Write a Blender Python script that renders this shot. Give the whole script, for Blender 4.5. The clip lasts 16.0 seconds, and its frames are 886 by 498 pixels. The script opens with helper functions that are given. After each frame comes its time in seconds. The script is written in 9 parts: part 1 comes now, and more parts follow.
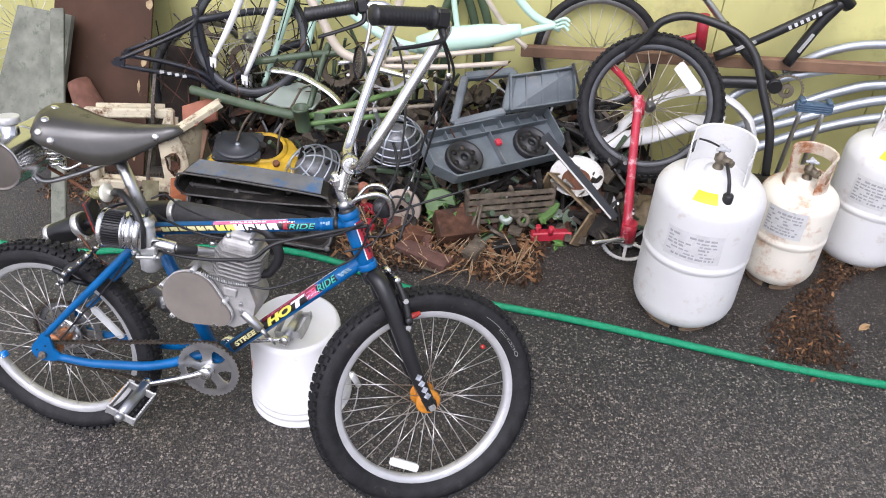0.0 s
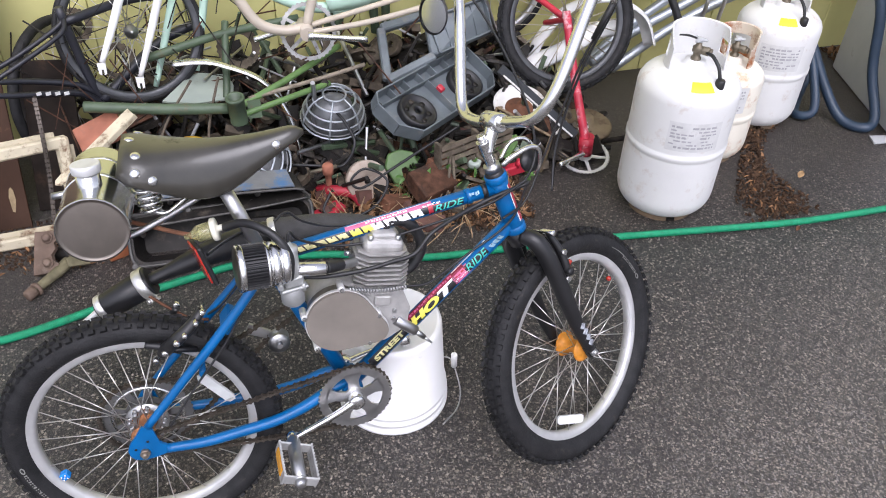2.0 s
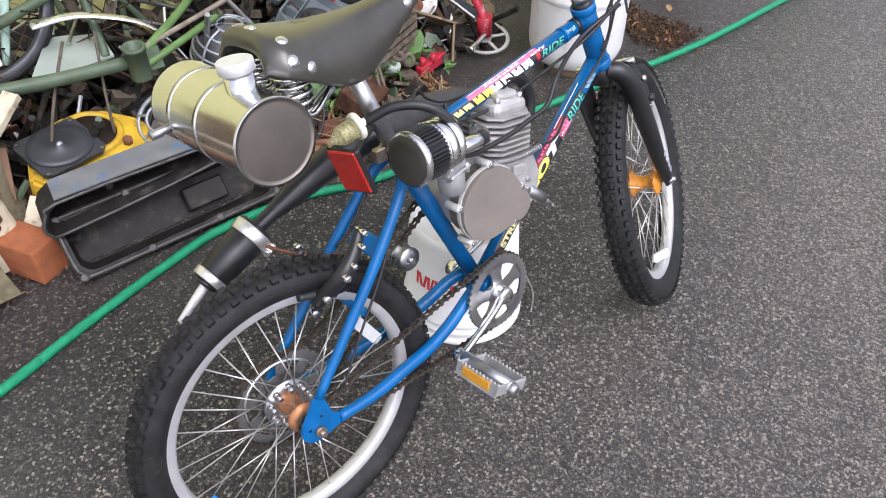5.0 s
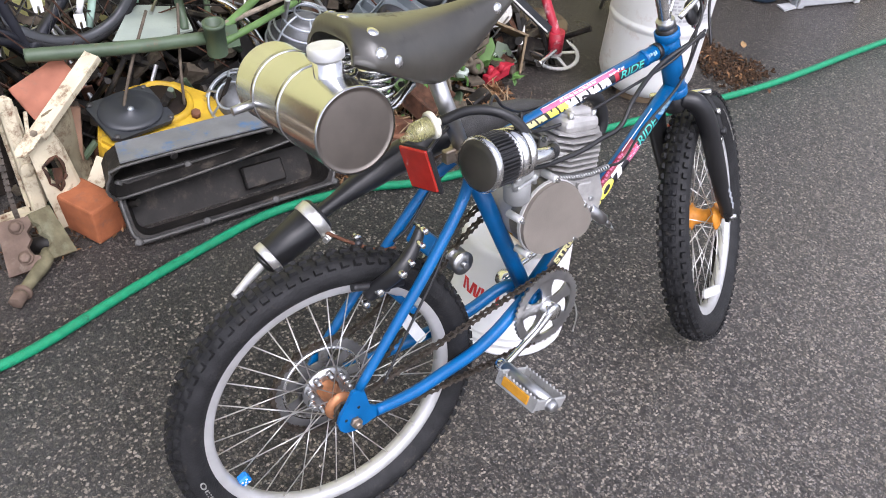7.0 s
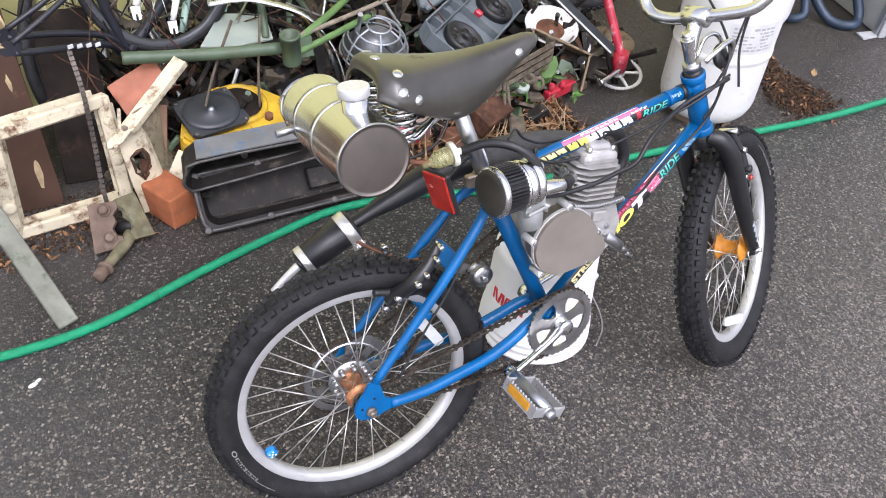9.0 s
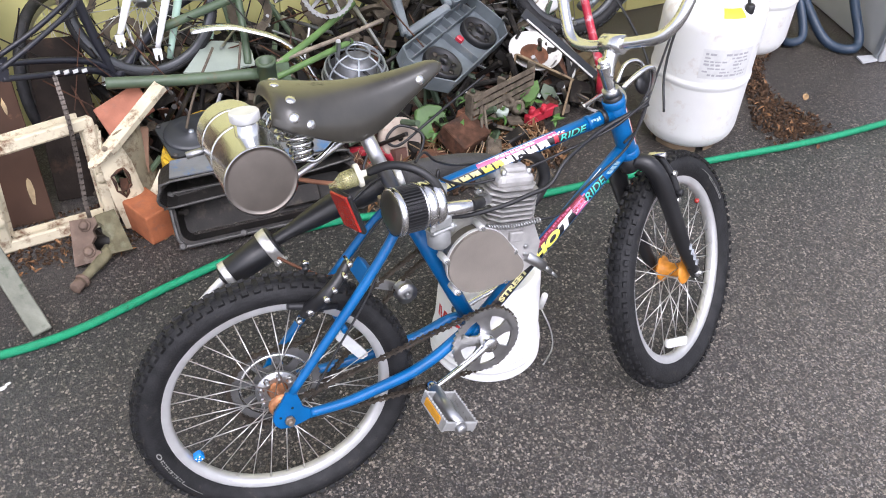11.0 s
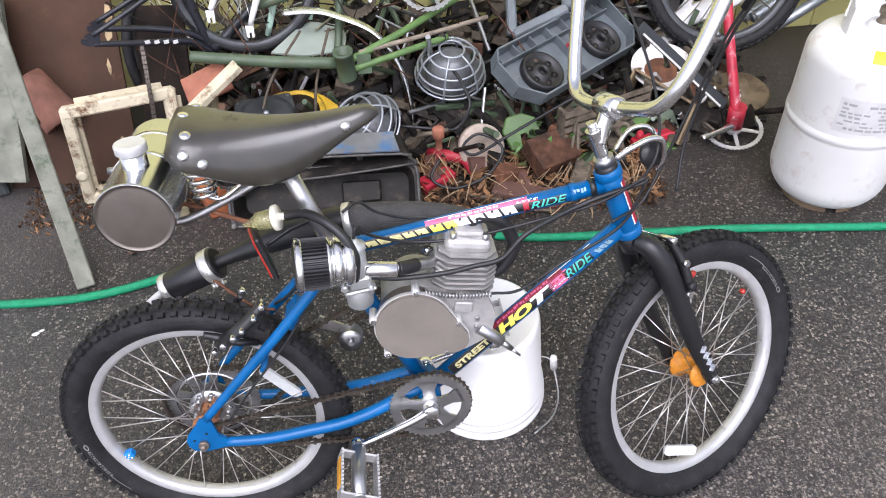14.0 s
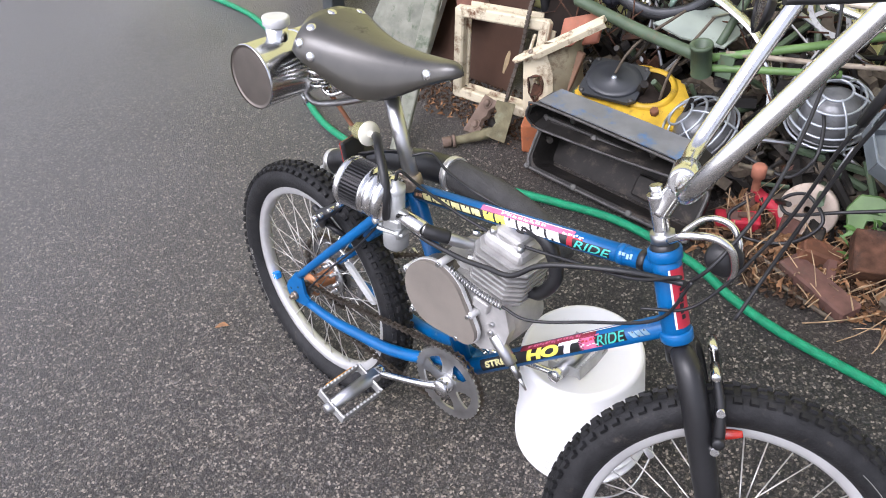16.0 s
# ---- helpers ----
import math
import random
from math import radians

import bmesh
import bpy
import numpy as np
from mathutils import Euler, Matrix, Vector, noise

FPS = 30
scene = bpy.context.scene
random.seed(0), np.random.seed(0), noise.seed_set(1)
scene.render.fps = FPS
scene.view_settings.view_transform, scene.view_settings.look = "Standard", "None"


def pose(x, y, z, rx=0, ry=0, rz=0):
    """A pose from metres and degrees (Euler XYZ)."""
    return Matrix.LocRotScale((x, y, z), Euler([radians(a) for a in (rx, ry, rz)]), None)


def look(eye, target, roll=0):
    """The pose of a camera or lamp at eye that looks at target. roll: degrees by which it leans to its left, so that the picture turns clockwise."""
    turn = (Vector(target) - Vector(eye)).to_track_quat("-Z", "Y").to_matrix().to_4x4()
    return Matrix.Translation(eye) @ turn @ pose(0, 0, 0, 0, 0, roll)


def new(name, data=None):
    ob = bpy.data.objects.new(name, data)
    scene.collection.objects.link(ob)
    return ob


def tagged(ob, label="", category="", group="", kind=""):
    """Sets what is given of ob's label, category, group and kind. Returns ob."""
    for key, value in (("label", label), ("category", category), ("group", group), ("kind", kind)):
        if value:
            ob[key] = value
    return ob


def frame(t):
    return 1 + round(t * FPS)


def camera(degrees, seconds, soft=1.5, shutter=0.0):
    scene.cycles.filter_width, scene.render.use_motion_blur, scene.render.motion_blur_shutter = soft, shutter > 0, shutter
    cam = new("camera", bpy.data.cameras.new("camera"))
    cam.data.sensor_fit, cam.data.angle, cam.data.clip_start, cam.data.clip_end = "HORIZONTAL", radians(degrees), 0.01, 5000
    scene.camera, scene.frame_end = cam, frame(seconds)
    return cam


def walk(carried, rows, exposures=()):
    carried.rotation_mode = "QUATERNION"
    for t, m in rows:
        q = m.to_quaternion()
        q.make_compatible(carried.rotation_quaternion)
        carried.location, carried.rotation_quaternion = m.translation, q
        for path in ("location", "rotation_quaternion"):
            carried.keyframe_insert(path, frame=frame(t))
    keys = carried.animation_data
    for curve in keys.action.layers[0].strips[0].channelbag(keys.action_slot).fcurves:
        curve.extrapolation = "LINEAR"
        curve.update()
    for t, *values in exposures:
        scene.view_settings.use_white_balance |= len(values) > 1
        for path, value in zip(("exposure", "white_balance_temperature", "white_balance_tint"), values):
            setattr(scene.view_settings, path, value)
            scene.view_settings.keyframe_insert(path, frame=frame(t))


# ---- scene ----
cam = camera(59.0, 16.0, soft=1.0)
PATH = [
    (0, (1.0828, -1.2186, 1.6341), (0.8649, 0.3508, 0.4137), 2.34),
    (0.5, (0.8046, -1.2425, 1.6245), (0.8466, 0.3497, 0.4149), 5.29),
    (1, (0.5979, -1.2339, 1.5890), (0.7838, 0.3299, 0.3561), 4.46),
    (1.5, (0.4457, -1.1266, 1.5746), (0.7390, 0.3923, 0.3070), 2.66),
    (2, (0.2227, -1.0677, 1.5354), (0.7005, 0.3912, 0.2536), 2.28),
    (2.5, (0.0447, -1.0577, 1.5357), (0.7202, 0.3030, 0.2348), 1.14),
    (3, (-0.0511, -1.0005, 1.5095), (0.7444, 0.2791, 0.1943), 0.83),
    (3.5, (-0.1761, -0.9202, 1.4797), (0.7175, 0.2769, 0.1499), 0.57),
    (4, (-0.3131, -0.8357, 1.4473), (0.7036, 0.2486, 0.1091), 1.26),
    (4.5, (-0.3509, -0.7484, 1.3582), (0.6939, 0.2827, -0.0002), 0.68),
    (5, (-0.3716, -0.7085, 1.2911), (0.6417, 0.3759, -0.0495), 0.49),
    (5.2, (-0.3735, -0.6919, 1.2808), (0.6346, 0.3999, -0.0577), 1.28),
    (7.3, (-0.4028, -0.6888, 1.2889), (0.5303, 0.4815, -0.0376), 6.40),
    (7.5, (-0.3964, -0.7026, 1.2925), (0.4836, 0.5070, -0.0350), 5.51),
    (8, (-0.3749, -0.7298, 1.3270), (0.4462, 0.5053, -0.0148), 4.95),
    (8.5, (-0.3406, -0.7567, 1.3681), (0.4268, 0.4914, 0.0066), 4.08),
    (9, (-0.3572, -0.8030, 1.4058), (0.4121, 0.4516, 0.0515), 4.26),
    (9.2, (-0.3430, -0.8341, 1.4346), (0.4078, 0.4292, 0.0780), 4.18),
    (11.3, (-0.1286, -0.9800, 1.4548), (0.5244, 0.3748, 0.1364), 1.11),
    (11.5, (-0.1055, -0.9957, 1.4754), (0.5392, 0.3585, 0.1523), 0.79),
    (12, (-0.0674, -0.9887, 1.4844), (0.5663, 0.3595, 0.1500), 0.19),
    (12.5, (-0.0553, -0.9199, 1.4841), (0.5900, 0.4024, 0.1295), 1.64),
    (13, (0.0467, -0.8959, 1.5043), (0.6836, 0.4168, 0.1363), 3.33),
    (13.5, (0.2277, -0.9266, 1.5278), (0.6452, 0.4638, 0.1521), 0.66),
    (14, (0.3574, -0.8681, 1.4762), (0.4664, 0.5624, 0.0827), -2.97),
    (14.5, (0.5106, -0.7480, 1.4600), (0.2831, 0.6565, 0.0544), -4.15),
    (15, (0.6984, -0.7197, 1.4503), (0.1722, 0.6007, 0.0433), -5.04),
    (15.5, (0.9042, -0.7162, 1.4354), (0.0372, 0.4292, 0.0439), -8.08),
    (16, (1.0302, -0.6079, 1.4095), (-0.0453, 0.3816, 0.0443), -8.27),
]
walk(cam, [(t, look(eye, target, roll)) for t, eye, target, roll in PATH], [(0, 0.70, 6050, 19), (2, 0.70, 6050, 19), (5, 0.95, 6050, 19), (9, 1.02, 6050, 19), (12.5, 1.0, 6050, 19), (14.5, 0.9, 6050, 19), (16, 1.05, 6050, 19)])

# Overcast daylight over a paved yard.
world = bpy.data.worlds.new("overcast_sky")
scene.world = world
world.use_nodes = True
wn = world.node_tree.nodes
sky = wn.new("ShaderNodeTexSky")
sky.sky_type, sky.sun_disc = "NISHITA", False
sky.sun_elevation, sky.sun_rotation = radians(52), radians(200)
sky.air_density, sky.dust_density = 1.0, 3.0
soft = wn.new("ShaderNodeHueSaturation")
soft.inputs["Saturation"].default_value = 0.30
world.node_tree.links.new(sky.outputs[0], soft.inputs["Color"])
world.node_tree.links.new(soft.outputs[0], wn["Background"].inputs[0])
wn["Background"].inputs[1].default_value = 0.15
sun = new("sun", bpy.data.lights.new("sun", "SUN"))
sun.data.energy, sun.data.angle, sun.data.color = 1.05, radians(40), (1.0, 0.985, 0.97)
sun.matrix_world = look((1.2, -3.0, 5.0), (0.5, 0.3, 0))


# ---- materials ----
def mat(name, color, rough=0.5, metal=0.0, var=0.12, scale=25.0, bump=0.1, bscale=120.0, dirt=None, dirt_amount=0.0, dscale=9.0, coat=0.0, spec=0.5):
    """Base colour with broad and fine variation, optional dirt or rust patches, and a fine relief."""
    m = bpy.data.materials.new(name)
    m.use_nodes = True
    n, l = m.node_tree.nodes, m.node_tree.links
    b = n["Principled BSDF"]
    b.inputs["Metallic"].default_value = metal
    b.inputs["Roughness"].default_value = rough
    b.inputs["Coat Weight"].default_value = coat
    b.inputs["Specular IOR Level"].default_value = spec
    geo = n.new("ShaderNodeNewGeometry")
    big = n.new("ShaderNodeTexNoise")
    big.inputs["Scale"].default_value, big.inputs["Detail"].default_value = scale, 5
    l.new(geo.outputs["Position"], big.inputs["Vector"])
    ramp = n.new("ShaderNodeMapRange")
    ramp.inputs["From Min"].default_value, ramp.inputs["From Max"].default_value = 0.3, 0.7
    ramp.inputs["To Min"].default_value, ramp.inputs["To Max"].default_value = 1 - var, 1 + var
    l.new(big.outputs["Fac"], ramp.inputs["Value"])
    mul = n.new("ShaderNodeVectorMath")
    mul.operation = "SCALE"
    mul.inputs[0].default_value = color[:3]
    l.new(ramp.outputs[0], mul.inputs["Scale"])
    out = mul.outputs[0]
    if dirt:
        spot = n.new("ShaderNodeTexNoise")
        spot.inputs["Scale"].default_value, spot.inputs["Detail"].default_value, spot.inputs["Roughness"].default_value = dscale, 9, 0.7
        l.new(geo.outputs["Position"], spot.inputs["Vector"])
        edge = n.new("ShaderNodeMapRange")
        edge.inputs["From Min"].default_value = 0.66 - 0.3 * dirt_amount
        edge.inputs["From Max"].default_value = 0.74 - 0.3 * dirt_amount + 0.06
        l.new(spot.outputs["Fac"], edge.inputs["Value"])
        mix = n.new("ShaderNodeMix")
        mix.data_type = "RGBA"
        l.new(edge.outputs[0], mix.inputs["Factor"])
        l.new(out, mix.inputs["A"])
        mix.inputs["B"].default_value = (*dirt[:3], 1)
        out = mix.outputs["Result"]
        rr = n.new("ShaderNodeMapRange")
        rr.inputs["To Min"].default_value, rr.inputs["To Max"].default_value = rough, max(rough, 0.8)
        l.new(edge.outputs[0], rr.inputs["Value"])
        l.new(rr.outputs[0], b.inputs["Roughness"])
        if metal:
            mm = n.new("ShaderNodeMapRange")
            mm.inputs["To Min"].default_value, mm.inputs["To Max"].default_value = metal, 0.0
            l.new(edge.outputs[0], mm.inputs["Value"])
            l.new(mm.outputs[0], b.inputs["Metallic"])
    l.new(out, b.inputs["Base Color"])
    if bump:
        fine = n.new("ShaderNodeTexNoise")
        fine.inputs["Scale"].default_value, fine.inputs["Detail"].default_value = bscale, 4
        l.new(geo.outputs["Position"], fine.inputs["Vector"])
        bp = n.new("ShaderNodeBump")
        bp.inputs["Strength"].default_value, bp.inputs["Distance"].default_value = bump, 0.004
        l.new(fine.outputs["Fac"], bp.inputs["Height"])
        l.new(bp.outputs[0], b.inputs["Normal"])
    return m


def asphalt_material():
    """Damp worn asphalt: dark binder packed with stone chips of mixed size and tone, broad patches of tone, sky sheen
    painted in.
    """
    m = bpy.data.materials.new("asphalt")
    m.use_nodes = True
    n, l = m.node_tree.nodes, m.node_tree.links
    b = n["Principled BSDF"]

    def node(kind, **values):
        x = n.new(kind)
        for key, value in values.items():
            x.inputs[key.replace("_", " ")].default_value = value
        return x

    def remap(source, a0, a1, b0, b1):
        x = n.new("ShaderNodeMapRange")
        for key, value in (("From Min", a0), ("From Max", a1), ("To Min", b0), ("To Max", b1)):
            x.inputs[key].default_value = value
        l.new(source, x.inputs["Value"])
        return x.outputs[0]

    def calc(op, p, q):
        x = n.new("ShaderNodeMath")
        x.operation = op
        for i, v in enumerate((p, q)):
            if isinstance(v, float):
                x.inputs[i].default_value = v
            else:
                l.new(v, x.inputs[i])
        return x.outputs[0]

    def blend(fac, p, q):
        x = n.new("ShaderNodeMix")
        x.data_type = "RGBA"
        l.new(fac, x.inputs["Factor"])
        for key, v in (("A", p), ("B", q)):
            if isinstance(v, tuple):
                x.inputs[key].default_value = (*v, 1)
            else:
                l.new(v, x.inputs[key])
        return x.outputs["Result"]

    geo = n.new("ShaderNodeNewGeometry")
    warp = node("ShaderNodeTexNoise", Scale=150.0, Detail=3.0)
    l.new(geo.outputs["Position"], warp.inputs["Vector"])
    bend = n.new("ShaderNodeVectorMath")
    bend.operation = "MULTIPLY_ADD"
    bend.inputs[1].default_value = (0.0085, 0.0085, 0.0085)
    l.new(warp.outputs["Color"], bend.inputs[0])
    l.new(geo.outputs["Position"], bend.inputs[2])
    broad = node("ShaderNodeTexNoise", Scale=2.2, Detail=6.0)
    l.new(geo.outputs["Position"], broad.inputs["Vector"])
    # darker, smoother strip along the scrap: lightens towards the open yard, with an uneven edge
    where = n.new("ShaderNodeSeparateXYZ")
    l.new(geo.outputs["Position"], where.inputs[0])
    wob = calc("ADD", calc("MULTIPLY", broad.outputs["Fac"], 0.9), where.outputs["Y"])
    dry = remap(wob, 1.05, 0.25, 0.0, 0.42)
    yard_tone = remap(calc("ADD", calc("MULTIPLY", broad.outputs["Fac"], 0.45), dry), 0.14, 0.70, 0.0, 1.0)
    # grey sky sheen, painted into the colour towards the open end of the yard
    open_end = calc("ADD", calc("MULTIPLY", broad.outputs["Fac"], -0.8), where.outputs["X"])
    # sky reflection painted in: mid-yard colour is brighter than the edge by the scrap
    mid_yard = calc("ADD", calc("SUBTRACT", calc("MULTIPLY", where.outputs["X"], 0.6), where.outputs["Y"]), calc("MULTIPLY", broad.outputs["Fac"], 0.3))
    sheen_gain = remap(mid_yard, 0.60, 1.45, 1.0, 1.72)
    # dusty: share of the painted sheen, growing towards the open end
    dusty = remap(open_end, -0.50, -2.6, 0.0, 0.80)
    grain = node("ShaderNodeTexNoise", Scale=420.0, Detail=4.0, Roughness=0.7)
    l.new(geo.outputs["Position"], grain.inputs["Vector"])
    # every cell is a small stone of its own tone, sunk in dark binder
    stone = node("ShaderNodeTexVoronoi", Scale=235.0)
    stone.distance = "MANHATTAN"
    l.new(bend.outputs[0], stone.inputs["Vector"])
    pick = n.new("ShaderNodeSeparateColor")
    l.new(stone.outputs["Color"], pick.inputs[0])
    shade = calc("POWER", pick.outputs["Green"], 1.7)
    warm = blend(shade, (0.016, 0.0138, 0.0122), (0.29, 0.245, 0.203))
    cold = blend(shade, (0.015, 0.0145, 0.0145), (0.24, 0.228, 0.220))
    packed = blend(pick.outputs["Red"], warm, cold)
    gap = remap(stone.outputs["Distance"], 0.52, 0.98, 0.0, 0.86)
    base = blend(gap, packed, blend(yard_tone, (0.010, 0.0092, 0.0082), (0.034, 0.0312, 0.0275)))
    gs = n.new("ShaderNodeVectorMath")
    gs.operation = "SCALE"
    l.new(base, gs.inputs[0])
    l.new(calc("MULTIPLY", remap(grain.outputs["Fac"], 0.38, 0.64, 0.6, 1.4), calc("MULTIPLY", remap(yard_tone, 0.0, 1.0, 0.42, 1.22), sheen_gain)), gs.inputs["Scale"])
    colour, relief = gs.outputs[0], calc("SUBTRACT", grain.outputs["Fac"], calc("MULTIPLY", gap, 0.8))
    for scale, share, top, inner, tones in ((165.0, 0.50, 0.98, 0.70, ((0.070, 0.060, 0.050), (0.50, 0.435, 0.36))), (98.0, 0.82, 1.0, 0.56, ((0.12, 0.106, 0.092), (0.52, 0.46, 0.39)))):
        cell = node("ShaderNodeTexVoronoi", Scale=scale)
        cell.distance = "MANHATTAN"
        l.new(bend.outputs[0], cell.inputs["Vector"])
        tone = n.new("ShaderNodeSeparateColor")
        l.new(cell.outputs["Color"], tone.inputs[0])
        size = remap(tone.outputs["Blue"], 0.0, 1.0, inner * 0.55, inner * 1.25)
        chip = remap(calc("SUBTRACT", size, cell.outputs["Distance"]), -0.03, 0.05, 0.0, 1.0)
        on = calc("MULTIPLY", chip, remap(tone.outputs["Red"], share, share + 0.04, 0.0, 0.92))
        colour = blend(on, colour, blend(remap(tone.outputs["Green"], 0.25, top, 0.0, 1.0), *tones))
        relief = calc("ADD", relief, calc("MULTIPLY", on, 0.7))
    # a thin film of brown silt lies over the darker strip by the scrap
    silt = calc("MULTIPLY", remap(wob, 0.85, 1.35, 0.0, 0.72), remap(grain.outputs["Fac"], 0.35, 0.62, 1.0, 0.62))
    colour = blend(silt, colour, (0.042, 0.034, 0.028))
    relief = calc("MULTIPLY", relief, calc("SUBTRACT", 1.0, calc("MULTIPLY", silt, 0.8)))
    # lay the painted sky sheen over the stones as an even grey
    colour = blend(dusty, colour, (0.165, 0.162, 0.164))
    l.new(colour, b.inputs["Base Color"])
    l.new(remap(yard_tone, 0.0, 1.0, 0.27, 0.40), b.inputs["Roughness"])
    b.inputs["Specular IOR Level"].default_value = 0.58
    bp = n.new("ShaderNodeBump")
    bp.inputs["Strength"].default_value, bp.inputs["Distance"].default_value = 0.8, 0.006
    l.new(relief, bp.inputs["Height"])
    l.new(bp.outputs[0], b.inputs["Normal"])
    return m


ASPHALT = asphalt_material()
BLUE = mat("blue_frame_paint", (0.0005, 0.100, 0.290), 0.34, 0.0, 0.15, 18, 0.05, 200, (0.16, 0.24, 0.30), 0.06, 34, spec=0.4)
BLACK_PAINT = mat("black_paint", (0.012, 0.012, 0.013), 0.38, 0, 0.2, 20, 0.05, 200)
RUBBER = mat("tyre_rubber", (0.015, 0.015, 0.0158), 0.62, 0, 0.4, 40, 0.3, 260, (0.070, 0.060, 0.050), 0.22, 38, spec=0.28)
PLASTIC = mat("black_plastic", (0.014, 0.014, 0.015), 0.45, 0, 0.15, 30, 0.05, 300)
CHROME = mat("worn_chrome", (0.72, 0.72, 0.71), 0.19, 1.0, 0.08, 30, 0.02, 200, (0.25, 0.16, 0.09), 0.03, 40)
SPROCKET = mat("dull_sprocket_steel", (0.17, 0.17, 0.17), 0.42, 0.6, 0.25, 30, 0.1, 200, (0.07, 0.06, 0.05), 0.3, 40)
OLD_NUT = mat("stained_nut_steel", (0.30, 0.25, 0.20), 0.45, 0.8, 0.3, 60, 0.1, 250)
STEEL = mat("dull_steel", (0.50, 0.50, 0.50), 0.36, 1.0, 0.15, 30, 0.05, 250)
CHAIN = mat("greasy_chain_steel", (0.075, 0.062, 0.050), 0.42, 0.5, 0.4, 60, 0.1, 300, (0.06, 0.038, 0.024), 0.25, 60)
ALLOY = mat("rim_alloy", (0.56, 0.56, 0.555), 0.46, 0.55, 0.1, 25, 0.05, 200, (0.35, 0.34, 0.33), 0.06, 30)
CAST = mat("cast_aluminium", (0.45, 0.44, 0.425), 0.52, 0.5, 0.15, 40, 0.3, 350)
BRUSHED = mat("brushed_plate", (0.25, 0.222, 0.195), 0.44, 1.0, 0.20, 14, 0.02, 700)
POLISHED = mat("polished_tank", (0.66, 0.67, 0.67), 0.20, 1.0, 0.04, 8, 0.01, 60)
LEATHER = mat("dark_leather", (0.036, 0.033, 0.026), 0.33, 0, 0.35, 16, 0.06, 60, (0.016, 0.014, 0.012), 0.2, 22, coat=0.30, spec=0.7)
SPOKE = mat("spoke_steel", (0.72, 0.71, 0.69), 0.35, 0.6, 0.1, 40, 0)
ORANGE = mat("orange_hub", (0.62, 0.24, 0.02), 0.5, 0, 0.25, 60, 0.1, 200, (0.25, 0.09, 0.02), 0.15, 60)
COPPER = mat("rusty_hub", (0.45, 0.20, 0.09), 0.45, 0.5, 0.25, 60, 0.1, 200)
REFLECT_W = mat("white_reflector", (0.62, 0.63, 0.62), 0.25, 0, 0.06, 60, 0.2, 600)
REFLECT_R = mat("red_reflector", (0.36, 0.020, 0.012), 0.18, 0, 0.1, 60, 0.3, 500, coat=0.5)
AMBER = mat("amber_reflector", (0.55, 0.26, 0.02), 0.25, 0, 0.1, 60, 0.3, 500)
RED_WORN = mat("worn_red_paint", (0.42, 0.022, 0.045), 0.40, 0, 0.2, 25, 0.05, 200, (0.66, 0.42, 0.44), 0.46, 26)
RIM_GREY = mat("dark_grey_rim", (0.065, 0.068, 0.072), 0.4, 0.5, 0.2, 30, 0.05, 200)
SPOKE_Y = mat("yellowed_spokes", (0.55, 0.50, 0.38), 0.45, 0.3, 0.2, 40, 0)
ENAMEL = mat("chipped_white_enamel", (0.62, 0.61, 0.58), 0.35, 0, 0.1, 20, 0.05, 120, (0.16, 0.09, 0.05), 0.34, 22)
# near black that paints deep shade, on the narrow board and in the bore
SHADE_BLACK = mat("near_black_shade", (0.018, 0.013, 0.010), 0.85, 0, 0.4, 14, 0.3, 80, (0.045, 0.028, 0.018), 0.3, 12, spec=0.2)
IRON_EDGE = mat("worn_iron_edge", (0.085, 0.082, 0.077), 0.5, 0.4, 0.3, 30, 0.2, 120, (0.035, 0.030, 0.026), 0.4, 25)
CREAM_DIM = mat("dirty_beige_sheet", (0.34, 0.30, 0.20), 0.7, 0, 0.25, 18, 0.3, 60, (0.14, 0.085, 0.045), 0.45, 16)
MOSSY = mat("mossy_old_iron", (0.14, 0.125, 0.075), 0.85, 0.05, 0.4, 30, 0.5, 70, (0.19, 0.185, 0.12), 0.4, 22, spec=0.2)
BROWN_IRON = mat("brown_flat_iron", (0.135, 0.095, 0.072), 0.75, 0.1, 0.3, 24, 0.4, 80, (0.20, 0.165, 0.13), 0.35, 20, spec=0.25)
TRAY_TAN = mat("stained_tan_steel", (0.20, 0.145, 0.080), 0.7, 0, 0.3, 20, 0.2, 90, (0.07, 0.045, 0.028), 0.4, 18)
ROD_TAN = mat("tan_rusted_rod", (0.25, 0.21, 0.16), 0.6, 0.2, 0.25, 30, 0.2, 90, (0.11, 0.07, 0.045), 0.3, 20)
STAND_GREY = mat("greenish_dark_machine_steel", (0.055, 0.062, 0.064), 0.5, 0.2, 0.3, 14, 0.2, 80, (0.11, 0.10, 0.085), 0.3, 16)
FLAKE = mat("peeling_tan_paint", (0.36, 0.27, 0.15), 0.8, 0, 0.3, 40, 0.3, 120)
DRUM = mat("dull_olive_drum", (0.14, 0.105, 0.058), 0.6, 0.2, 0.3, 22, 0.2, 90, (0.06, 0.035, 0.02), 0.42, 18)
CLAMP = mat("dull_zinc_strap", (0.68, 0.67, 0.64), 0.38, 0.8, 0.15, 60, 0.1, 200, (0.30, 0.24, 0.16), 0.12, 50)
BLUE_GRIP = mat("blue_grey_plastic_grip", (0.045, 0.085, 0.135), 0.45, 0, 0.25, 40, 0.1, 150)
RED = mat("red_paint", (0.40, 0.022, 0.040), 0.40, 0, 0.2, 25, 0.05, 200, (0.5, 0.33, 0.33), 0.12, 34)
PINK = mat("pink_decal", (0.58, 0.135, 0.26), 0.4, 0, 0.2, 60, 0.0, dirt=(0.62, 0.42, 0.46), dirt_amount=0.3, dscale=60)
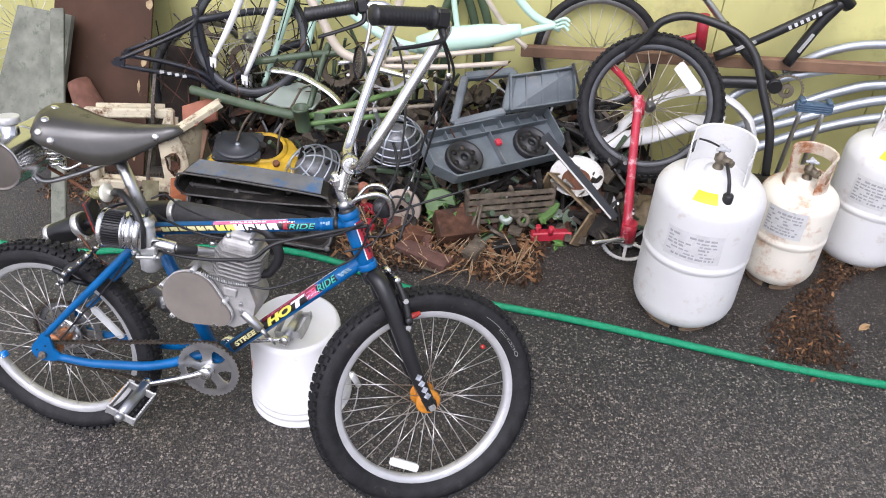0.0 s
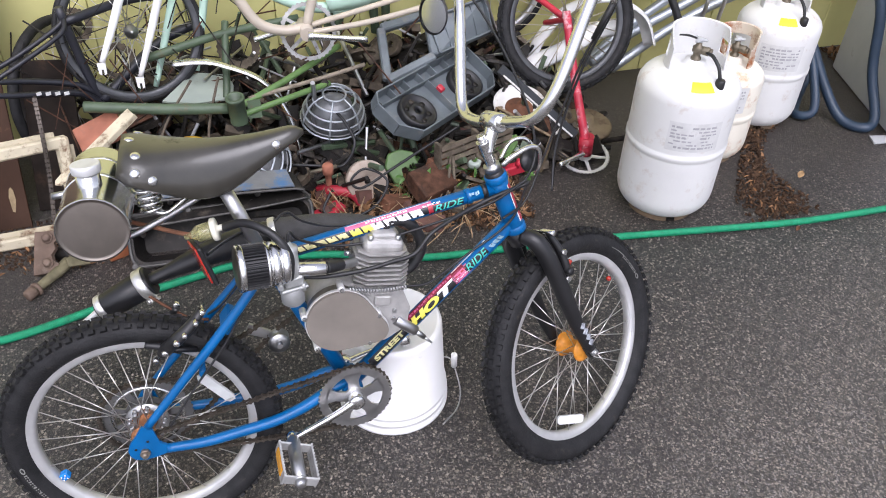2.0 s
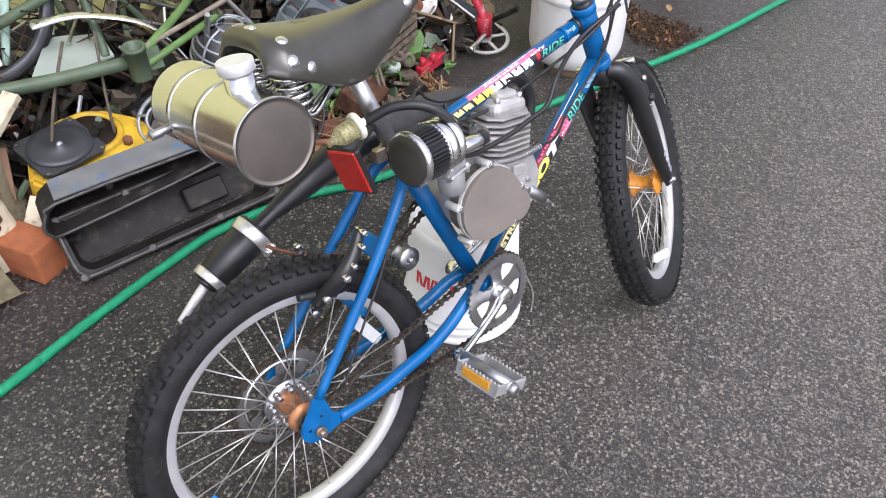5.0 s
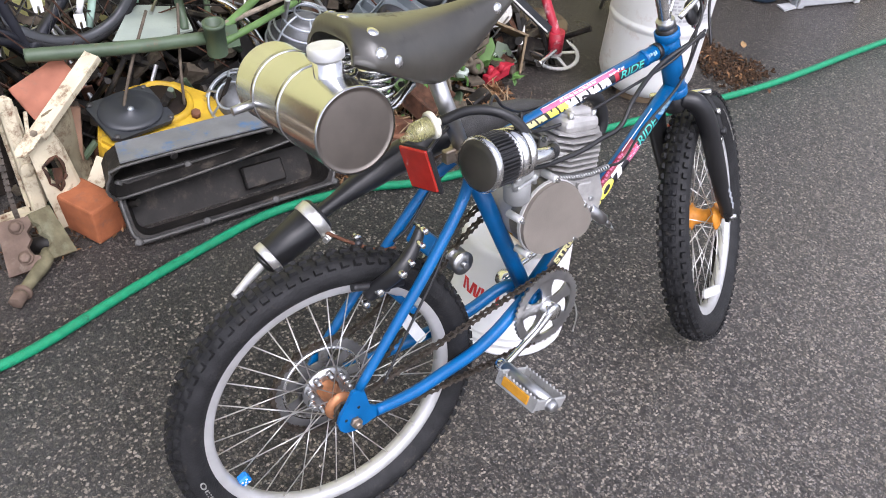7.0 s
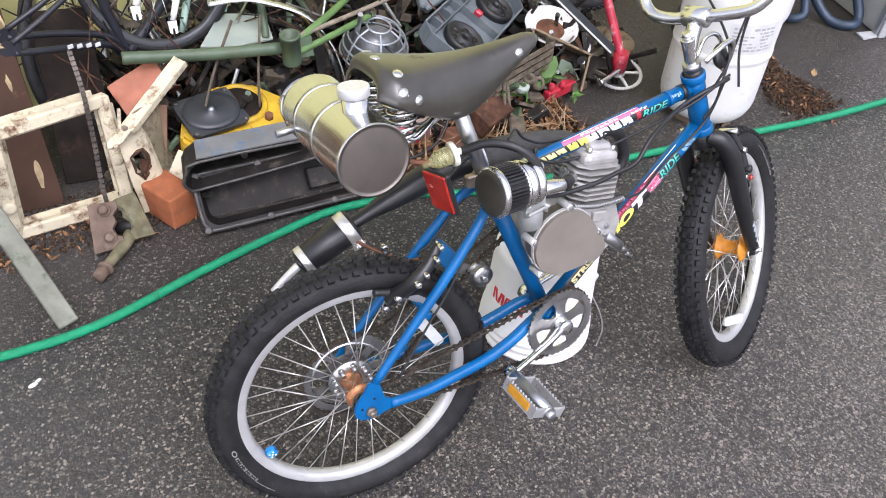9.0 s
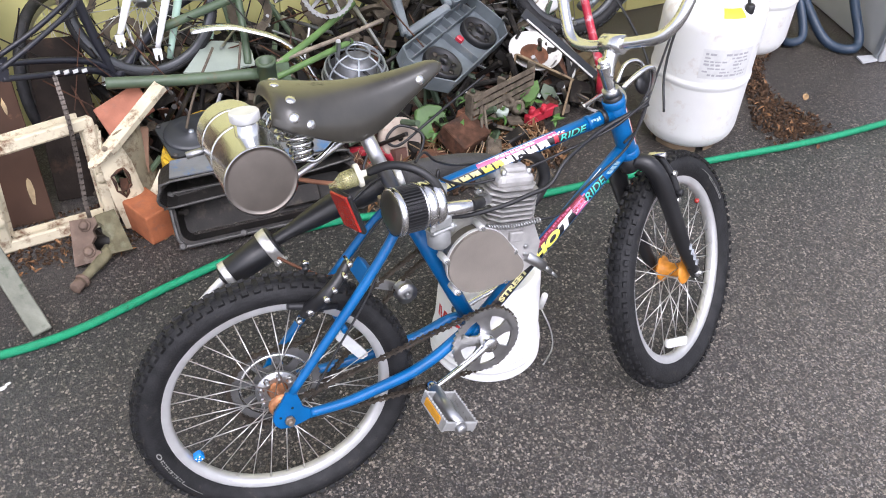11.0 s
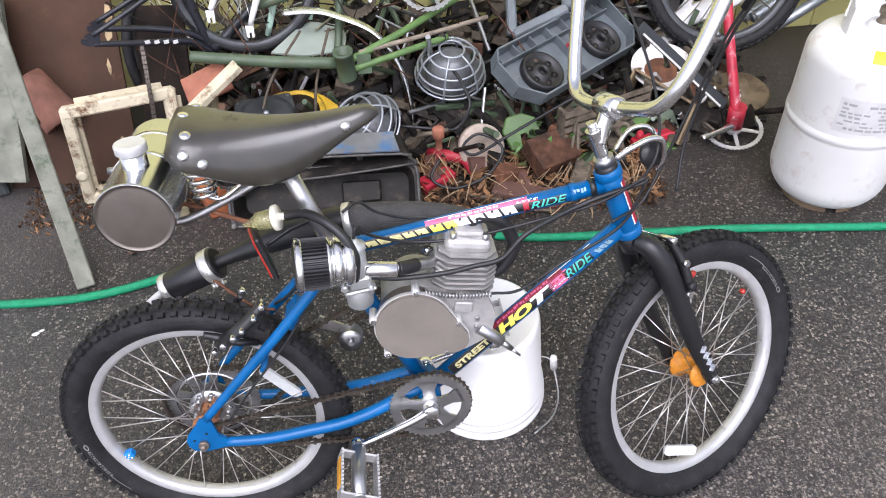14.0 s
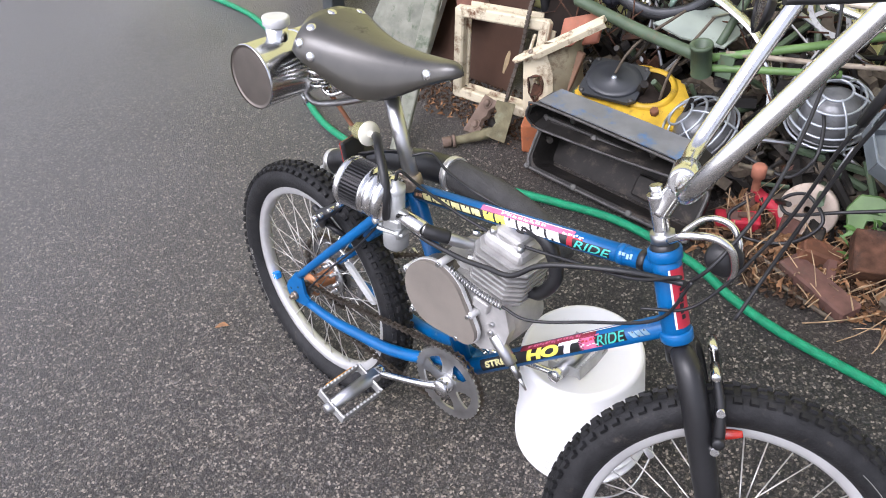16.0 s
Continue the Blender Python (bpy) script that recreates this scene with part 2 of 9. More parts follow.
CREAM_D = mat("faded_cream_decal", (0.58, 0.54, 0.26), 0.45, 0, 0.2, 60, 0.0, dirt=(0.06, 0.05, 0.04), dirt_amount=0.3, dscale=70)
SCUFF_O = mat("worn_orange_print", (0.50, 0.28, 0.16), 0.5, 0, 0.3, 60, 0.0)
CARB_G = mat("grey_zinc_casting", (0.46, 0.47, 0.46), 0.42, 0.6, 0.15, 40, 0.2, 300)
CARB_D = mat("dull_grey_bowl", (0.30, 0.305, 0.30), 0.5, 0.3, 0.12, 40, 0.1, 300)
CASE_DK = mat("dark_shiny_casting", (0.20, 0.185, 0.165), 0.32, 0.7, 0.25, 40, 0.15, 300)
YELLOW = mat("yellow_decal", (0.72, 0.66, 0.10), 0.35, 0, 0.1, 60, 0.0)
WHITE_D = mat("white_decal", (0.80, 0.78, 0.78), 0.35, 0, 0.1, 60, 0.0)
TEAL = mat("teal_decal", (0.05, 0.45, 0.38), 0.35, 0, 0.1, 60, 0.0)
BLACK_D = mat("black_decal", (0.01, 0.01, 0.012), 0.35, 0, 0.1, 60, 0.0)
BLUE_D = mat("blue_dice", (0.01, 0.2, 0.62), 0.25, 0, 0.05, 60, 0.0)
PALE_MARK = mat("worn_tyre_marking", (0.20, 0.20, 0.185), 0.7, 0, 0.4, 90, 0.0)
SCUFF = mat("scuffed_paint", (0.20, 0.34, 0.44), 0.5, 0, 0.3, 60, 0.0)
RED_DK = mat("dark_red_decal", (0.22, 0.02, 0.04), 0.4, 0, 0.25, 60, 0.0)
PEWTER_L = mat("matte_aluminium", (0.66, 0.66, 0.65), 0.5, 0.5, 0.08, 30, 0.05, 200)
SCUFF_W = mat("worn_pale_print", (0.34, 0.36, 0.39), 0.6, 0, 0.6, 90, 0.0)
WRAP = mat("heat_wrap", (0.05, 0.049, 0.048), 0.75, 0.1, 0.2, 60, 0.5, 420)
FUEL = mat("fuel_filter_plastic", (0.74, 0.71, 0.38), 0.15, 0, 0.1, 60, 0.0)
FUEL.node_tree.nodes["Principled BSDF"].inputs["Transmission Weight"].default_value = 0.75
CREAM_P = mat("cream_plastic", (0.72, 0.70, 0.58), 0.35, 0, 0.05, 60, 0.0)
BUCKET = mat("white_bucket_plastic", (0.80, 0.80, 0.79), 0.42, 0, 0.04, 8, 0.03, 120, (0.55, 0.53, 0.5), 0.05, 12)
TANK_W = mat("white_tank_paint", (0.66, 0.66, 0.645), 0.45, 0, 0.06, 6, 0.15, 60, (0.52, 0.46, 0.41), 0.36, 11)
TANK_R = mat("rusted_cream_tank_paint", (0.74, 0.70, 0.60), 0.5, 0, 0.08, 8, 0.15, 70, (0.44, 0.21, 0.08), 0.42, 6)
COLLAR_R = mat("rust_eaten_collar_paint", (0.62, 0.55, 0.44), 0.6, 0, 0.12, 12, 0.25, 70, (0.30, 0.105, 0.035), 0.62, 9)
RUST_DK = mat("dark_rusted_scrap", (0.085, 0.042, 0.026), 0.85, 0.1, 0.5, 30, 0.5, 90, (0.03, 0.022, 0.018), 0.5, 18, spec=0.2)
VINE = mat("dry_vine", (0.30, 0.21, 0.12), 0.8, 0, 0.4, 40, 0.1, 150)
BRICK_DK = mat("dirty_brick", (0.115, 0.056, 0.042), 0.85, 0, 0.3, 25, 0.4, 90, (0.08, 0.055, 0.04), 0.45, 12)
LAMP_GREY = mat("dusty_lamp_metal", (0.17, 0.175, 0.18), 0.4, 0.4, 0.25, 30, 0.1, 150, (0.08, 0.07, 0.06), 0.25, 25)
COVER = mat("matte_cover_plate", (0.22, 0.195, 0.168), 0.52, 0.25, 0.10, 18, 0.12, 400)
POT_CLAY = mat("dirty_pot_clay", (0.21, 0.095, 0.065), 0.85, 0, 0.3, 20, 0.3, 100, (0.10, 0.065, 0.05), 0.4, 12)
BRICK_OR = mat("orange_brick", (0.31, 0.098, 0.036), 0.85, 0, 0.2, 25, 0.35, 110, (0.20, 0.085, 0.05), 0.3, 16)
PEWTER = mat("tarnished_alloy", (0.40, 0.40, 0.39), 0.5, 0.5, 0.2, 30, 0.1, 200, (0.12, 0.10, 0.08), 0.3, 40)
RUST = mat("rusty_iron", (0.16, 0.068, 0.035), 0.8, 0.15, 0.4, 20, 0.5, 90, (0.10, 0.04, 0.02), 0.5, 15)
TAN_RING = mat("rusted_foot_ring", (0.20, 0.14, 0.085), 0.75, 0, 0.3, 25, 0.2, 90, (0.16, 0.08, 0.04), 0.4, 15)
BRASS = mat("dull_brass", (0.17, 0.145, 0.105), 0.55, 0.6, 0.2, 50, 0.1, 200)
LABEL = mat("grey_label", (0.60, 0.60, 0.59), 0.5, 0, 0.08, 40, 0, dirt=(0.45, 0.44, 0.42), dirt_amount=0.25, dscale=40)
INK = mat("label_ink", (0.36, 0.36, 0.37), 0.6, 0, 0.1, 60, 0)
STICKER = mat("yellow_sticker", (0.85, 0.80, 0.03), 0.4, 0, 0.05, 40, 0)
RED_INK = mat("red_print", (0.68, 0.05, 0.05), 0.45, 0, 0.08, 60, 0)
HOSE = mat("green_hose", (0.0, 0.235, 0.105), 0.42, 0, 0.16, 60, 0.9, 330, (0.02, 0.12, 0.06), 0.16, 50)
WALL = mat("yellow_green_wall_paint", (0.60, 0.57, 0.235), 0.6, 0, 0.12, 3, 0.1, 40, (0.40, 0.37, 0.16), 0.25, 2.2)
BROWN_SHEET = mat("brown_rusted_sheet", (0.058, 0.029, 0.017), 0.72, 0.05, 0.35, 5, 0.15, 60, (0.16, 0.085, 0.042), 0.12, 9, spec=0.25)
PLANK = mat("weathered_grey_green_board", (0.18, 0.185, 0.15), 0.85, 0, 0.3, 16, 0.5, 70, (0.09, 0.11, 0.075), 0.4, 24, spec=0.25)
TERRA = mat("terracotta", (0.33, 0.125, 0.075), 0.8, 0, 0.2, 20, 0.2, 120, (0.24, 0.12, 0.08), 0.25, 14)
CREAM = mat("chipped_cream_paint", (0.55, 0.49, 0.35), 0.6, 0, 0.14, 18, 0.4, 60, (0.13, 0.062, 0.028), 0.50, 22)
MINT = mat("mint_green_paint", (0.50, 0.70, 0.58), 0.35, 0, 0.08, 12, 0.03, 150, (0.4, 0.35, 0.28), 0.06, 25)
WHITE_P = mat("white_bike_paint", (0.76, 0.76, 0.75), 0.38, 0, 0.08, 12, 0.03, 150, (0.4, 0.33, 0.27), 0.08, 25)
TAN_P = mat("tan_bike_paint", (0.48, 0.42, 0.34), 0.42, 0.1, 0.12, 15, 0.05, 150, (0.22, 0.12, 0.07), 0.12, 25)
NAVY = mat("dark_navy_paint", (0.015, 0.016, 0.022), 0.4, 0, 0.2, 20, 0.05, 150, (0.14, 0.10, 0.08), 0.1, 30)
GREEN_P = mat("worn_green_paint", (0.066, 0.098, 0.056), 0.5, 0, 0.2, 15, 0.15, 90, (0.13, 0.09, 0.05), 0.25, 22)
GREEN_B = mat("bright_green_paint", (0.10, 0.185, 0.055), 0.45, 0, 0.2, 18, 0.1, 90, (0.18, 0.10, 0.05), 0.12, 25)
GREY_G = mat("grey_green_metal", (0.34, 0.39, 0.34), 0.55, 0.1, 0.12, 12, 0.15, 90, (0.18, 0.14, 0.10), 0.15, 20)
SLATE = mat("slate_blue_plastic", (0.115, 0.135, 0.145), 0.5, 0, 0.2, 15, 0.1, 100, (0.22, 0.21, 0.19), 0.3, 18)
YELLOW_P = mat("yellow_cast_paint", (0.52, 0.33, 0.02), 0.5, 0, 0.25, 20, 0.15, 90, (0.10, 0.07, 0.045), 0.42, 18)
DARK_IRON = mat("dark_cast_iron", (0.022, 0.020, 0.018), 0.5, 0.3, 0.3, 20, 0.25, 90, (0.078, 0.064, 0.050), 0.42, 20, spec=0.25)
BLUE_CHIP = mat("chipped_blue_paint", (0.15, 0.155, 0.16), 0.5, 0.1, 0.2, 15, 0.2, 70, (0.06, 0.14, 0.27), 0.42, 13)
MUD_IRON = mat("earthy_old_iron", (0.105, 0.085, 0.063), 0.8, 0.1, 0.45, 35, 0.4, 70, (0.18, 0.165, 0.11), 0.35, 20, spec=0.25)
GALV = mat("galvanised_steel", (0.40, 0.43, 0.46), 0.46, 0.75, 0.12, 12, 0.05, 90)
WOODBAR = mat("brown_wooden_bar", (0.20, 0.115, 0.07), 0.7, 0, 0.25, 12, 0.3, 60)
PALE_IRON = mat("pale_dusty_disc", (0.40, 0.33, 0.27), 0.8, 0, 0.15, 25, 0.2, 90, (0.28, 0.17, 0.11), 0.3, 18)
LEAFDRY = mat("dry_leaf", (0.24, 0.125, 0.055), 0.75, 0, 0.45, 40, 0.2, 150)
STRAW = mat("straw", (0.30, 0.19, 0.09), 0.8, 0, 0.35, 40, 0.1, 150)
SOIL = mat("soil_and_leaf_crumbs", (0.060, 0.036, 0.022), 0.9, 0, 0.5, 45, 0.8, 130, spec=0.15)
LEAFGREEN = mat("green_leaf", (0.09, 0.19, 0.045), 0.5, 0, 0.35, 30, 0.2, 150)
GRIT = mat("pale_grit", (0.34, 0.315, 0.28), 0.8, 0, 0.4, 80, 0.2, 200)
GREY_BOX = mat("grey_painted_metal", (0.40, 0.41, 0.42), 0.5, 0, 0.06, 8, 0.05, 80, (0.28, 0.27, 0.26), 0.1, 8)
BLUE_HOSE = mat("dark_blue_hose", (0.022, 0.04, 0.068), 0.45, 0, 0.1, 20, 0.05, 150)
WET_BLACK = mat("charcoal_plastic", (0.03, 0.033, 0.037), 0.4, 0, 0.15, 12, 0.05, 90)


# ---- mesh tools ----
def smooth_path(pts, steps=6, closed=False):
    """Catmull-Rom points through the given ones."""
    p = [Vector(q) for q in pts]
    n = len(p)
    if n < 3:
        return p
    out = []
    for i in range(n if closed else n - 1):
        a = p[(i - 1) % n] if closed or i else p[0] * 2 - p[1]
        b, c = p[i], p[(i + 1) % n]
        d = p[(i + 2) % n] if closed or i + 2 < n else c * 2 - b
        for k in range(steps):
            t = k / steps
            out.append(0.5 * ((2 * b) + (c - a) * t + (2 * a - 5 * b + 4 * c - d) * t * t + (3 * b - a - 3 * c + d) * t ** 3))
    if not closed:
        out.append(p[-1])
    return out


def tube(bm, pts, r, seg=10, closed=False, steps=6, smooth=True, flat=1.0, caps=True):
    """A round bar along a path; r is one radius or one per given point; flat squeezes its section."""
    radii = [r] * len(pts) if isinstance(r, (int, float)) else list(r)
    path = smooth_path(pts, steps, closed) if smooth else [Vector(q) for q in pts]
    n = len(path)
    span = len(pts) if closed else len(pts) - 1
    rs = []
    for i in range(n):
        f = i / (n if closed else max(1, n - 1)) * span
        k = min(int(f), len(pts) - 1)
        rs.append(radii[k] * (1 - (f - k)) + radii[(k + 1) % len(pts)] * (f - k))
    up = None
    rings = []
    for i, c in enumerate(path):
        nxt = path[(i + 1) % n] if closed or i < n - 1 else c
        prv = path[i - 1] if closed or i else c
        d = (nxt - prv).normalized()
        if up is None:
            up = d.orthogonal().normalized()
        up = (up - d * up.dot(d)).normalized()
        side = d.cross(up)
        rings.append([bm.verts.new(c + (up * math.cos(a) * flat + side * math.sin(a)) * rs[i]) for a in (2 * math.pi * k / seg for k in range(seg))])
    for i in range(n if closed else n - 1):
        a, b = rings[i], rings[(i + 1) % n]
        shift = 0
        if closed and i == n - 1:
            shift = min(range(seg), key=lambda s: (a[0].co - b[s].co).length)
        for k in range(seg):
            bm.faces.new((a[k], a[(k + 1) % seg], b[(k + 1 + shift) % seg], b[(k + shift) % seg])).smooth = True
    if caps and not closed:
        bm.faces.new(rings[0][::-1])
        bm.faces.new(rings[-1])
    return bm


def lathe(bm, profile, seg=32, m=None, smooth=True):
    """Turns (radius, height) pairs about z, then places the result by m."""
    m = m or Matrix()
    rings = []
    for r, z in profile:
        if r < 1e-6:
            rings.append([bm.verts.new(m @ Vector((0, 0, z)))])
        else:
            rings.append([bm.verts.new(m @ Vector((r * math.cos(a), r * math.sin(a), z))) for a in (2 * math.pi * k / seg for k in range(seg))])
    for a, b in zip(rings, rings[1:]):
        for k in range(seg):
            k2 = (k + 1) % seg
            if len(a) == 1 and len(b) > 1:
                f = bm.faces.new((a[0], b[k], b[k2]))
            elif len(b) == 1 and len(a) > 1:
                f = bm.faces.new((a[k], b[0], a[k2]))
            elif len(a) > 1:
                f = bm.faces.new((a[k], b[k], b[k2], a[k2]))
            else:
                continue
            f.smooth = smooth
    return bm


def axis(a, b):
    """A placement whose z runs from a towards b, at a."""
    a, b = Vector(a), Vector(b)
    return Matrix.Translation(a) @ (b - a).to_track_quat("Z", "Y").to_matrix().to_4x4()


def rod(bm, a, b, r0, r1=None, seg=14, bevel=0.0):
    """A straight round bar from a to b with its ends closed."""
    r1 = r0 if r1 is None else r1
    h = (Vector(b) - Vector(a)).length
    e = min(bevel, h / 3)
    prof = [(0, 0), (r0 - e, 0), (r0, e), (r1, h - e), (r1 - e, h), (0, h)] if e else [(0, 0), (r0, 0), (r0, 0), (r1, h), (r1, h), (0, h)]
    if not e:
        prof = [(0, 0), (r0, 0), (r1, h), (0, h)]
    lathe(bm, prof, seg, axis(a, b))
    if not e:
        for f in bm.faces:
            if len(f.verts) == 3:
                f.smooth = False
    return bm


def box(bm, size, m=None, bevel=0.003, segs=1):
    """A box of that size with eased edges, its centre at m."""
    made = bmesh.ops.create_cube(bm, size=1, matrix=(m or Matrix()) @ Matrix.Diagonal((*size, 1)))
    if bevel:
        edges = list({e for v in made["verts"] for e in v.link_edges})
        bmesh.ops.bevel(bm, geom=edges, offset=bevel, segments=segs, affect="EDGES", profile=0.5)
    return bm


def plate(bm, outline, thick, m=None, bevel=0.0):
    """A flat piece: outline in its own x, y; thickness along z, centred."""
    m = m or Matrix()
    top = [bm.verts.new(m @ Vector((x, y, thick / 2))) for x, y in outline]
    low = [bm.verts.new(m @ Vector((x, y, -thick / 2))) for x, y in outline]
    bm.faces.new(top)
    bm.faces.new(low[::-1])
    n = len(outline)
    for k in range(n):
        bm.faces.new((top[k], low[k], low[(k + 1) % n], top[(k + 1) % n]))
    return bm


def ring_plate(bm, r0, r1, thick, seg=40, m=None, teeth=0, depth=0.003):
    """A flat ring, its outer edge toothed if asked."""
    m = m or Matrix()
    if teeth:
        seg = teeth * 4
    rows = []
    for k in range(seg):
        a = 2 * math.pi * k / seg
        ro = r1 - (depth if teeth and k % 4 in (0, 3) else 0)
        rows.append([bm.verts.new(m @ Vector((r * math.cos(a), r * math.sin(a), z))) for r, z in ((r0, thick / 2), (ro, thick / 2), (ro, -thick / 2), (r0, -thick / 2))])
    for k in range(seg):
        a, b = rows[k], rows[(k + 1) % seg]
        for j in range(4):
            bm.faces.new((a[j], a[(j + 1) % 4], b[(j + 1) % 4], b[j]))
    return bm


def mesh_of(bm, name, material):
    bmesh.ops.recalc_face_normals(bm, faces=bm.faces)
    me = bpy.data.meshes.new(name)
    bm.to_mesh(me)
    bm.free()
    me.materials.append(material)
    return me


def part(name, bm, material, parent, label="", m=None):
    """One mesh object under a thing or a part, in its parent's space."""
    ob = new(name, bm if isinstance(bm, bpy.types.Mesh) else mesh_of(bm, name, material))
    ob.parent = parent
    if m is not None:
        ob.matrix_basis = m
    return tagged(ob, label)


def thing(name, label, category, m=None, group="", kind=""):
    """An Empty at a thing's base, for parts to hang under."""
    ob = new(name)
    ob.empty_display_size = 0.05
    ob.matrix_basis = m or Matrix()
    return tagged(ob, label, category, group, kind)


def solid(name, bm, material, label, category, m=None, group="", kind=""):
    """A thing that is one mesh."""
    ob = new(name, mesh_of(bm, name, material))
    ob.matrix_basis = m or Matrix()
    return tagged(ob, label, category, group, kind)


def B():
    return bmesh.new()


# ---- the motor bicycle ----
LEAN = 11.0
bike = thing("motor_bicycle", "blue bicycle with bolted-in petrol engine, leaning on an upturned bucket", "bicycle", pose(0, -0.05, 0.004, -LEAN, 0, 0))
REAR, FRONT, BB = Vector((-0.025, 0, 0.26)), Vector((0.880, 0, 0.249)), Vector((0.383, 0, 0.278))
HT, HB = Vector((0.700, 0, 0.692)), Vector((0.741, 0, 0.578))
STEER = 27.5
WS = 1.028
stem_turn = Matrix.Translation(HT) @ Matrix.Rotation(radians(21.0), 4, (HT - HB).normalized()) @ Matrix.Translation(-HT)
# the fork is turned, and bent a little out of line with the head tube
bent = Matrix.Translation(HB + Vector((-0.002, 0.007, 0))) @ Matrix.Rotation(radians(-4.0), 4, Vector((math.cos(radians(STEER)), math.sin(radians(STEER)), 0))) @ Matrix.Translation(-HB)
spin = bent @ Matrix.Translation(HT) @ Matrix.Rotation(radians(STEER), 4, (HT - HB).normalized()) @ Matrix.Translation(-HT)


def wheel(name, centre, m, hub_mat, hub_prof, swell):
    """A spoked wheel in the plane y = 0 round its centre: hub, rim, tyre with knobs, spokes."""
    turn = Matrix.Translation(centre) @ Matrix.Rotation(radians(90), 4, "X")
    hub = part(name, lathe(B(), hub_prof, 24), hub_mat, bike, "", m @ turn)
    rim = B()
    prof = [(0.2085, 0.0125), (0.2085, 0.0105), (0.199, 0.0105), (0.196, 0.006), (0.1955, 0), (0.196, -0.006), (0.199, -0.0105), (0.2085, -0.0105), (0.2085, -0.0125), (0.196, -0.0128), (0.1915, -0.0085), (0.190, 0), (0.1915, 0.0085), (0.196, 0.0128), (0.2085, 0.0125)]
    lathe(rim, [(r * WS, z) for r, z in prof], 72)
    part("rim", rim, ALLOY, hub)
    tyre = B()
    sec = [(0.207 + 0.0, 0.0118), (0.2115, 0.0175), (0.220, 0.0235), (0.231, 0.0255), (0.242, 0.022), (0.2495, 0.0135), (0.2525, 0.0), (0.2495, -0.0135), (0.242, -0.022), (0.231, -0.0255), (0.220, -0.0235), (0.2115, -0.0175), (0.207, -0.0118)]
    lathe(tyre, [(r * WS + (r - 0.207) / 0.0455 * swell, z * 1.12) for r, z in sec], 96)
    verts, faces = [], []
    for k in range(76):
        for row, (y, r, half, length) in enumerate(((-0.0185, 0.2462, 0.0046, 0.0060), (-0.006, 0.2515, 0.004, 0.0066), (0.006, 0.2515, 0.004, 0.0066), (0.0185, 0.2462, 0.0046, 0.0060))):
            a = 2 * math.pi * (k + (0.5 if row in (1, 2) else 0)) / 76
            y, r = y * 1.12, r * WS + swell
            nx = y / 0.029 * 0.75
            nr = math.sqrt(1 - nx * nx)
            h = 0.0058
            corners = []
            for up in (0, 1):
                g = 0.82 if up else 1.0
                for da, dy in ((-length, -half), (length, -half), (length, half), (-length, half)):
                    yy = y + dy * g * nr + nx * h * up
                    rr = r + nr * h * up - dy * g * nx
                    aa = a + da * g / rr
                    corners.append((rr * math.cos(aa), rr * math.sin(aa), yy))
            s = len(verts)
            verts += corners
            faces += [(s + 4, s + 5, s + 6, s + 7)] + [(s + j, s + (j + 1) % 4, s + 4 + (j + 1) % 4, s + 4 + j) for j in range(4)]
    vs = [tyre.verts.new(v) for v in verts]
    for f in faces:
        tyre.faces.new([vs[i] for i in f])
    part("tyre", tyre, RUBBER, hub, "black knobbly off-road tyre with mud dust")
    spoke = B()
    rod(spoke, (0, 0, 0), (0, 0, 1), 0.0011, seg=6)
    me = mesh_of(spoke, "spoke", SPOKE)
    for k in range(36):
        side = 1 if k % 2 else -1
        a = 2 * math.pi * (k + 0.5) / 36
        cross = (1 if (k // 2) % 2 else -1) * radians(52)
        p = Vector((0.021 * math.cos(a + cross), 0.021 * math.sin(a + cross), side * 0.026))
        q = Vector((0.192 * WS * math.cos(a), 0.192 * WS * math.sin(a), side * 0.003))
        part("spoke", me, None, hub, "", axis(p, q) @ Matrix.Diagonal((1, 1, (q - p).length, 1)))
    return hub


# the rear wheel sits a little askew between its stays
askew = Matrix.Translation(REAR + Vector((0, 0.008, 0))) @ Matrix.Rotation(radians(-3.5), 4, "Z") @ Matrix.Translation(-REAR)
rear_wheel = wheel("rear_wheel", REAR, askew, COPPER, [(0, 0.055), (0.006, 0.055), (0.006, 0.036), (0.017, 0.034), (0.026, 0.0275), (0.026, 0.0245), (0.018, 0.022), (0.0165, 0), (0.018, -0.022), (0.026, -0.0245), (0.026, -0.0275), (0.024, -0.034), (0.019, -0.042), (0.006, -0.044), (0.006, -0.055), (0, -0.055)], 0.0)
front_wheel = wheel("front_wheel", FRONT, spin, ORANGE, [(0, 0.05), (0.005, 0.05), (0.005, 0.036), (0.018, 0.034), (0.028, 0.028), (0.030, 0.0245), (0.019, 0.019), (0.0145, 0), (0.019, -0.019), (0.030, -0.0245), (0.028, -0.028), (0.018, -0.034), (0.005, -0.036), (0.005, -0.05), (0, -0.05)], 0.0055)


def reflector(hub, angle, r, material, label, size):
    bm = B()
    plate(bm, [(x * size[0], y * size[1]) for x, y in ((-0.42, -0.5), (0.42, -0.5), (0.5, -0.3), (0.5, 0.3), (0.42, 0.5), (-0.42, 0.5), (-0.5, 0.3), (-0.5, -0.3))], 0.006)
    a = radians(angle)
    part("wheel_reflector", bm, material, hub, label, Matrix.Translation((r * math.cos(a), r * math.sin(a), 0.013)) @ Matrix.Rotation(a + math.pi / 2, 4, "Z") @ Matrix.Rotation(radians(-14), 4, "Y"))


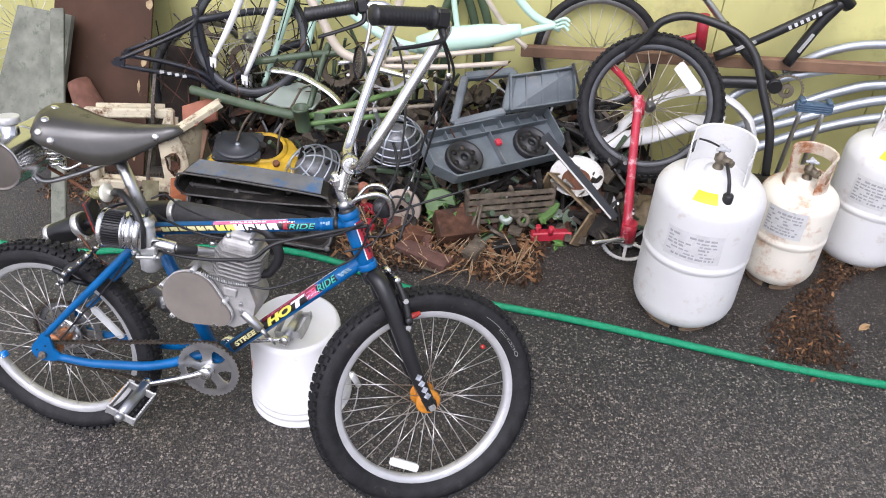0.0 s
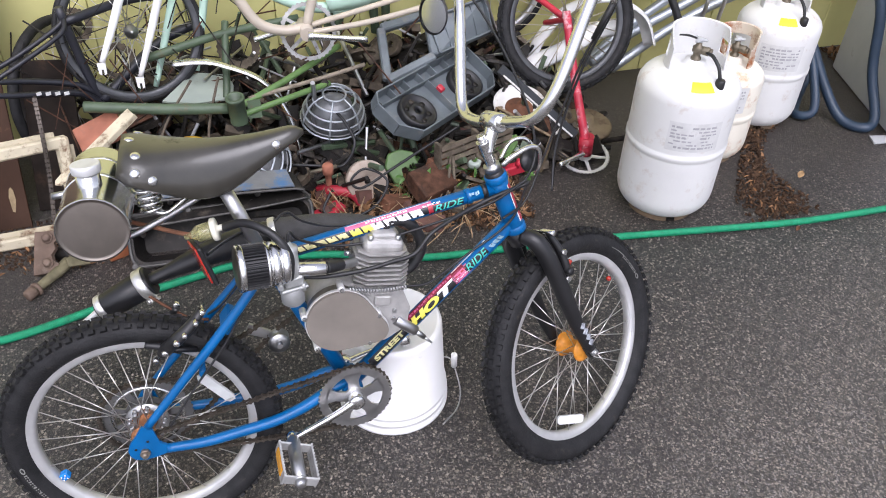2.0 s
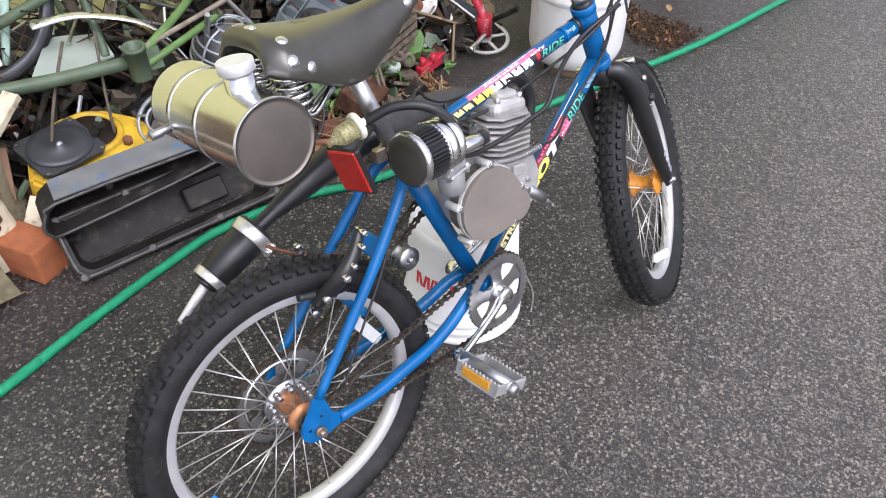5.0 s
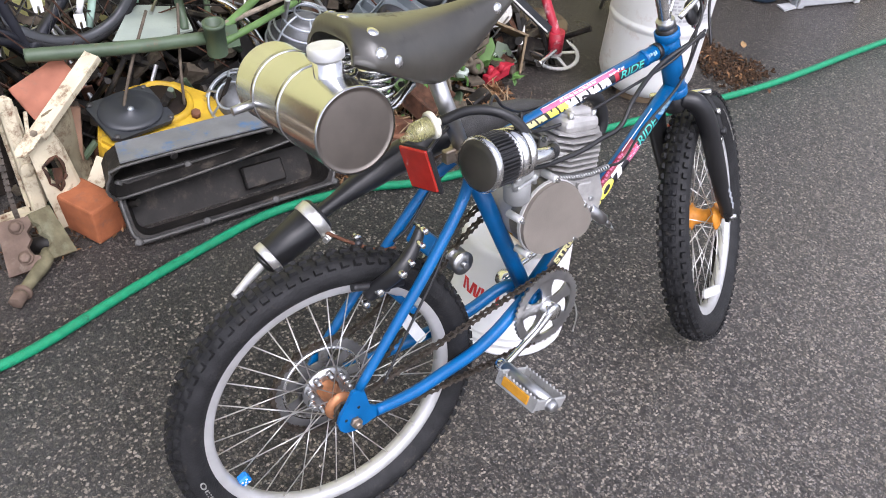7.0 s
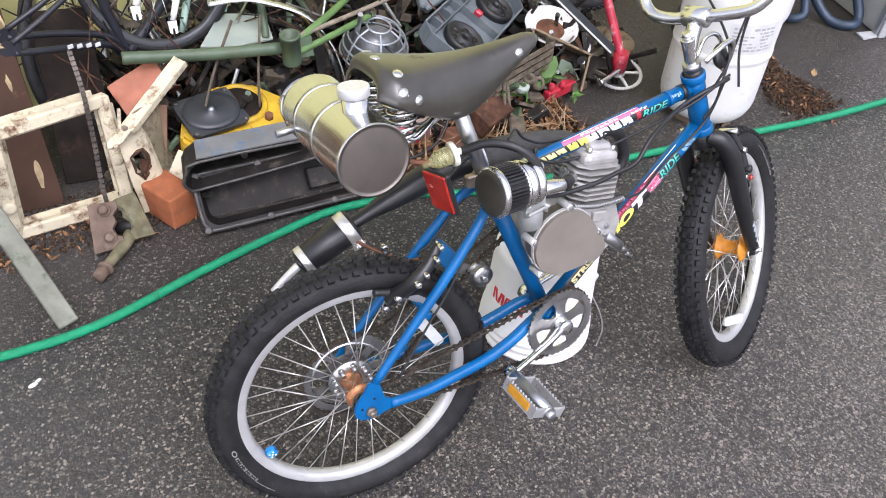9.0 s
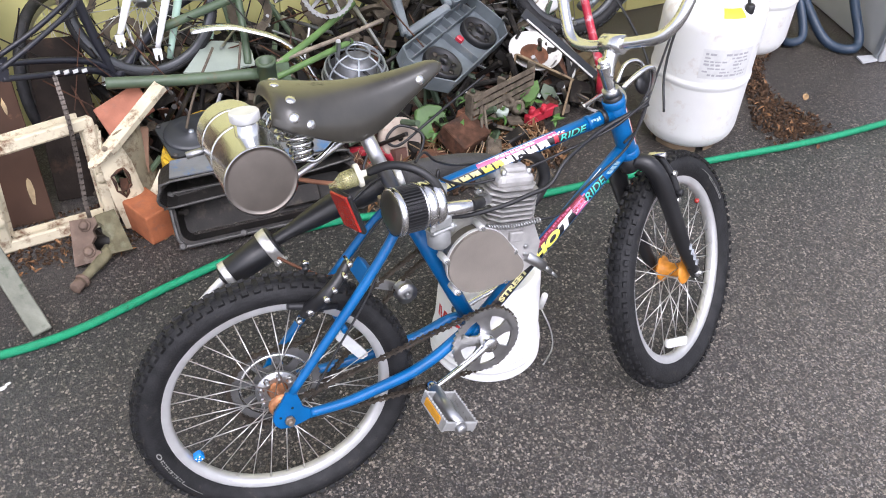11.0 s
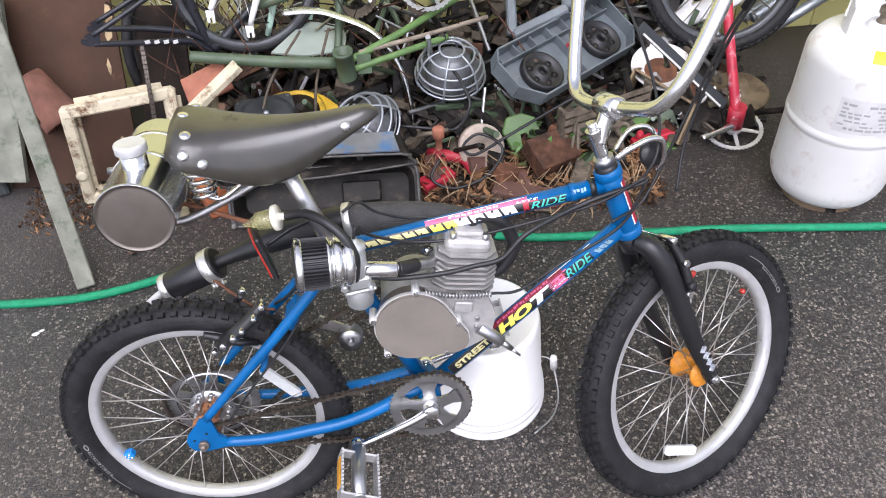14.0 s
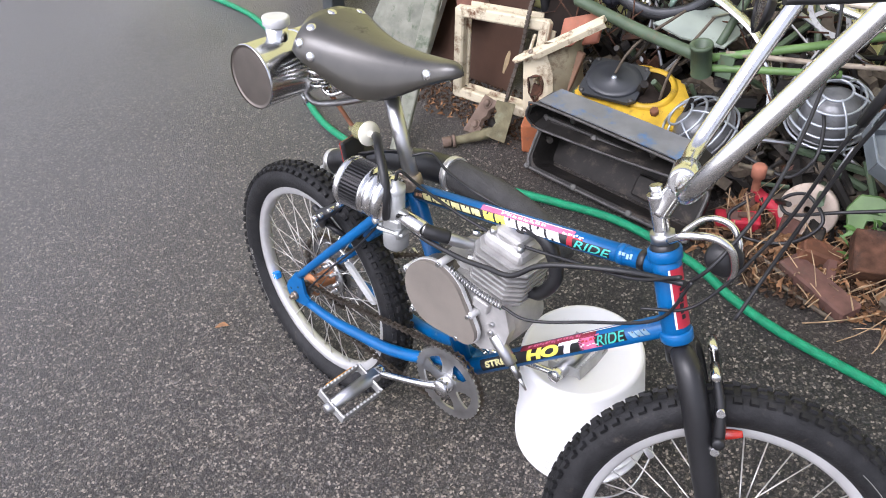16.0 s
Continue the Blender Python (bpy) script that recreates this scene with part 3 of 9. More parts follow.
reflector(rear_wheel, 28.6, 0.168, REFLECT_W, "clear white wheel reflector", (0.104, 0.020))
reflector(front_wheel, 252, 0.166, REFLECT_W, "clear white wheel reflector", (0.070, 0.020))
part("spoke_bead", lathe(B(), [(0, -0.006), (0.005, -0.004), (0.006, 0), (0.005, 0.004), (0, 0.006)], 12), REFLECT_R, front_wheel, "small red spoke bead", Matrix.Translation((0.135, 0.115, 0.008)))
part("spoke_dice", box(B(), (0.017, 0.017, 0.017), Matrix.Rotation(radians(25), 4, "Z"), 0.003), BLUE_D, rear_wheel, "blue dice clipped on the spokes", Matrix.Translation((-0.168, -0.077, 0.008)))
dots = B()
for dx, dy in ((-4, -4), (4, 4), (-4, 4), (4, -4), (0, 0)):
    lathe(dots, [(0.0017, 0), (0.0015, 0.0006), (0, 0.0006)], 8, Matrix.Rotation(radians(25), 4, "Z") @ Matrix.Translation((dx / 1000, dy / 1000, 0.0085)))
part("dice_dots", dots, WHITE_D, rear_wheel, "white dots of the dice", Matrix.Translation((-0.168, -0.077, 0.008)))
# worn marking bars on the tyre sides
for hub, ang in ((rear_wheel, 205), (front_wheel, 42)):
    marks = B()
    rnd = random.Random(ang)
    a = ang - 17.0
    lathe(marks, [(0.0062, 0), (0.0062, 0.0010), (0.0040, 0.0010), (0.0040, 0)], 14, Matrix.Rotation(radians(a), 4, "Z") @ Matrix.Translation((0.2265 * WS, 0, 0.0282)) @ Matrix.Diagonal((0.7, 1.3, 1, 1)))
    a += 3.2
    for k in range(13):
        w = rnd.uniform(0.7, 1.3)
        for dr in ((-0.0022, 0.0022) if k % 3 else (0.0,)):
            box(marks, (0.0026 * w, 0.0016 if k % 3 else 0.0060, 0.0010), Matrix.Rotation(radians(a), 4, "Z") @ Matrix.Translation((0.2265 * WS + dr, 0, 0.0284)) @ Matrix.Rotation(radians(90), 4, "Z"), 0)
        a += 1.15 * w + 0.2
    for k in range(6):
        box(marks, (0.0085, 0.0010, 0.0010), Matrix.Rotation(radians(a + k * 2), 4, "Z") @ Matrix.Translation((0.2295 * WS, 0, 0.0282)) @ Matrix.Rotation(radians(90), 4, "Z"), 0)
    part("tyre_marking", marks, PALE_MARK, hub, "faint worn marking on the tyre wall")

# frame
frame_part = part("frame", rod(B(), BB + Vector((0, -0.036, 0)), BB + Vector((0, 0.036, 0)), 0.022, seg=20, bevel=0.002), BLUE, bike, "blue painted steel frame")
ST = Vector((0.243, 0, 0.618))
bm = B()
tube(bm, [BB, ST], 0.0150, 14, smooth=False)
part("seat_tube", bm, BLUE, frame_part)
bm = B()
rod(bm, HB + (HB - HT) * 0.06, HT + (HT - HB) * 0.06, 0.0195, seg=20, bevel=0.002)
rod(bm, HB - (HT - HB) * 0.07, HB + (HT - HB) * 0.07, 0.0225, seg=20, bevel=0.002)
rod(bm, HT - (HT - HB) * 0.07, HT + (HT - HB) * 0.07, 0.0225, seg=20, bevel=0.002)
part("head_tube", bm, BLUE, frame_part)
TT0, TT1 = Vector((0.250, 0, 0.598)), HT + (HB - HT) * 0.18
bm = B()
tube(bm, [TT0, TT1], 0.0140, 14, smooth=False)
part("top_tube", bm, BLUE, frame_part)
DT1 = HB + (HT - HB) * 0.13
bm = B()
tube(bm, [BB + (DT1 - BB) * 0.02, DT1], 0.0160, 14, smooth=False)
part("down_tube", bm, BLUE, frame_part)
for s in (-1, 1):
    bm = B()
    tube(bm, [BB + Vector((-0.006, s * 0.020, 0.020)), (0.340, s * 0.029, 0.292), (0.290, s * 0.037, 0.272), (0.255, s * 0.042, 0.262), (0.215, s * 0.047, 0.255), (0.150, s * 0.053, 0.252), (0.085, s * 0.058, 0.250), (0.014, s * 0.06, 0.256)], [0.0105, 0.0112, 0.0115, 0.0115, 0.0112, 0.0108, 0.010, 0.009], 12)
    part("chain_stay", bm, BLUE, frame_part)
    bm = B()
    tube(bm, [(0.247, s * 0.017, 0.594), (0.215, s * 0.040, 0.557), (0.140, s * 0.052, 0.476), (0.065, s * 0.057, 0.397), (-0.010, s * 0.06, 0.316)], [0.0085, 0.009, 0.009, 0.0085, 0.0075], 12)
    part("seat_stay", bm, BLUE, frame_part)
    bm = B()
    drop = [(-0.052, 0.256), (-0.044, 0.246), (-0.028, 0.241), (-0.008, 0.243), (0.014, 0.248), (0.016, 0.266), (0.004, 0.276), (0.000, 0.296), (-0.004, 0.318), (-0.022, 0.318), (-0.034, 0.300), (-0.048, 0.284), (-0.054, 0.270)]
    plate(bm, drop, 0.006, Matrix.Translation((0, s * 0.060, 0)) @ Matrix.Rotation(radians(90), 4, "X"), 0.001)
    part("dropout", bm, BLUE, frame_part)
    for x, z in ((-0.040, 0.270), (-0.016, 0.284)):
        part("eyelet", rod(B(), (x, s * 0.0565, z), (x, s * 0.0636, z), 0.0026, seg=10), BLACK_D, frame_part)
    bm = B()
    rod(bm, REAR + Vector((0, s * 0.061, 0)), REAR + Vector((0, s * 0.071, 0)), 0.0095, seg=6)
    rod(bm, REAR + Vector((0, s * 0.06, 0)), REAR + Vector((0, s * 0.078, 0)), 0.0048, seg=10)
    part("axle_nut", bm, OLD_NUT, bike)
bm = B()
rod(bm, (0.105, -0.052, 0.405), (0.105, 0.052, 0.405), 0.006)
part("brake_bridge", bm, BLUE, frame_part)

# worn decals on the two long tubes: coloured bands and blocks
def decal(name, a, b, r, t0, t1, half, material, label="", roll=90.0, lift=0.0006, slant=0.0):
    """A curved patch on a tube from a to b, between two fractions of its length, round the camera-side of it."""
    m = axis(a, b)
    x, y = m.col[0].to_3d(), m.col[1].to_3d()
    out = Vector((0, -1, 0))
    base = math.atan2(y.dot(out), x.dot(out))
    length = (Vector(b) - Vector(a)).length
    bm = B()
    rows = []
    for i in range(9):
        ang = base + radians(roll) - radians(90) + radians(half) * (i / 4 - 1)
        rows.append([bm.verts.new(m @ Vector(((r + lift) * math.cos(ang), (r + lift) * math.sin(ang), (z + slant * (i / 4 - 1)) * length))) for z in (t0, t1)])
    for p, q in zip(rows, rows[1:]):
        bm.faces.new((p[0], q[0], q[1], p[1])).smooth = True
    part(name, bm, material, frame_part, label)


def lettering(words, a, b, r, t0, t1, half, material, label="", roll=90.0, lift=0.0011, heavy=0.03, shear=0.0):
    """Words wrapped round a tube from a to b, filling the fractions t0 to t1 of its length."""
    font = bpy.data.curves.new("words", "FONT")
    font.body, font.offset, font.shear = words, heavy, shear
    holder = bpy.data.objects.new("words", font)
    bm = B()
    bm.from_mesh(holder.to_mesh())
    holder.to_mesh_clear()
    bpy.data.objects.remove(holder)
    bpy.data.curves.remove(font)
    xs, ys = [v.co.x for v in bm.verts], [v.co.y for v in bm.verts]
    x0, x1, y0, y1 = min(xs), max(xs), min(ys), max(ys)
    for k in range(1, 8):
        bmesh.ops.bisect_plane(bm, geom=bm.verts[:] + bm.edges[:] + bm.faces[:], plane_co=(0, y0 + (y1 - y0) * k / 8, 0), plane_no=(0, 1, 0))
    m = axis(a, b)
    x, y = m.col[0].to_3d(), m.col[1].to_3d()
    base = math.atan2(y.dot(Vector((0, -1, 0))), x.dot(Vector((0, -1, 0)))) + radians(roll - 90)
    up = base + 0.02
    upward = 1 if (x * math.cos(up) + y * math.sin(up)).z > (x * math.cos(base) + y * math.sin(base)).z else -1
    length = (Vector(b) - Vector(a)).length
    for v in bm.verts:
        ang = base + upward * radians(half) * ((v.co.y - y0) / (y1 - y0) * 2 - 1)
        z = t0 + (t1 - t0) * (v.co.x - x0) / (x1 - x0)
        v.co = m @ Vector(((r + lift) * math.cos(ang), (r + lift) * math.sin(ang), z * length))
    part("decal_lettering", bm, material, frame_part, label)


def letters(a, b, r, t0, t1, count, half, material, roll=90.0, seed=1, lift=0.0011):
    """A row of plain upright bars, in the size and spacing of worn lettering."""
    rnd = random.Random(seed)
    step = (t1 - t0) / count
    for k in range(count):
        s0, w = t0 + step * k, step * 0.84
        tall = half * rnd.uniform(0.9, 1.0)
        cut = rnd.uniform(0.35, 0.55)
        if tall > 15:
            decal("decal_block", a, b, r, s0, s0 + w, tall, material, "", roll, lift, 0.006)
            decal("decal_notch", a, b, r, s0 + w * (cut - 0.08), s0 + w * (cut + 0.10), tall * 0.30, BLACK_D, "", roll + tall * (0.72 if k % 2 else -0.72), lift + 0.0004)
        else:
            decal("decal_block", a, b, r, s0, s0 + w * cut, tall, material, "", roll + rnd.uniform(-3, 3), lift)
            decal("decal_block", a, b, r, s0 + w * (cut + 0.12), s0 + w * rnd.uniform(0.86, 1.0), half * rnd.uniform(0.55, 1.0), material, "", roll + rnd.uniform(-6, 6), lift)


tt0, tt1 = TT0, TT1
decal("decal_band", tt0, tt1, 0.014, 0.03, 0.68, 30, BLACK_D, "black band of worn blocks", 76)
letters(tt0, tt1, 0.014, 0.040, 0.075, 2, 12, SCUFF_O, 76, 1)
letters(tt0, tt1, 0.014, 0.075, 0.345, 6, 20, CREAM_D, 76, 2)
letters(tt0, tt1, 0.014, 0.352, 0.452, 2, 27, YELLOW, 76, 31)
letters(tt0, tt1, 0.014, 0.440, 0.662, 4, 28, WHITE_D, 76, 4)
decal("decal_band", tt0, tt1, 0.014, 0.335, 0.70, 20, PINK, "pink band with white scratches", 29)
letters(tt0, tt1, 0.014, 0.42, 0.60, 8, 8, WHITE_D, 31, 3)
decal("decal_band", tt0, tt1, 0.014, 0.345, 0.69, 2.5, WHITE_D, "white pinstripe", 14, 0.0010)
decal("decal_band", tt0, tt1, 0.014, 0.68, 0.735, 34, RED, "red blocks", 80)
letters(tt0, tt1, 0.014, 0.685, 0.73, 2, 7, BLACK_D, 108, 9, 0.0014)
decal("decal_band", tt0, tt1, 0.014, 0.70, 0.83, 26, BLACK_D, "dark band", 82, 0.0008)
lettering("RIDE", tt0, tt1, 0.014, 0.705, 0.835, 23, TEAL, "teal hand-drawn lettering", 82, heavy=0.01, shear=0.3)
letters(tt0, tt1, 0.014, 0.66, 0.74, 4, 7, WHITE_D, 40, 21)
letters(tt0, tt1, 0.014, 0.86, 0.91, 2, 14, SCUFF, 60, 22)
d0, d1 = BB, DT1
decal("decal_band", d0, d1, 0.016, 0.13, 0.66, 36, BLACK_D, "black band with yellow blocks", 74)
lettering("STREET", d0, d1, 0.016, 0.16, 0.335, 20, CREAM_D, "small cream lettering", 74, heavy=0.05)
lettering("HO", d0, d1, 0.016, 0.380, 0.552, 31, YELLOW, "large yellow lettering", 74, heavy=0.06, shear=0.25)
lettering("T", d0, d1, 0.016, 0.552, 0.650, 31, WHITE_D, "large white letter", 74, heavy=0.06, shear=0.25)
decal("decal_band", d0, d1, 0.016, 0.36, 0.72, 20, RED_DK, "dark red band of blocks", 24)
letters(d0, d1, 0.016, 0.40, 0.66, 9, 8, PINK, 24, 12)
decal("decal_band", d0, d1, 0.016, 0.645, 0.735, 36, PINK, "pink band of blocks", 72)
letters(d0, d1, 0.016, 0.65, 0.73, 3, 3, WHITE_D, 84, 15)
letters(d0, d1, 0.016, 0.66, 0.73, 2, 6, RED, 62, 16, 0.0014)
decal("decal_band", d0, d1, 0.016, 0.715, 0.84, 28, BLACK_D, "dark band", 74, 0.0008)
lettering("RIDE", d0, d1, 0.016, 0.72, 0.84, 26, TEAL, "teal hand-drawn lettering", 74, heavy=0.01, shear=0.3)
decal("decal_band", d0, d1, 0.016, 0.66, 0.86, 3, WHITE_D, "white pinstripe", 14, 0.0010)
letters(d0, d1, 0.016, 0.86, 0.93, 3, 16, SCUFF, 80, 23)
decal("decal_band", HB, HT, 0.0195, 0.14, 0.86, 34, RED, "red head badge", 160)
decal("decal_band", HB, HT, 0.0195, 0.14, 0.86, 4, WHITE_D, "white edge of the badge", 126, 0.0009)
letters(HB, HT, 0.0195, 0.25, 0.8, 4, 9, BLACK_D, 158, 14)
for at in (0.86, 0.93):
    p = TT0 + (TT1 - TT0) * at
    bm = B()
    rod(bm, p - (TT1 - TT0).normalized() * 0.005, p + (TT1 - TT0).normalized() * 0.005, 0.0152, seg=16)
    part("cable_clip", bm, BLACK_PAINT if at > 0.9 else BLUE, bike)

# fork, stem and handlebar turn together
def sp(*pts):
    return [spin @ Vector(p) for p in pts]


def st(*pts):
    return [stem_turn @ Vector(p) for p in pts]


down = (HB - HT).normalized()
crown = HB + down * 0.028
fork = part("fork", rod(B(), spin @ (HB + down * 0.01), spin @ (HB + down * 0.045), 0.021, seg=18, bevel=0.003), BLACK_PAINT, bike, "black steel fork")
for s in (-1, 1):
    bm = B()
    tube(bm, sp(crown + Vector((0, s * 0.012, 0.004)), crown + Vector((0.012, s * 0.036, -0.010)), crown + Vector((0.032, s * 0.048, -0.055)), (0.819, s * 0.050, 0.395), (0.844, s * 0.050, 0.327), (0.876, s * 0.050, 0.257)), [0.016, 0.0185, 0.0190, 0.0180, 0.0155, 0.0130], 16)
    part("fork_blade", bm, BLACK_PAINT, fork)
    bm = B()
    plate(bm, [(0.012, 0.012), (0.016, -0.004), (0.006, -0.016), (-0.008, -0.012), (-0.022, 0.014), (-0.010, 0.026)], 0.007, spin @ Matrix.Translation((0.878, s * 0.05, 0.251)) @ Matrix.Rotation(radians(90), 4, "X"))
    part("fork_end", bm, BLACK_PAINT, fork)
    bm = B()
    rod(bm, spin @ (FRONT + Vector((0, s * 0.052, 0))), spin @ (FRONT + Vector((0, s * 0.061, 0))), 0.009, seg=6)
    rod(bm, spin @ (FRONT + Vector((0, s * 0.05, 0))), spin @ (FRONT + Vector((0, s * 0.067, 0))), 0.0047, seg=10)
    part("axle_nut", bm, STEEL, bike)
for k in range(4):
    a, b = Vector((0.836, -0.050, 0.342)), Vector((0.874, -0.050, 0.261))
    bm = B()
    c = a.lerp(b, 0.18 + 0.19 * k)
    box(bm, (0.012, 0.0012, 0.013), spin @ Matrix.Translation(c + Vector((0.002, -0.0150, 0))) @ Matrix.Rotation(radians(26 + 10 * (k % 2)), 4, "Y"), 0)
    part("fork_marking", bm, SCUFF_W, fork, "worn pale marking blocks")

up = -down
stem = part("stem", B(), CHROME, bike, "chromed handlebar stem")
bm = B()
rod(bm, stem_turn @ (HT + up * 0.004), stem_turn @ (HT + up * 0.016), 0.0205, 0.017, seg=18, bevel=0.002)
part("headset_cup", bm, BLACK_PAINT, bike, "dark headset cup and nuts")
bm = B()
rod(bm, stem_turn @ (HT + up * 0.016), stem_turn @ (HT + up * 0.030), 0.0165, seg=8)
part("headset_nut", bm, STEEL, bike)
CL = stem_turn.inverted() @ (bike.matrix_basis.inverted() @ Vector((0.699, 0.113, 0.788)))
bm = bmesh.new()
tube(bm, st(HT + up * 0.02, HT + up * 0.062, HT + up * 0.082), [0.011, 0.0115, 0.013], 14)
tube(bm, st(HT + up * 0.055, HT + up * 0.080 + Vector((0.016, 0, 0)), CL), [0.013, 0.0135, 0.0150], 12)
rod(bm, stem_turn @ (CL + Vector((0, -0.024, 0))), stem_turn @ (CL + Vector((0, 0.024, 0))), 0.0185, seg=18, bevel=0.003)
rod(bm, stem_turn @ (HT + up * 0.078), stem_turn @ (HT + up * 0.094), 0.0085, seg=6)
stem.data = mesh_of(bm, "stem", CHROME)
inv_bike = bike.matrix_basis.inverted()


def bl(*pts):
    """Yard places as places in the bicycle's own space."""
    return [inv_bike @ Vector(p) for p in pts]


bars = B()
tube(bars, bl((0.640, 0.478, 0.980), (0.690, 0.480, 0.985), (0.716, 0.455, 0.975), (0.712, 0.400, 0.940), (0.698, 0.335, 0.890), (0.674, 0.240, 0.795), (0.669, 0.198, 0.765), (0.680, 0.155, 0.768), (0.699, 0.113, 0.788), (0.720, 0.070, 0.808), (0.744, 0.030, 0.838), (0.775, 0.026, 0.895), (0.835, 0.077, 1.000), (0.874, 0.108, 1.068), (0.888, 0.106, 1.100), (0.878, 0.085, 1.120)), 0.0112, 14, steps=8)
handlebar = part("handlebar", bars, CHROME, bike, "tall chromed ape-hanger handlebar")
CL = bl((0.699, 0.113, 0.788))[0]
GRIPS = (((0.625, 0.478, 0.977), (0.511, 0.459, 0.954), 1), ((0.868, 0.070, 1.128), (0.785, -0.010, 1.155), -1))
for g0, g1, s in GRIPS:
    bm = B()
    a, b = bl(g0, g1)
    h = (b - a).length
    prof = [(0, 0), (0.021, 0), (0.021, 0.004)]
    for k in range(14):
        z = 0.008 + k * (h - 0.014) / 14
        prof += [(0.0155, z), (0.0168, z + 0.003), (0.0155, z + 0.006)]
    prof += [(0.0175, h - 0.004), (0.0175, h), (0, h + 0.002)]
    lathe(bm, prof, 16, axis(a, b))
    part("grip", bm, PLASTIC, handlebar, "black ribbed rubber grip")
    d = (b - a).normalized()
    c = a - d * 0.018
    lv = B()
    dn = Vector((0, 0, -1))
    sd = d.cross(dn).normalized()
    box(lv, (0.030, 0.034, 0.032), axis(c, c + d), 0.006)
    tube(lv, [c + dn * 0.010, c + dn * 0.034 + sd * 0.012, c + dn * 0.044 + d * 0.045 + sd * 0.016, c + dn * 0.052 + d * 0.105 + sd * 0.016], [0.008, 0.007, 0.0055, 0.005], 8, flat=0.7)
    part("brake_lever", lv, PLASTIC, handlebar, "black brake lever and clamp")

# saddle with springs
saddle = part("saddle", B(), LEATHER, bike, "dark brown riveted leather saddle")
bm = B()
rows = []
for i in range(25):
    f = i / 24
    x = 0.055 + 0.292 * f
    w = 0.082 * (1 - f) ** 0.55 * (0.35 + 0.65 * (1 - f)) + 0.0135
    if f < 0.16:
        w *= 0.62 + 0.38 * math.sqrt(max(0.0, 1 - (1 - f / 0.16) ** 2))
    if f > 0.88:
        w *= 0.12 + 0.88 * math.sqrt(max(0.0, 1 - ((f - 0.88) / 0.12) ** 2))
    top = 0.842 + 0.016 * (1 - f) ** 2 - 0.013 * math.sin(math.pi * f) + 0.006 * f
    u = f / 0.44 if f < 0.44 else (1 - f) / 0.56
    skirt = (0.034 if f < 0.44 else 0.010) + (0.034 if f < 0.44 else 0.058) * u * u * (3 - 2 * u)
    ring = []
    for j in range(17):
        a = (j / 16 - 0.5) * 2
        y = math.sin(a * 1.35) / math.sin(1.35) * w
        drop = (skirt * abs(a) ** 3.2 + 0.010 * a * a) * (1 if f < 0.88 else 0.2 + 0.8 * math.sqrt(max(0.0, 1 - ((f - 0.88) / 0.12) ** 2))) + (0.012 * ((f - 0.88) / 0.12) ** 3 if f > 0.88 else 0)
        ring.append(Vector((x - 0.010 * abs(a) ** 2 * (1 - f), y, top - drop)))
    rows.append(ring)
# rear hem folds down behind the seat
hem = [v + Vector((-0.004, 0, -0.020 * (1 - (2 * j / 16 - 1) ** 2))) for j, v in enumerate(rows[0])]
rows.insert(0, hem)
grid = [[bm.verts.new(v) for v in r] for r in rows]
low = [[bm.verts.new(v - Vector((0, 0.004 * math.copysign(1, v.y) * (abs(v.y) > 0.01), 0.004))) for v in r] for r in rows]
for i in range(25):
    for j in range(16):
        bm.faces.new((grid[i][j], grid[i][j + 1], grid[i + 1][j + 1], grid[i + 1][j])).smooth = True
        bm.faces.new((low[i][j], low[i + 1][j], low[i + 1][j + 1], low[i][j + 1])).smooth = True
for i in range(25):
    for j in (0, 16):
        bm.faces.new((grid[i][j], grid[i + 1][j], low[i + 1][j], low[i][j]))
for j in range(16):
    for i in (0, 25):
        bm.faces.new((grid[i][j], grid[i][j + 1], low[i][j + 1], low[i][j]))
saddle.data = mesh_of(bm, "saddle", LEATHER)
for i, j in ((3, 4), (3, 12), (3, 1.4), (5, 0.9), (3, 14.6), (5, 15.1), (21, 1.6), (21, 14.4), (2, 8)):
    j0 = int(j)
    p = rows[i][j0].lerp(rows[i][min(16, j0 + 1)], j - j0)
    t1 = rows[i + 1][j0] - rows[i - 1][j0]
    t2 = rows[i][min(16, j0 + 1)] - rows[i][max(0, j0 - 1)]
    nrm = t1.cross(t2).normalized()
    nrm = nrm if nrm.z > 0 or abs(nrm.y) > 0.3 and nrm.y * p.y > 0 else -nrm
    bm = B()
    lathe(bm, [(0.0082, -0.001), (0.0075, 0.0014), (0.004, 0.0026), (0, 0.003)], 16, axis(p, p + nrm))
    part("rivet", bm, CHROME, saddle)
for s in (-1, 1):
    bm = B()
    pts = []
    for k in range(61):
        a = 2 * math.pi * k / 60 * 5
        pts.append((0.082 + (0.015 + 0.008 * k / 60) * math.cos(a), s * 0.046 + (0.015 + 0.008 * k / 60) * math.sin(a), 0.742 + 0.062 * k / 60))
    tube(bm, pts, 0.0032, 6, steps=1, smooth=False)
    part("saddle_spring", bm, CHROME, saddle, "chromed coil spring")
    bm = B()
    tube(bm, [(0.080, s * 0.046, 0.748), (0.105, s * 0.045, 0.738), (0.150, s * 0.030, 0.762), (0.200, s * 0.022, 0.785), (0.270, s * 0.018, 0.800), (0.330, s * 0.010, 0.822)], 0.0036, 7)
    part("saddle_rail", bm, CHROME, saddle)
bm = B()
rod(bm, (0.196, -0.036, 0.775), (0.196, 0.036, 0.775), 0.014, seg=14, bevel=0.002)
box(bm, (0.034, 0.046, 0.022), Matrix.Translation((0.194, 0, 0.772)), 0.004)
part("saddle_clamp", bm, DARK_IRON, saddle)
bm = B()
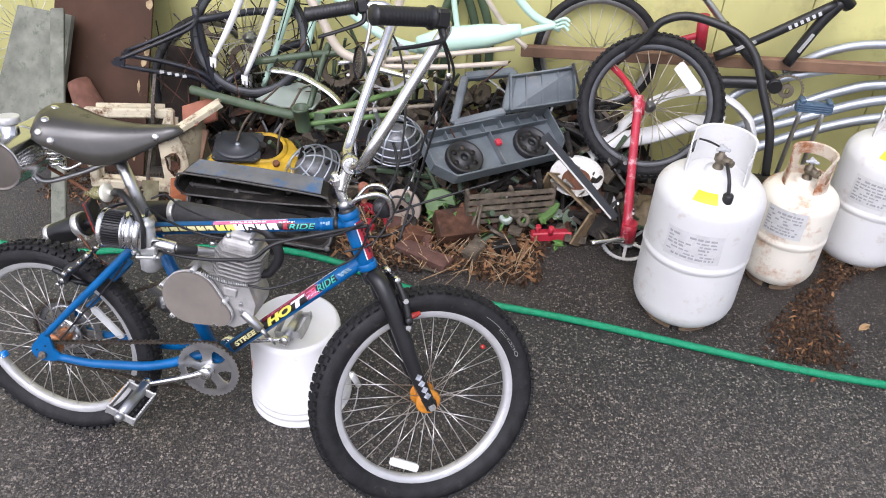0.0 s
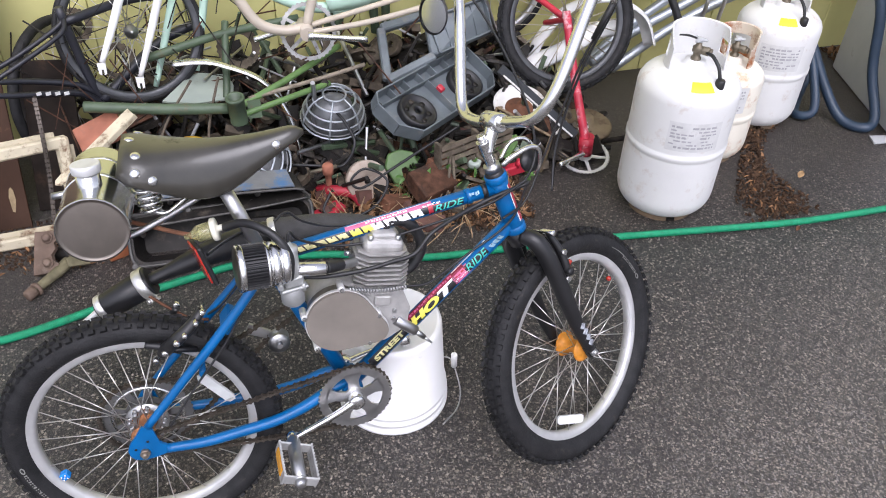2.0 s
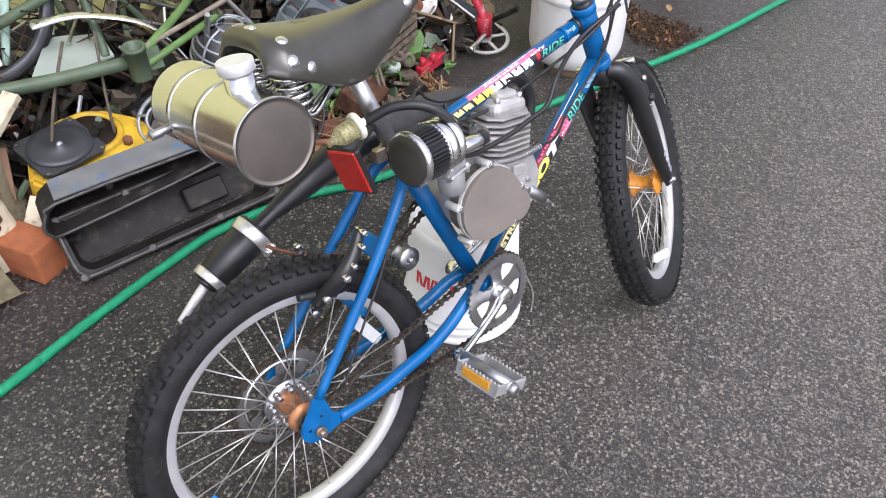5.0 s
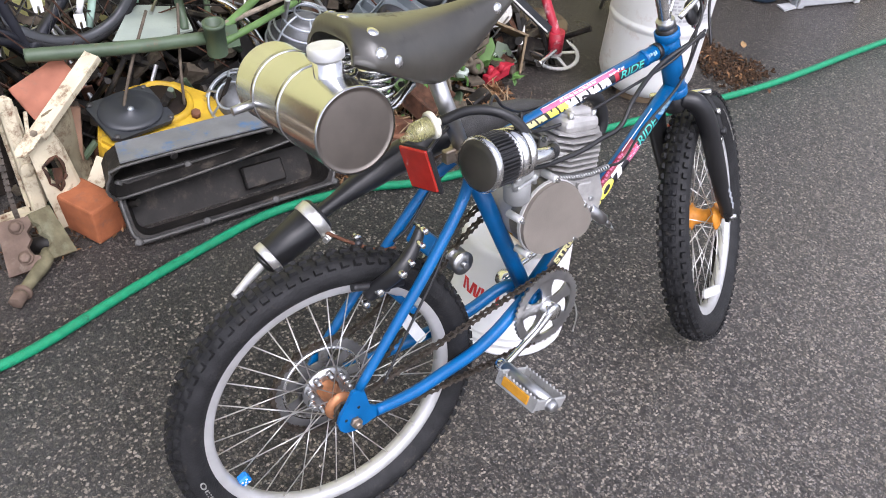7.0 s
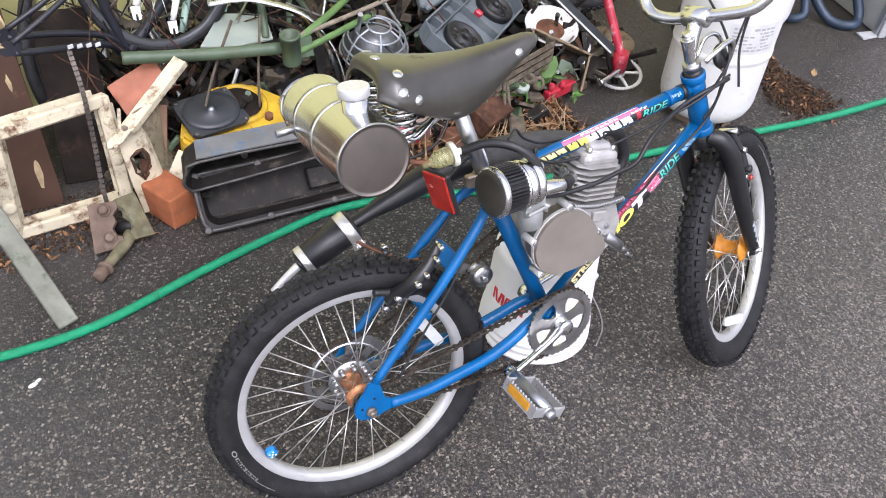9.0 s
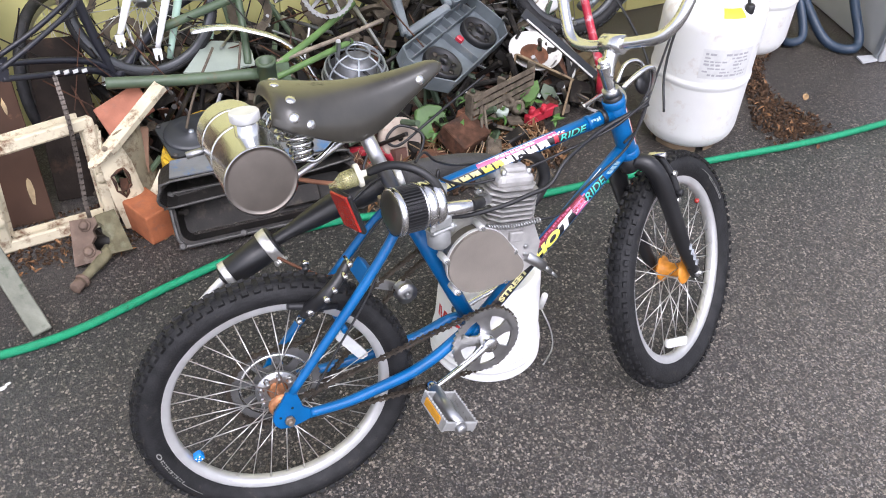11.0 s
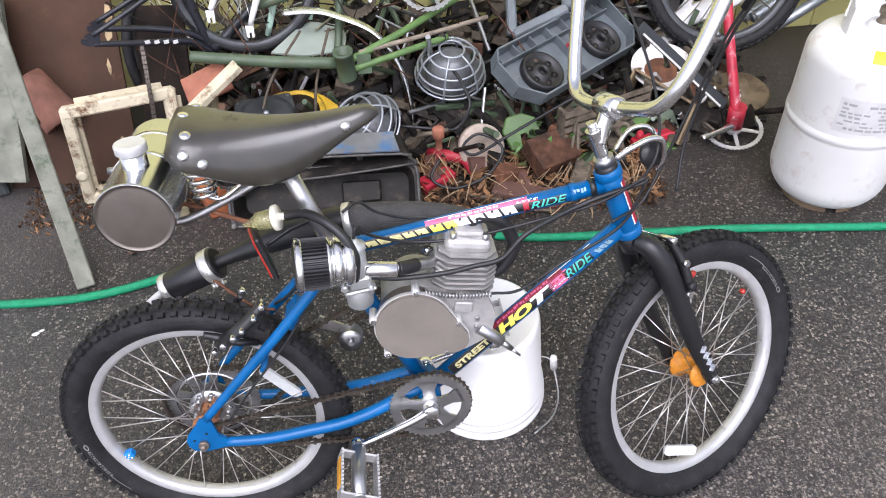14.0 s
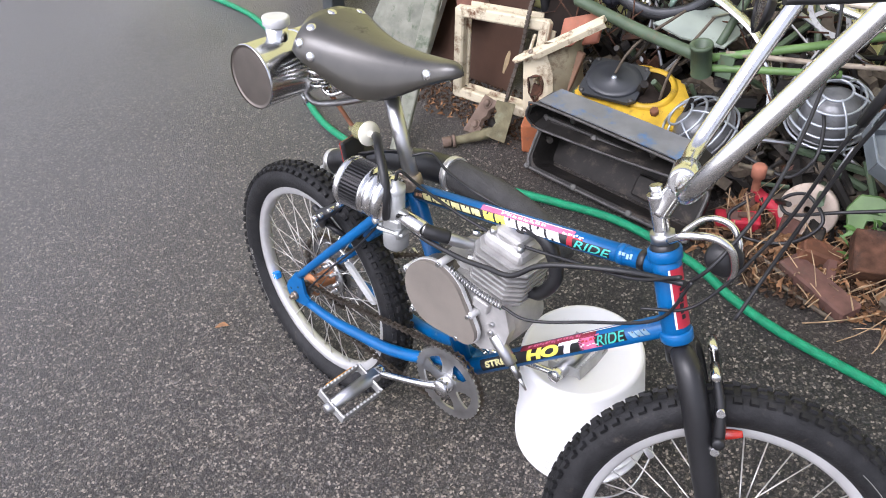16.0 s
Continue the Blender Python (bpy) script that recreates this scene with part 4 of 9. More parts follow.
tube(bm, [ST + (ST - BB) * -0.1, (0.192, 0, 0.770)], 0.0128, 16, smooth=False)
part("seat_post", bm, STEEL, bike, "dull grey steel seat post")
bm = B()
rod(bm, ST - (ST - BB).normalized() * 0.020, ST + (ST - BB).normalized() * 0.006, 0.0185, seg=18, bevel=0.002)
box(bm, (0.020, 0.014, 0.022), Matrix.Translation(ST + Vector((-0.022, 0, -0.006))), 0.002)
part("seat_clamp", bm, OLD_NUT, bike)

# crosswise fuel tank behind the saddle
T0, T1 = Vector((0.001, -0.125, 0.761)), Vector((0.001, 0.096, 0.761))
TC = (T0 + T1) / 2
h = (T1 - T0).length
tank = part("fuel_tank", lathe(B(), [(0.0530, 0.0), (0.0540, 0.0010), (0.0542, 0.003), (0.0540, 0.0045), (0.0536, 0.006), (0.0536, h - 0.006), (0.0540, h - 0.0045), (0.0542, h - 0.003), (0.0540, h - 0.0010), (0.0530, h)], 64, axis(T0, T1)), POLISHED, bike, "polished steel drum fuel tank")
for p, q in ((T0, T1), (T1, T0)):
    bm = B()
    lathe(bm, [(0, 0.0025), (0.046, 0.0025), (0.0495, 0.003), (0.0510, 0.0015), (0.0532, 0.001), (0.0534, 0.008), (0, 0.008)], 56, axis(p, q))
    part("tank_end", bm, BRUSHED, tank, "flat brushed tank end")
N0 = Vector((0.004, -0.066, 0.806))
part("filler_neck", lathe(B(), [(0.0205, -0.004), (0.0182, 0.004), (0.0182, 0.030), (0.0, 0.030)], 32, Matrix.Translation(N0)), CHROME, tank)
cap = B()
lathe(cap, [(0.0170, 0.0285), (0.0212, 0.0287), (0.0222, 0.0298), (0.0222, 0.0412), (0.0214, 0.0425), (0.0190, 0.0432), (0.0176, 0.0428), (0.0, 0.0430)], 40, Matrix.Translation(N0))
part("filler_cap", cap, PEWTER_L, tank, "round screw-on filler cap")
for y in (-0.025, 0.045):
    bm = B()
    lathe(bm, [(0.0536, -0.004), (0.0544, -0.004), (0.0544, 0.004), (0.0536, 0.004)], 48, axis((TC.x, y, TC.z), (TC.x, y + 1, TC.z)))
    rod(bm, (TC.x, y, TC.z - 0.053), (TC.x + 0.012, y, TC.z - 0.076), 0.004)
    part("tank_strap", bm, POLISHED, tank)
bm = B()
tube(bm, [(0.001, -0.02, 0.704), (0.03, -0.015, 0.690), (0.10, -0.005, 0.712), (0.165, 0, 0.742)], 0.006, 8)
part("tank_bracket", bm, STEEL, tank)
bm = B()
rod(bm, (-0.050, 0.05, 0.756), (-0.080, 0.05, 0.754), 0.006)
part("tank_stud", bm, STEEL, tank)

# engine
engine = part("engine", B(), CAST, bike, "two-stroke engine of cast aluminium")
EC = Vector((0.376, 0, 0.478))
bm = B()
rod(bm, EC + Vector((0, -0.046, 0)), EC + Vector((0, 0.058, 0)), 0.060, seg=32, bevel=0.006)
rod(bm, (0.450, -0.040, 0.458), (0.450, 0.05, 0.458), 0.052, seg=26, bevel=0.006)
box(bm, (0.085, 0.085, 0.075), Matrix.Translation((0.425, 0, 0.487)) @ Matrix.Rotation(radians(-12), 4, "Y"), 0.012, 2)
box(bm, (0.05, 0.06, 0.05), Matrix.Translation((0.465, 0, 0.430)) @ Matrix.Rotation(radians(35), 4, "Y"), 0.010, 2)
plate(bm, [(0.385, 0.535), (0.492, 0.518), (0.506, 0.470), (0.496, 0.428), (0.452, 0.405), (0.400, 0.420)], 0.016, Matrix.Translation((0, -0.046, 0)) @ Matrix.Rotation(radians(90), 4, "X"))
box(bm, (0.030, 0.010, 0.020), Matrix.Translation((0.452, -0.058, 0.500)) @ Matrix.Rotation(radians(10), 4, "Y"), 0.002)
engine.data = mesh_of(bm, "engine", CAST)
# pear-shaped clutch cover: a large round end and a small one, joined by straight flanks
def pear(grow):
    big, small, r0, r1 = Vector((0.367, 0.480)), Vector((0.430, 0.446)), 0.0635 + grow, 0.0265 + grow
    d = small - big
    base, turn = math.atan2(d.y, d.x), math.acos((r0 - r1) / d.length)
    out = []
    for k in range(37):
        a = base + turn + (2 * math.pi - 2 * turn) * k / 36
        out.append((big.x + r0 * math.cos(a), big.y + r0 * math.sin(a)))
    for k in range(15):
        a = base - turn + 2 * turn * k / 14
        out.append((small.x + r1 * math.cos(a), small.y + r1 * math.sin(a)))
    return out


upright = Matrix.Rotation(radians(90), 4, "X")
bm = B()
plate(bm, pear(-0.004), 0.020, Matrix.Translation((0, -0.048, 0)) @ upright)
part("clutch_housing", bm, CASE_DK, engine, "dark shiny clutch housing")
bm = B()
plate(bm, pear(0.0022), 0.006, Matrix.Translation((0, -0.067, 0)) @ upright)
part("clutch_cover_rim", bm, PEWTER_L, engine, "bright thin edge of the cover")
bm = B()
plate(bm, pear(0.0), 0.008, Matrix.Translation((0, -0.0735, 0)) @ upright)
bmesh.ops.bevel(bm, geom=[e for e in bm.edges if abs(e.verts[0].co.y - e.verts[1].co.y) < 0.001], offset=0.0014, segments=2, affect="EDGES")
part("clutch_cover", bm, COVER, engine, "flat dull pear-shaped clutch cover")
for x, z in ((0.375, 0.5475), (0.440, 0.478), (0.302, 0.500), (0.319, 0.427), (0.418, 0.421)):
    p = Vector((x, -0.068, z))
    bm = B()
    rod(bm, p + Vector((0, 0.026, 0)), p + Vector((0, -0.006, 0)), 0.0066, seg=12, bevel=0.001)
    part("cover_lug", bm, PEWTER_L, engine)
    bm = B()
    rod(bm, p + Vector((0, -0.005, 0)), p + Vector((0, -0.011, 0)), 0.0042, seg=6)
    part("cover_bolt", bm, CHROME, engine)
bm = B()
rod(bm, EC + Vector((0, 0.056, 0)), EC + Vector((0, 0.078, 0)), 0.050, seg=32, bevel=0.008)
part("magneto_cover", bm, CAST, engine)
CA = Vector((0.16, 0, 0.987)).normalized()
C0 = Vector((0.452, -0.004, 0.508))
cylinder = part("cylinder", rod(B(), C0 - CA * 0.01, C0 + CA * 0.11, 0.033, seg=20), CAST, engine)
ex, ey = Vector((0.987, 0, -0.16)), Vector((0, 1, 0))
head = B()
box(head, (0.078, 0.074, 0.028), Matrix.Translation(C0 + CA * 0.094) @ Matrix.Rotation(radians(9.2), 4, "Y"), 0.013, 3)
box(head, (0.050, 0.052, 0.016), Matrix.Translation(C0 + CA * 0.112) @ Matrix.Rotation(radians(9.2), 4, "Y"), 0.007, 2)
part("cylinder_head", head, CAST, engine, "pale smooth cast cylinder head")
for k in range(8):
    w = 0.052 if k < 7 else 0.047
    bm = B()
    o = [(w * 1.0, w * 0.55), (w * 0.62, w * 0.95), (-w * 0.62, w * 0.95), (-w * 1.0, w * 0.55), (-w * 1.0, -w * 0.55), (-w * 0.62, -w * 0.95), (w * 0.62, -w * 0.95), (w * 1.0, -w * 0.55)]
    mm = Matrix((ex, ey, CA)).transposed().to_4x4()
    plate(bm, o, 0.0040, Matrix.Translation(C0 + CA * (0.014 + 0.0098 * k)) @ mm)
    part("cooling_fin", bm, CAST, cylinder)
top = C0 + CA * 0.110
for dx, dy in ((0.026, 0.026), (-0.026, 0.026), (0.026, -0.026), (-0.026, -0.026)):
    b0 = C0 + CA * 0.10 + ex * dx + ey * dy
    part("head_nut", rod(B(), b0, b0 + CA * 0.016, 0.0055, seg=6), STEEL, engine)
bm = B()
tube(bm, [top + ex * 0.004 - CA * 0.004, top + CA * 0.022 + ex * 0.012, top + CA * 0.018 + ex * 0.052, top - CA * 0.028 + ex * 0.082, top - CA * 0.075 + ex * 0.068, top - CA * 0.090 + ex * 0.044], [0.009, 0.0115, 0.0115, 0.011, 0.011, 0.010], 12)
part("exhaust_bend", bm, PLASTIC, engine, "black curved pipe at the cylinder front")
bm = B()
rod(bm, (0.476, -0.050, 0.447), (0.515, -0.052, 0.410), 0.0115, 0.0105, seg=16, bevel=0.001)
rod(bm, (0.514, -0.052, 0.411), (0.532, -0.052, 0.391), 0.0062, 0.0052, seg=10)
rod(bm, (0.532, -0.052, 0.391), (0.547, -0.052, 0.374), 0.0040, 0.0018, seg=8)
for x, z in ((0.474, 0.470), (0.472, 0.452)):
    rod(bm, (x, -0.050, z), (x, -0.060, z), 0.0045, seg=6)
part("clutch_arm", bm, STEEL, engine, "pointed steel clutch arm")
bm = B()
pts = []
for k in range(141):
    f = k / 140
    c = Vector((0.390, -0.064, 0.541)).lerp(Vector((0.498, -0.069, 0.528)), f) + Vector((0, 0, -0.006 * math.sin(math.pi * f)))
    a = 2 * math.pi * 20 * f
    pts.append(c + Vector((0, math.cos(a) * 0.005, math.sin(a) * 0.005)))
tube(bm, pts, 0.0014, 5, steps=1, smooth=False)
part("return_spring", bm, STEEL, engine)
bm = B()
tube(bm, [(0.345, -0.080, 0.605), (0.366, -0.070, 0.598), (0.390, -0.050, 0.587), (0.412, -0.026, 0.575), (0.425, -0.012, 0.570)], [0.0095, 0.0098, 0.0098, 0.0098, 0.0100], 14)
box(bm, (0.010, 0.050, 0.030), Matrix.Translation((0.423, -0.014, 0.571)) @ Matrix.Rotation(radians(40), 4, "Z"), 0.003)
part("intake_pipe", bm, STEEL, engine)
part("intake_sleeve", rod(B(), (0.300, -0.083, 0.611), (0.350, -0.082, 0.604), 0.0128, seg=18, bevel=0.0015), CHROME, engine, "bright intake sleeve")
bm = B()
tube(bm, [(0.350, -0.082, 0.604), (0.366, -0.072, 0.599), (0.380, -0.058, 0.592)], 0.0112, 12)
part("intake_joint", bm, PLASTIC, engine, "dark rubber joint of the intake")
for x, y, z in ((0.421, -0.036, 0.560), (0.408, -0.010, 0.588)):
    part("flange_nut", rod(B(), (x, y, z), (x - 0.012, y - 0.010, z + 0.003), 0.0052, seg=6), CHROME, engine)

# carburettor, air filter, fuel line
carb = part("carburettor", rod(B(), (0.290, -0.083, 0.588), (0.290, -0.083, 0.650), 0.0150, seg=18, bevel=0.003), CARB_G, bike, "small steel carburettor")
part("float_bowl", lathe(B(), [(0, -0.030), (0.015, -0.030), (0.022, -0.024), (0.023, 0.002), (0.021, 0.004), (0, 0.004)], 22, Matrix.Translation((0.287, -0.080, 0.574)) @ Matrix.Diagonal((0.95, 0.95, 1.1, 1))), CARB_D, carb)
bm = B()
box(bm, (0.050, 0.040, 0.006), Matrix.Translation((0.288, -0.082, 0.581)) @ Matrix.Rotation(radians(12), 4, "Z"), 0.002)
box(bm, (0.034, 0.030, 0.022), Matrix.Translation((0.290, -0.084, 0.594)) @ Matrix.Rotation(radians(12), 4, "Z"), 0.004)
rod(bm, (0.270, -0.096, 0.596), (0.266, -0.110, 0.594), 0.005, seg=10)
for dx, dy in ((-0.019, -0.014), (0.019, -0.014), (0.019, 0.014)):
    rod(bm, (0.288 + dx, -0.082 + dy, 0.574), (0.288 + dx, -0.082 + dy, 0.590), 0.0042, seg=6)
part("carb_flange", bm, CARB_G, carb)
part("carb_top", lathe(B(), [(0.016, 0), (0.016, 0.010), (0.008, 0.013), (0.005, 0.020), (0, 0.020)], 18, Matrix.Translation((0.290, -0.083, 0.648))), CARB_G, carb)
F1 = bl((0.199, -0.024, 0.651))[0]
FD = Vector((-1, -0.12, 0.08)).normalized()
F0 = F1 - FD * 0.084
m = axis(F0, F1)
part("filter_clamp", lathe(B(), [(0.020, -0.006), (0.036, -0.002), (0.0385, 0.002), (0.0385, 0.010), (0.034, 0.011), (0.034, 0.014), (0.039, 0.015), (0.039, 0.026), (0.0345, 0.027), (0.0345, 0.031), (0.040, 0.032), (0.0405, 0.036), (0.036, 0.037)], 40, m), CHROME, carb, "chromed ringed filter clamp")
body = B()
prof = []
for k in range(40):
    for da, rr in ((0, 0.0400), (0.28, 0.0400), (0.5, 0.0355), (0.78, 0.0355)):
        prof.append((rr, 2 * math.pi * (k + da) / 40))
r0 = [body.verts.new(m @ Vector((r * math.cos(a), r * math.sin(a), 0.034))) for r, a in prof]
r1 = [body.verts.new(m @ Vector((r * math.cos(a), r * math.sin(a), 0.074))) for r, a in prof]
for k in range(len(prof)):
    body.faces.new((r0[k], r0[(k + 1) % len(prof)], r1[(k + 1) % len(prof)], r1[k]))
body.faces.new(r0[::-1])
body.faces.new(r1)
part("air_filter", body, PLASTIC, carb, "pleated black air filter")
part("filter_ring", lathe(B(), [(0.036, 0.072), (0.0405, 0.073), (0.0415, 0.076), (0.0415, 0.081), (0.0395, 0.084), (0.035, 0.084)], 44, m), CHROME, carb, "bright end ring")
part("filter_cap", lathe(B(), [(0.0385, 0.0835), (0.034, 0.0855), (0.026, 0.0865), (0, 0.087)], 40, m), LEATHER, carb, "glossy black filter end cap")
V0, V1 = Vector((0.136, -0.024, 0.679)), Vector((0.182, -0.028, 0.687))
filt = part("fuel_filter", lathe(B(), [(0, -0.014), (0.005, -0.014), (0.0056, -0.004), (0.0130, 0.007), (0.0148, 0.010), (0.0160, 0.036), (0.0146, 0.037), (0.0136, 0.011), (0.011, 0.008), (0, 0.007)], 28, axis(V0, V1)), FUEL, bike, "yellowed clear fuel filter")
bm = B()
for k in range(6):
    lathe(bm, [(0.004, 0.011 + k * 0.0042), (0.0105, 0.0118 + k * 0.0042), (0.0105, 0.0128 + k * 0.0042), (0.004, 0.0136 + k * 0.0042)], 20, axis(V0, V1))
part("filter_core", bm, CREAM_P, filt, "pleated paper core seen through the housing")
part("filter_end", lathe(B(), [(0, 0.034), (0.0195, 0.034), (0.0205, 0.036), (0.0205, 0.0405), (0.0195, 0.0425), (0.008, 0.043), (0.0055, 0.046), (0.0055, 0.060), (0, 0.060)], 28, axis(V0, V1)), CREAM_P, bike, "cream plastic end of the fuel filter")
bm = B()
tube(bm, [V1 + Vector((0.008, 0, 0)), (0.220, -0.052, 0.702), (0.250, -0.078, 0.700), (0.276, -0.095, 0.680), (0.289, -0.103, 0.650), (0.287, -0.104, 0.622), (0.284, -0.100, 0.606)], 0.0075, 10)
part("fuel_hose", bm, PLASTIC, bike, "black rubber fuel hose")
bm = B()
tube(bm, [V0, (0.112, -0.016, 0.684), (0.06, 0.0, 0.700), (0.02, 0.01, 0.712)], 0.004, 8)
part("fuel_line", bm, RUST, bike)

# exhaust along the far side
exhaust = part("exhaust", B(), WRAP, bike, "exhaust pipe in grey heat wrap")
bm = B()
tube(bm, [(0.520, 0.055, 0.560), (0.460, 0.066, 0.590), (0.370, 0.070, 0.606), (0.275, 0.072, 0.610)], [0.020, 0.026, 0.028, 0.028], 18)
exhaust.data = mesh_of(bm, "exhaust", WRAP)
bm = B()
tube(bm, [(0.280, 0.072, 0.610), (0.235, 0.078, 0.603), (0.175, 0.086, 0.588), (0.115, 0.090, 0.568), (0.066, 0.090, 0.552), (0.020, 0.090, 0.535)], [0.026, 0.0265, 0.026, 0.020, 0.0125, 0.0115], 18)
part("exhaust_pipe", bm, BLACK_PAINT, exhaust)
bm = B()
rod(bm, (0.038, 0.090, 0.542), (-0.064, 0.090, 0.495), 0.0295, 0.0255, seg=28, bevel=0.003)
rod(bm, (-0.064, 0.090, 0.495), (-0.069, 0.090, 0.4925), 0.0225, 0.012, seg=24)
part("silencer", bm, BLACK_PAINT, exhaust, "black silencer cone")
for a, b, r in (((0.033, 0.09, 0.540), (0.016, 0.09, 0.532), 0.0315), ((-0.050, 0.09, 0.5015), (-0.062, 0.09, 0.496), 0.0275), ((0.283, 0.071, 0.611), (0.270, 0.072, 0.609), 0.031)):
    bm = B()
    rod(bm, a, b, r, seg=30, bevel=0.001)
    away = Vector((0.35, -0.62, -0.70)).normalized()
    lug = (Vector(a) + Vector(b)) / 2 + away * (r + 0.004)
    turned = Matrix.Translation(lug) @ away.to_track_quat("Z", "X").to_matrix().to_4x4()
    for k in (-1, 1):
        box(bm, (0.012, 0.003, 0.012), turned @ Matrix.Translation((0, k * 0.006, 0)), 0.001)
    rod(bm, turned @ Vector((0, -0.013, 0.001)), turned @ Vector((0, 0.013, 0.001)), 0.003, seg=8)
    rod(bm, turned @ Vector((0, 0.008, 0.001)), turned @ Vector((0, 0.013, 0.001)), 0.0055, seg=6)
    part("hose_clamp", bm, CLAMP, exhaust)
bm = B()
tube(bm, [(-0.060, 0.092, 0.496), (-0.088, 0.094, 0.476), (-0.118, 0.096, 0.453)], [0.0078, 0.0070, 0.0058], 12)
part("tail_spout", bm, PEWTER_L, exhaust)
bm = B()
tube(bm, [(0.02, 0.07, 0.530), (0.06, 0.05, 0.500), (0.10, 0.03, 0.478), (0.13, 0.03, 0.470)], 0.003, 7)
part("exhaust_stay", bm, RUST, exhaust)

# red rear reflector
bm = B()
box(bm, (0.009, 0.058, 0.080), Matrix.Translation((0.146, -0.036, 0.630)) @ Matrix.Rotation(radians(-14), 4, "Y") @ Matrix.Rotation(radians(16), 4, "Z"), 0.003)
refl = part("rear_reflector", bm, PLASTIC, bike)
bm = B()
box(bm, (0.005, 0.050, 0.072), Matrix.Translation((0.1405, -0.0375, 0.6315)) @ Matrix.Rotation(radians(-14), 4, "Y") @ Matrix.Rotation(radians(16), 4, "Z"), 0.0015)
part("reflector_lens", bm, REFLECT_R, refl, "red reflector lens")
bm = B()
tube(bm, [(0.152, -0.030, 0.640), (0.190, -0.015, 0.655), (0.225, 0, 0.660)], 0.006, 8, flat=0.5)
part("reflector_bracket", bm, PLASTIC, refl)

# cranks, chainring, pedals, chains
RC = BB + Vector((0, -0.052, 0))
cr = Matrix.Translation(RC) @ Matrix.Rotation(radians(90), 4, "X")
crankset = part("crankset", rod(B(), BB + Vector((0, -0.072, 0)), BB + Vector((0, 0.072, 0)), 0.010, seg=16), CHROME, bike, "steel crankset")
bm = B()
ring_plate(bm, 0.056, 0.0745, 0.004, m=cr, teeth=42)
ring_plate(bm, 0.012, 0.024, 0.005, 24, cr)
for k in range(5):
    a = radians(20 + 72 * k)
    plate(bm, [(0.016, -0.0115), (0.040, -0.011), (0.060, -0.020), (0.060, 0.020), (0.040, 0.011), (0.016, 0.0115)], 0.004, cr @ Matrix.Rotation(a, 4, "Z"))
part("chainring", bm, STEEL, crankset, "grey five-armed chainring")
RP = Vector((0.247, -0.094, 0.241))
LP = Vector((0.520, 0.085, 0.294))
for s, p in ((-1, RP), (1, LP)):
    bm = B()
    b0 = BB + Vector((0, s * 0.064, 0))
    tube(bm, [b0, b0.lerp(p, 0.35) + Vector((0, s * 0.004, 0)), p], [0.012, 0.0095, 0.0085], 12, flat=0.72)
    rod(bm, p + Vector((0, -0.012 * s, 0)), p + Vector((0, 0.008 * s, 0)), 0.0125, seg=16, bevel=0.002)
    rod(bm, b0 + Vector((0, -0.014 * s, 0)), b0 + Vector((0, 0.012 * s, 0)), 0.0165, seg=18, bevel=0.003)
    part("crank_arm", bm, CHROME, crankset)
    pedal = part("pedal", rod(B(), p + Vector((0, s * 0.006, 0)), p + Vector((0, s * 0.118, 0)), 0.0135, 0.012, seg=14), STEEL, bike, "steel cage pedal")
    pm = Matrix.Translation(p) @ Matrix.Rotation(radians(24 if s < 0 else -10), 4, "Y")
    for e in (-1, 1):
        bm = B()
        o = [(s * 0.022, -0.013)]
        n = 11
        pts = [(s * (0.022 + 0.092 * k / n), -0.013) for k in range(n + 1)]
        tops = []
        for k in range(n, -1, -1):
            tops += [(s * (0.022 + 0.092 * (k + 0.3) / n), 0.013 - 0.004), (s * (0.022 + 0.092 * k / n), 0.013)]
        bmm = pm @ Matrix.Translation((e * 0.032, 0, 0)) @ Matrix.Rotation(radians(90), 4, "Z") @ Matrix.Rotation(radians(90), 4, "X")
        plate(bm, pts + tops, 0.004, bmm)
        part("cage_plate", bm, PEWTER, pedal)
        if e < 0:
            bm = B()
            box(bm, (0.004, 0.062, 0.016), pm @ Matrix.Translation((e * 0.0345, s * 0.068, 0)), 0.001)
            part("pedal_reflector", bm, AMBER, pedal, "amber pedal reflector")
    for y in (0.022, 0.114):
        bm = B()
        box(bm, (0.066, 0.005, 0.020), pm @ Matrix.Translation((0, s * y, 0)), 0.002)
        part("cage_end", bm, PEWTER, pedal)
    bm = B()
    rod(bm, p + Vector((0, s * 0.112, 0)), p + Vector((0, s * 0.128, 0)), 0.0125, 0.009, seg=14, bevel=0.002)
    part("pedal_cap", bm, STEEL, pedal)


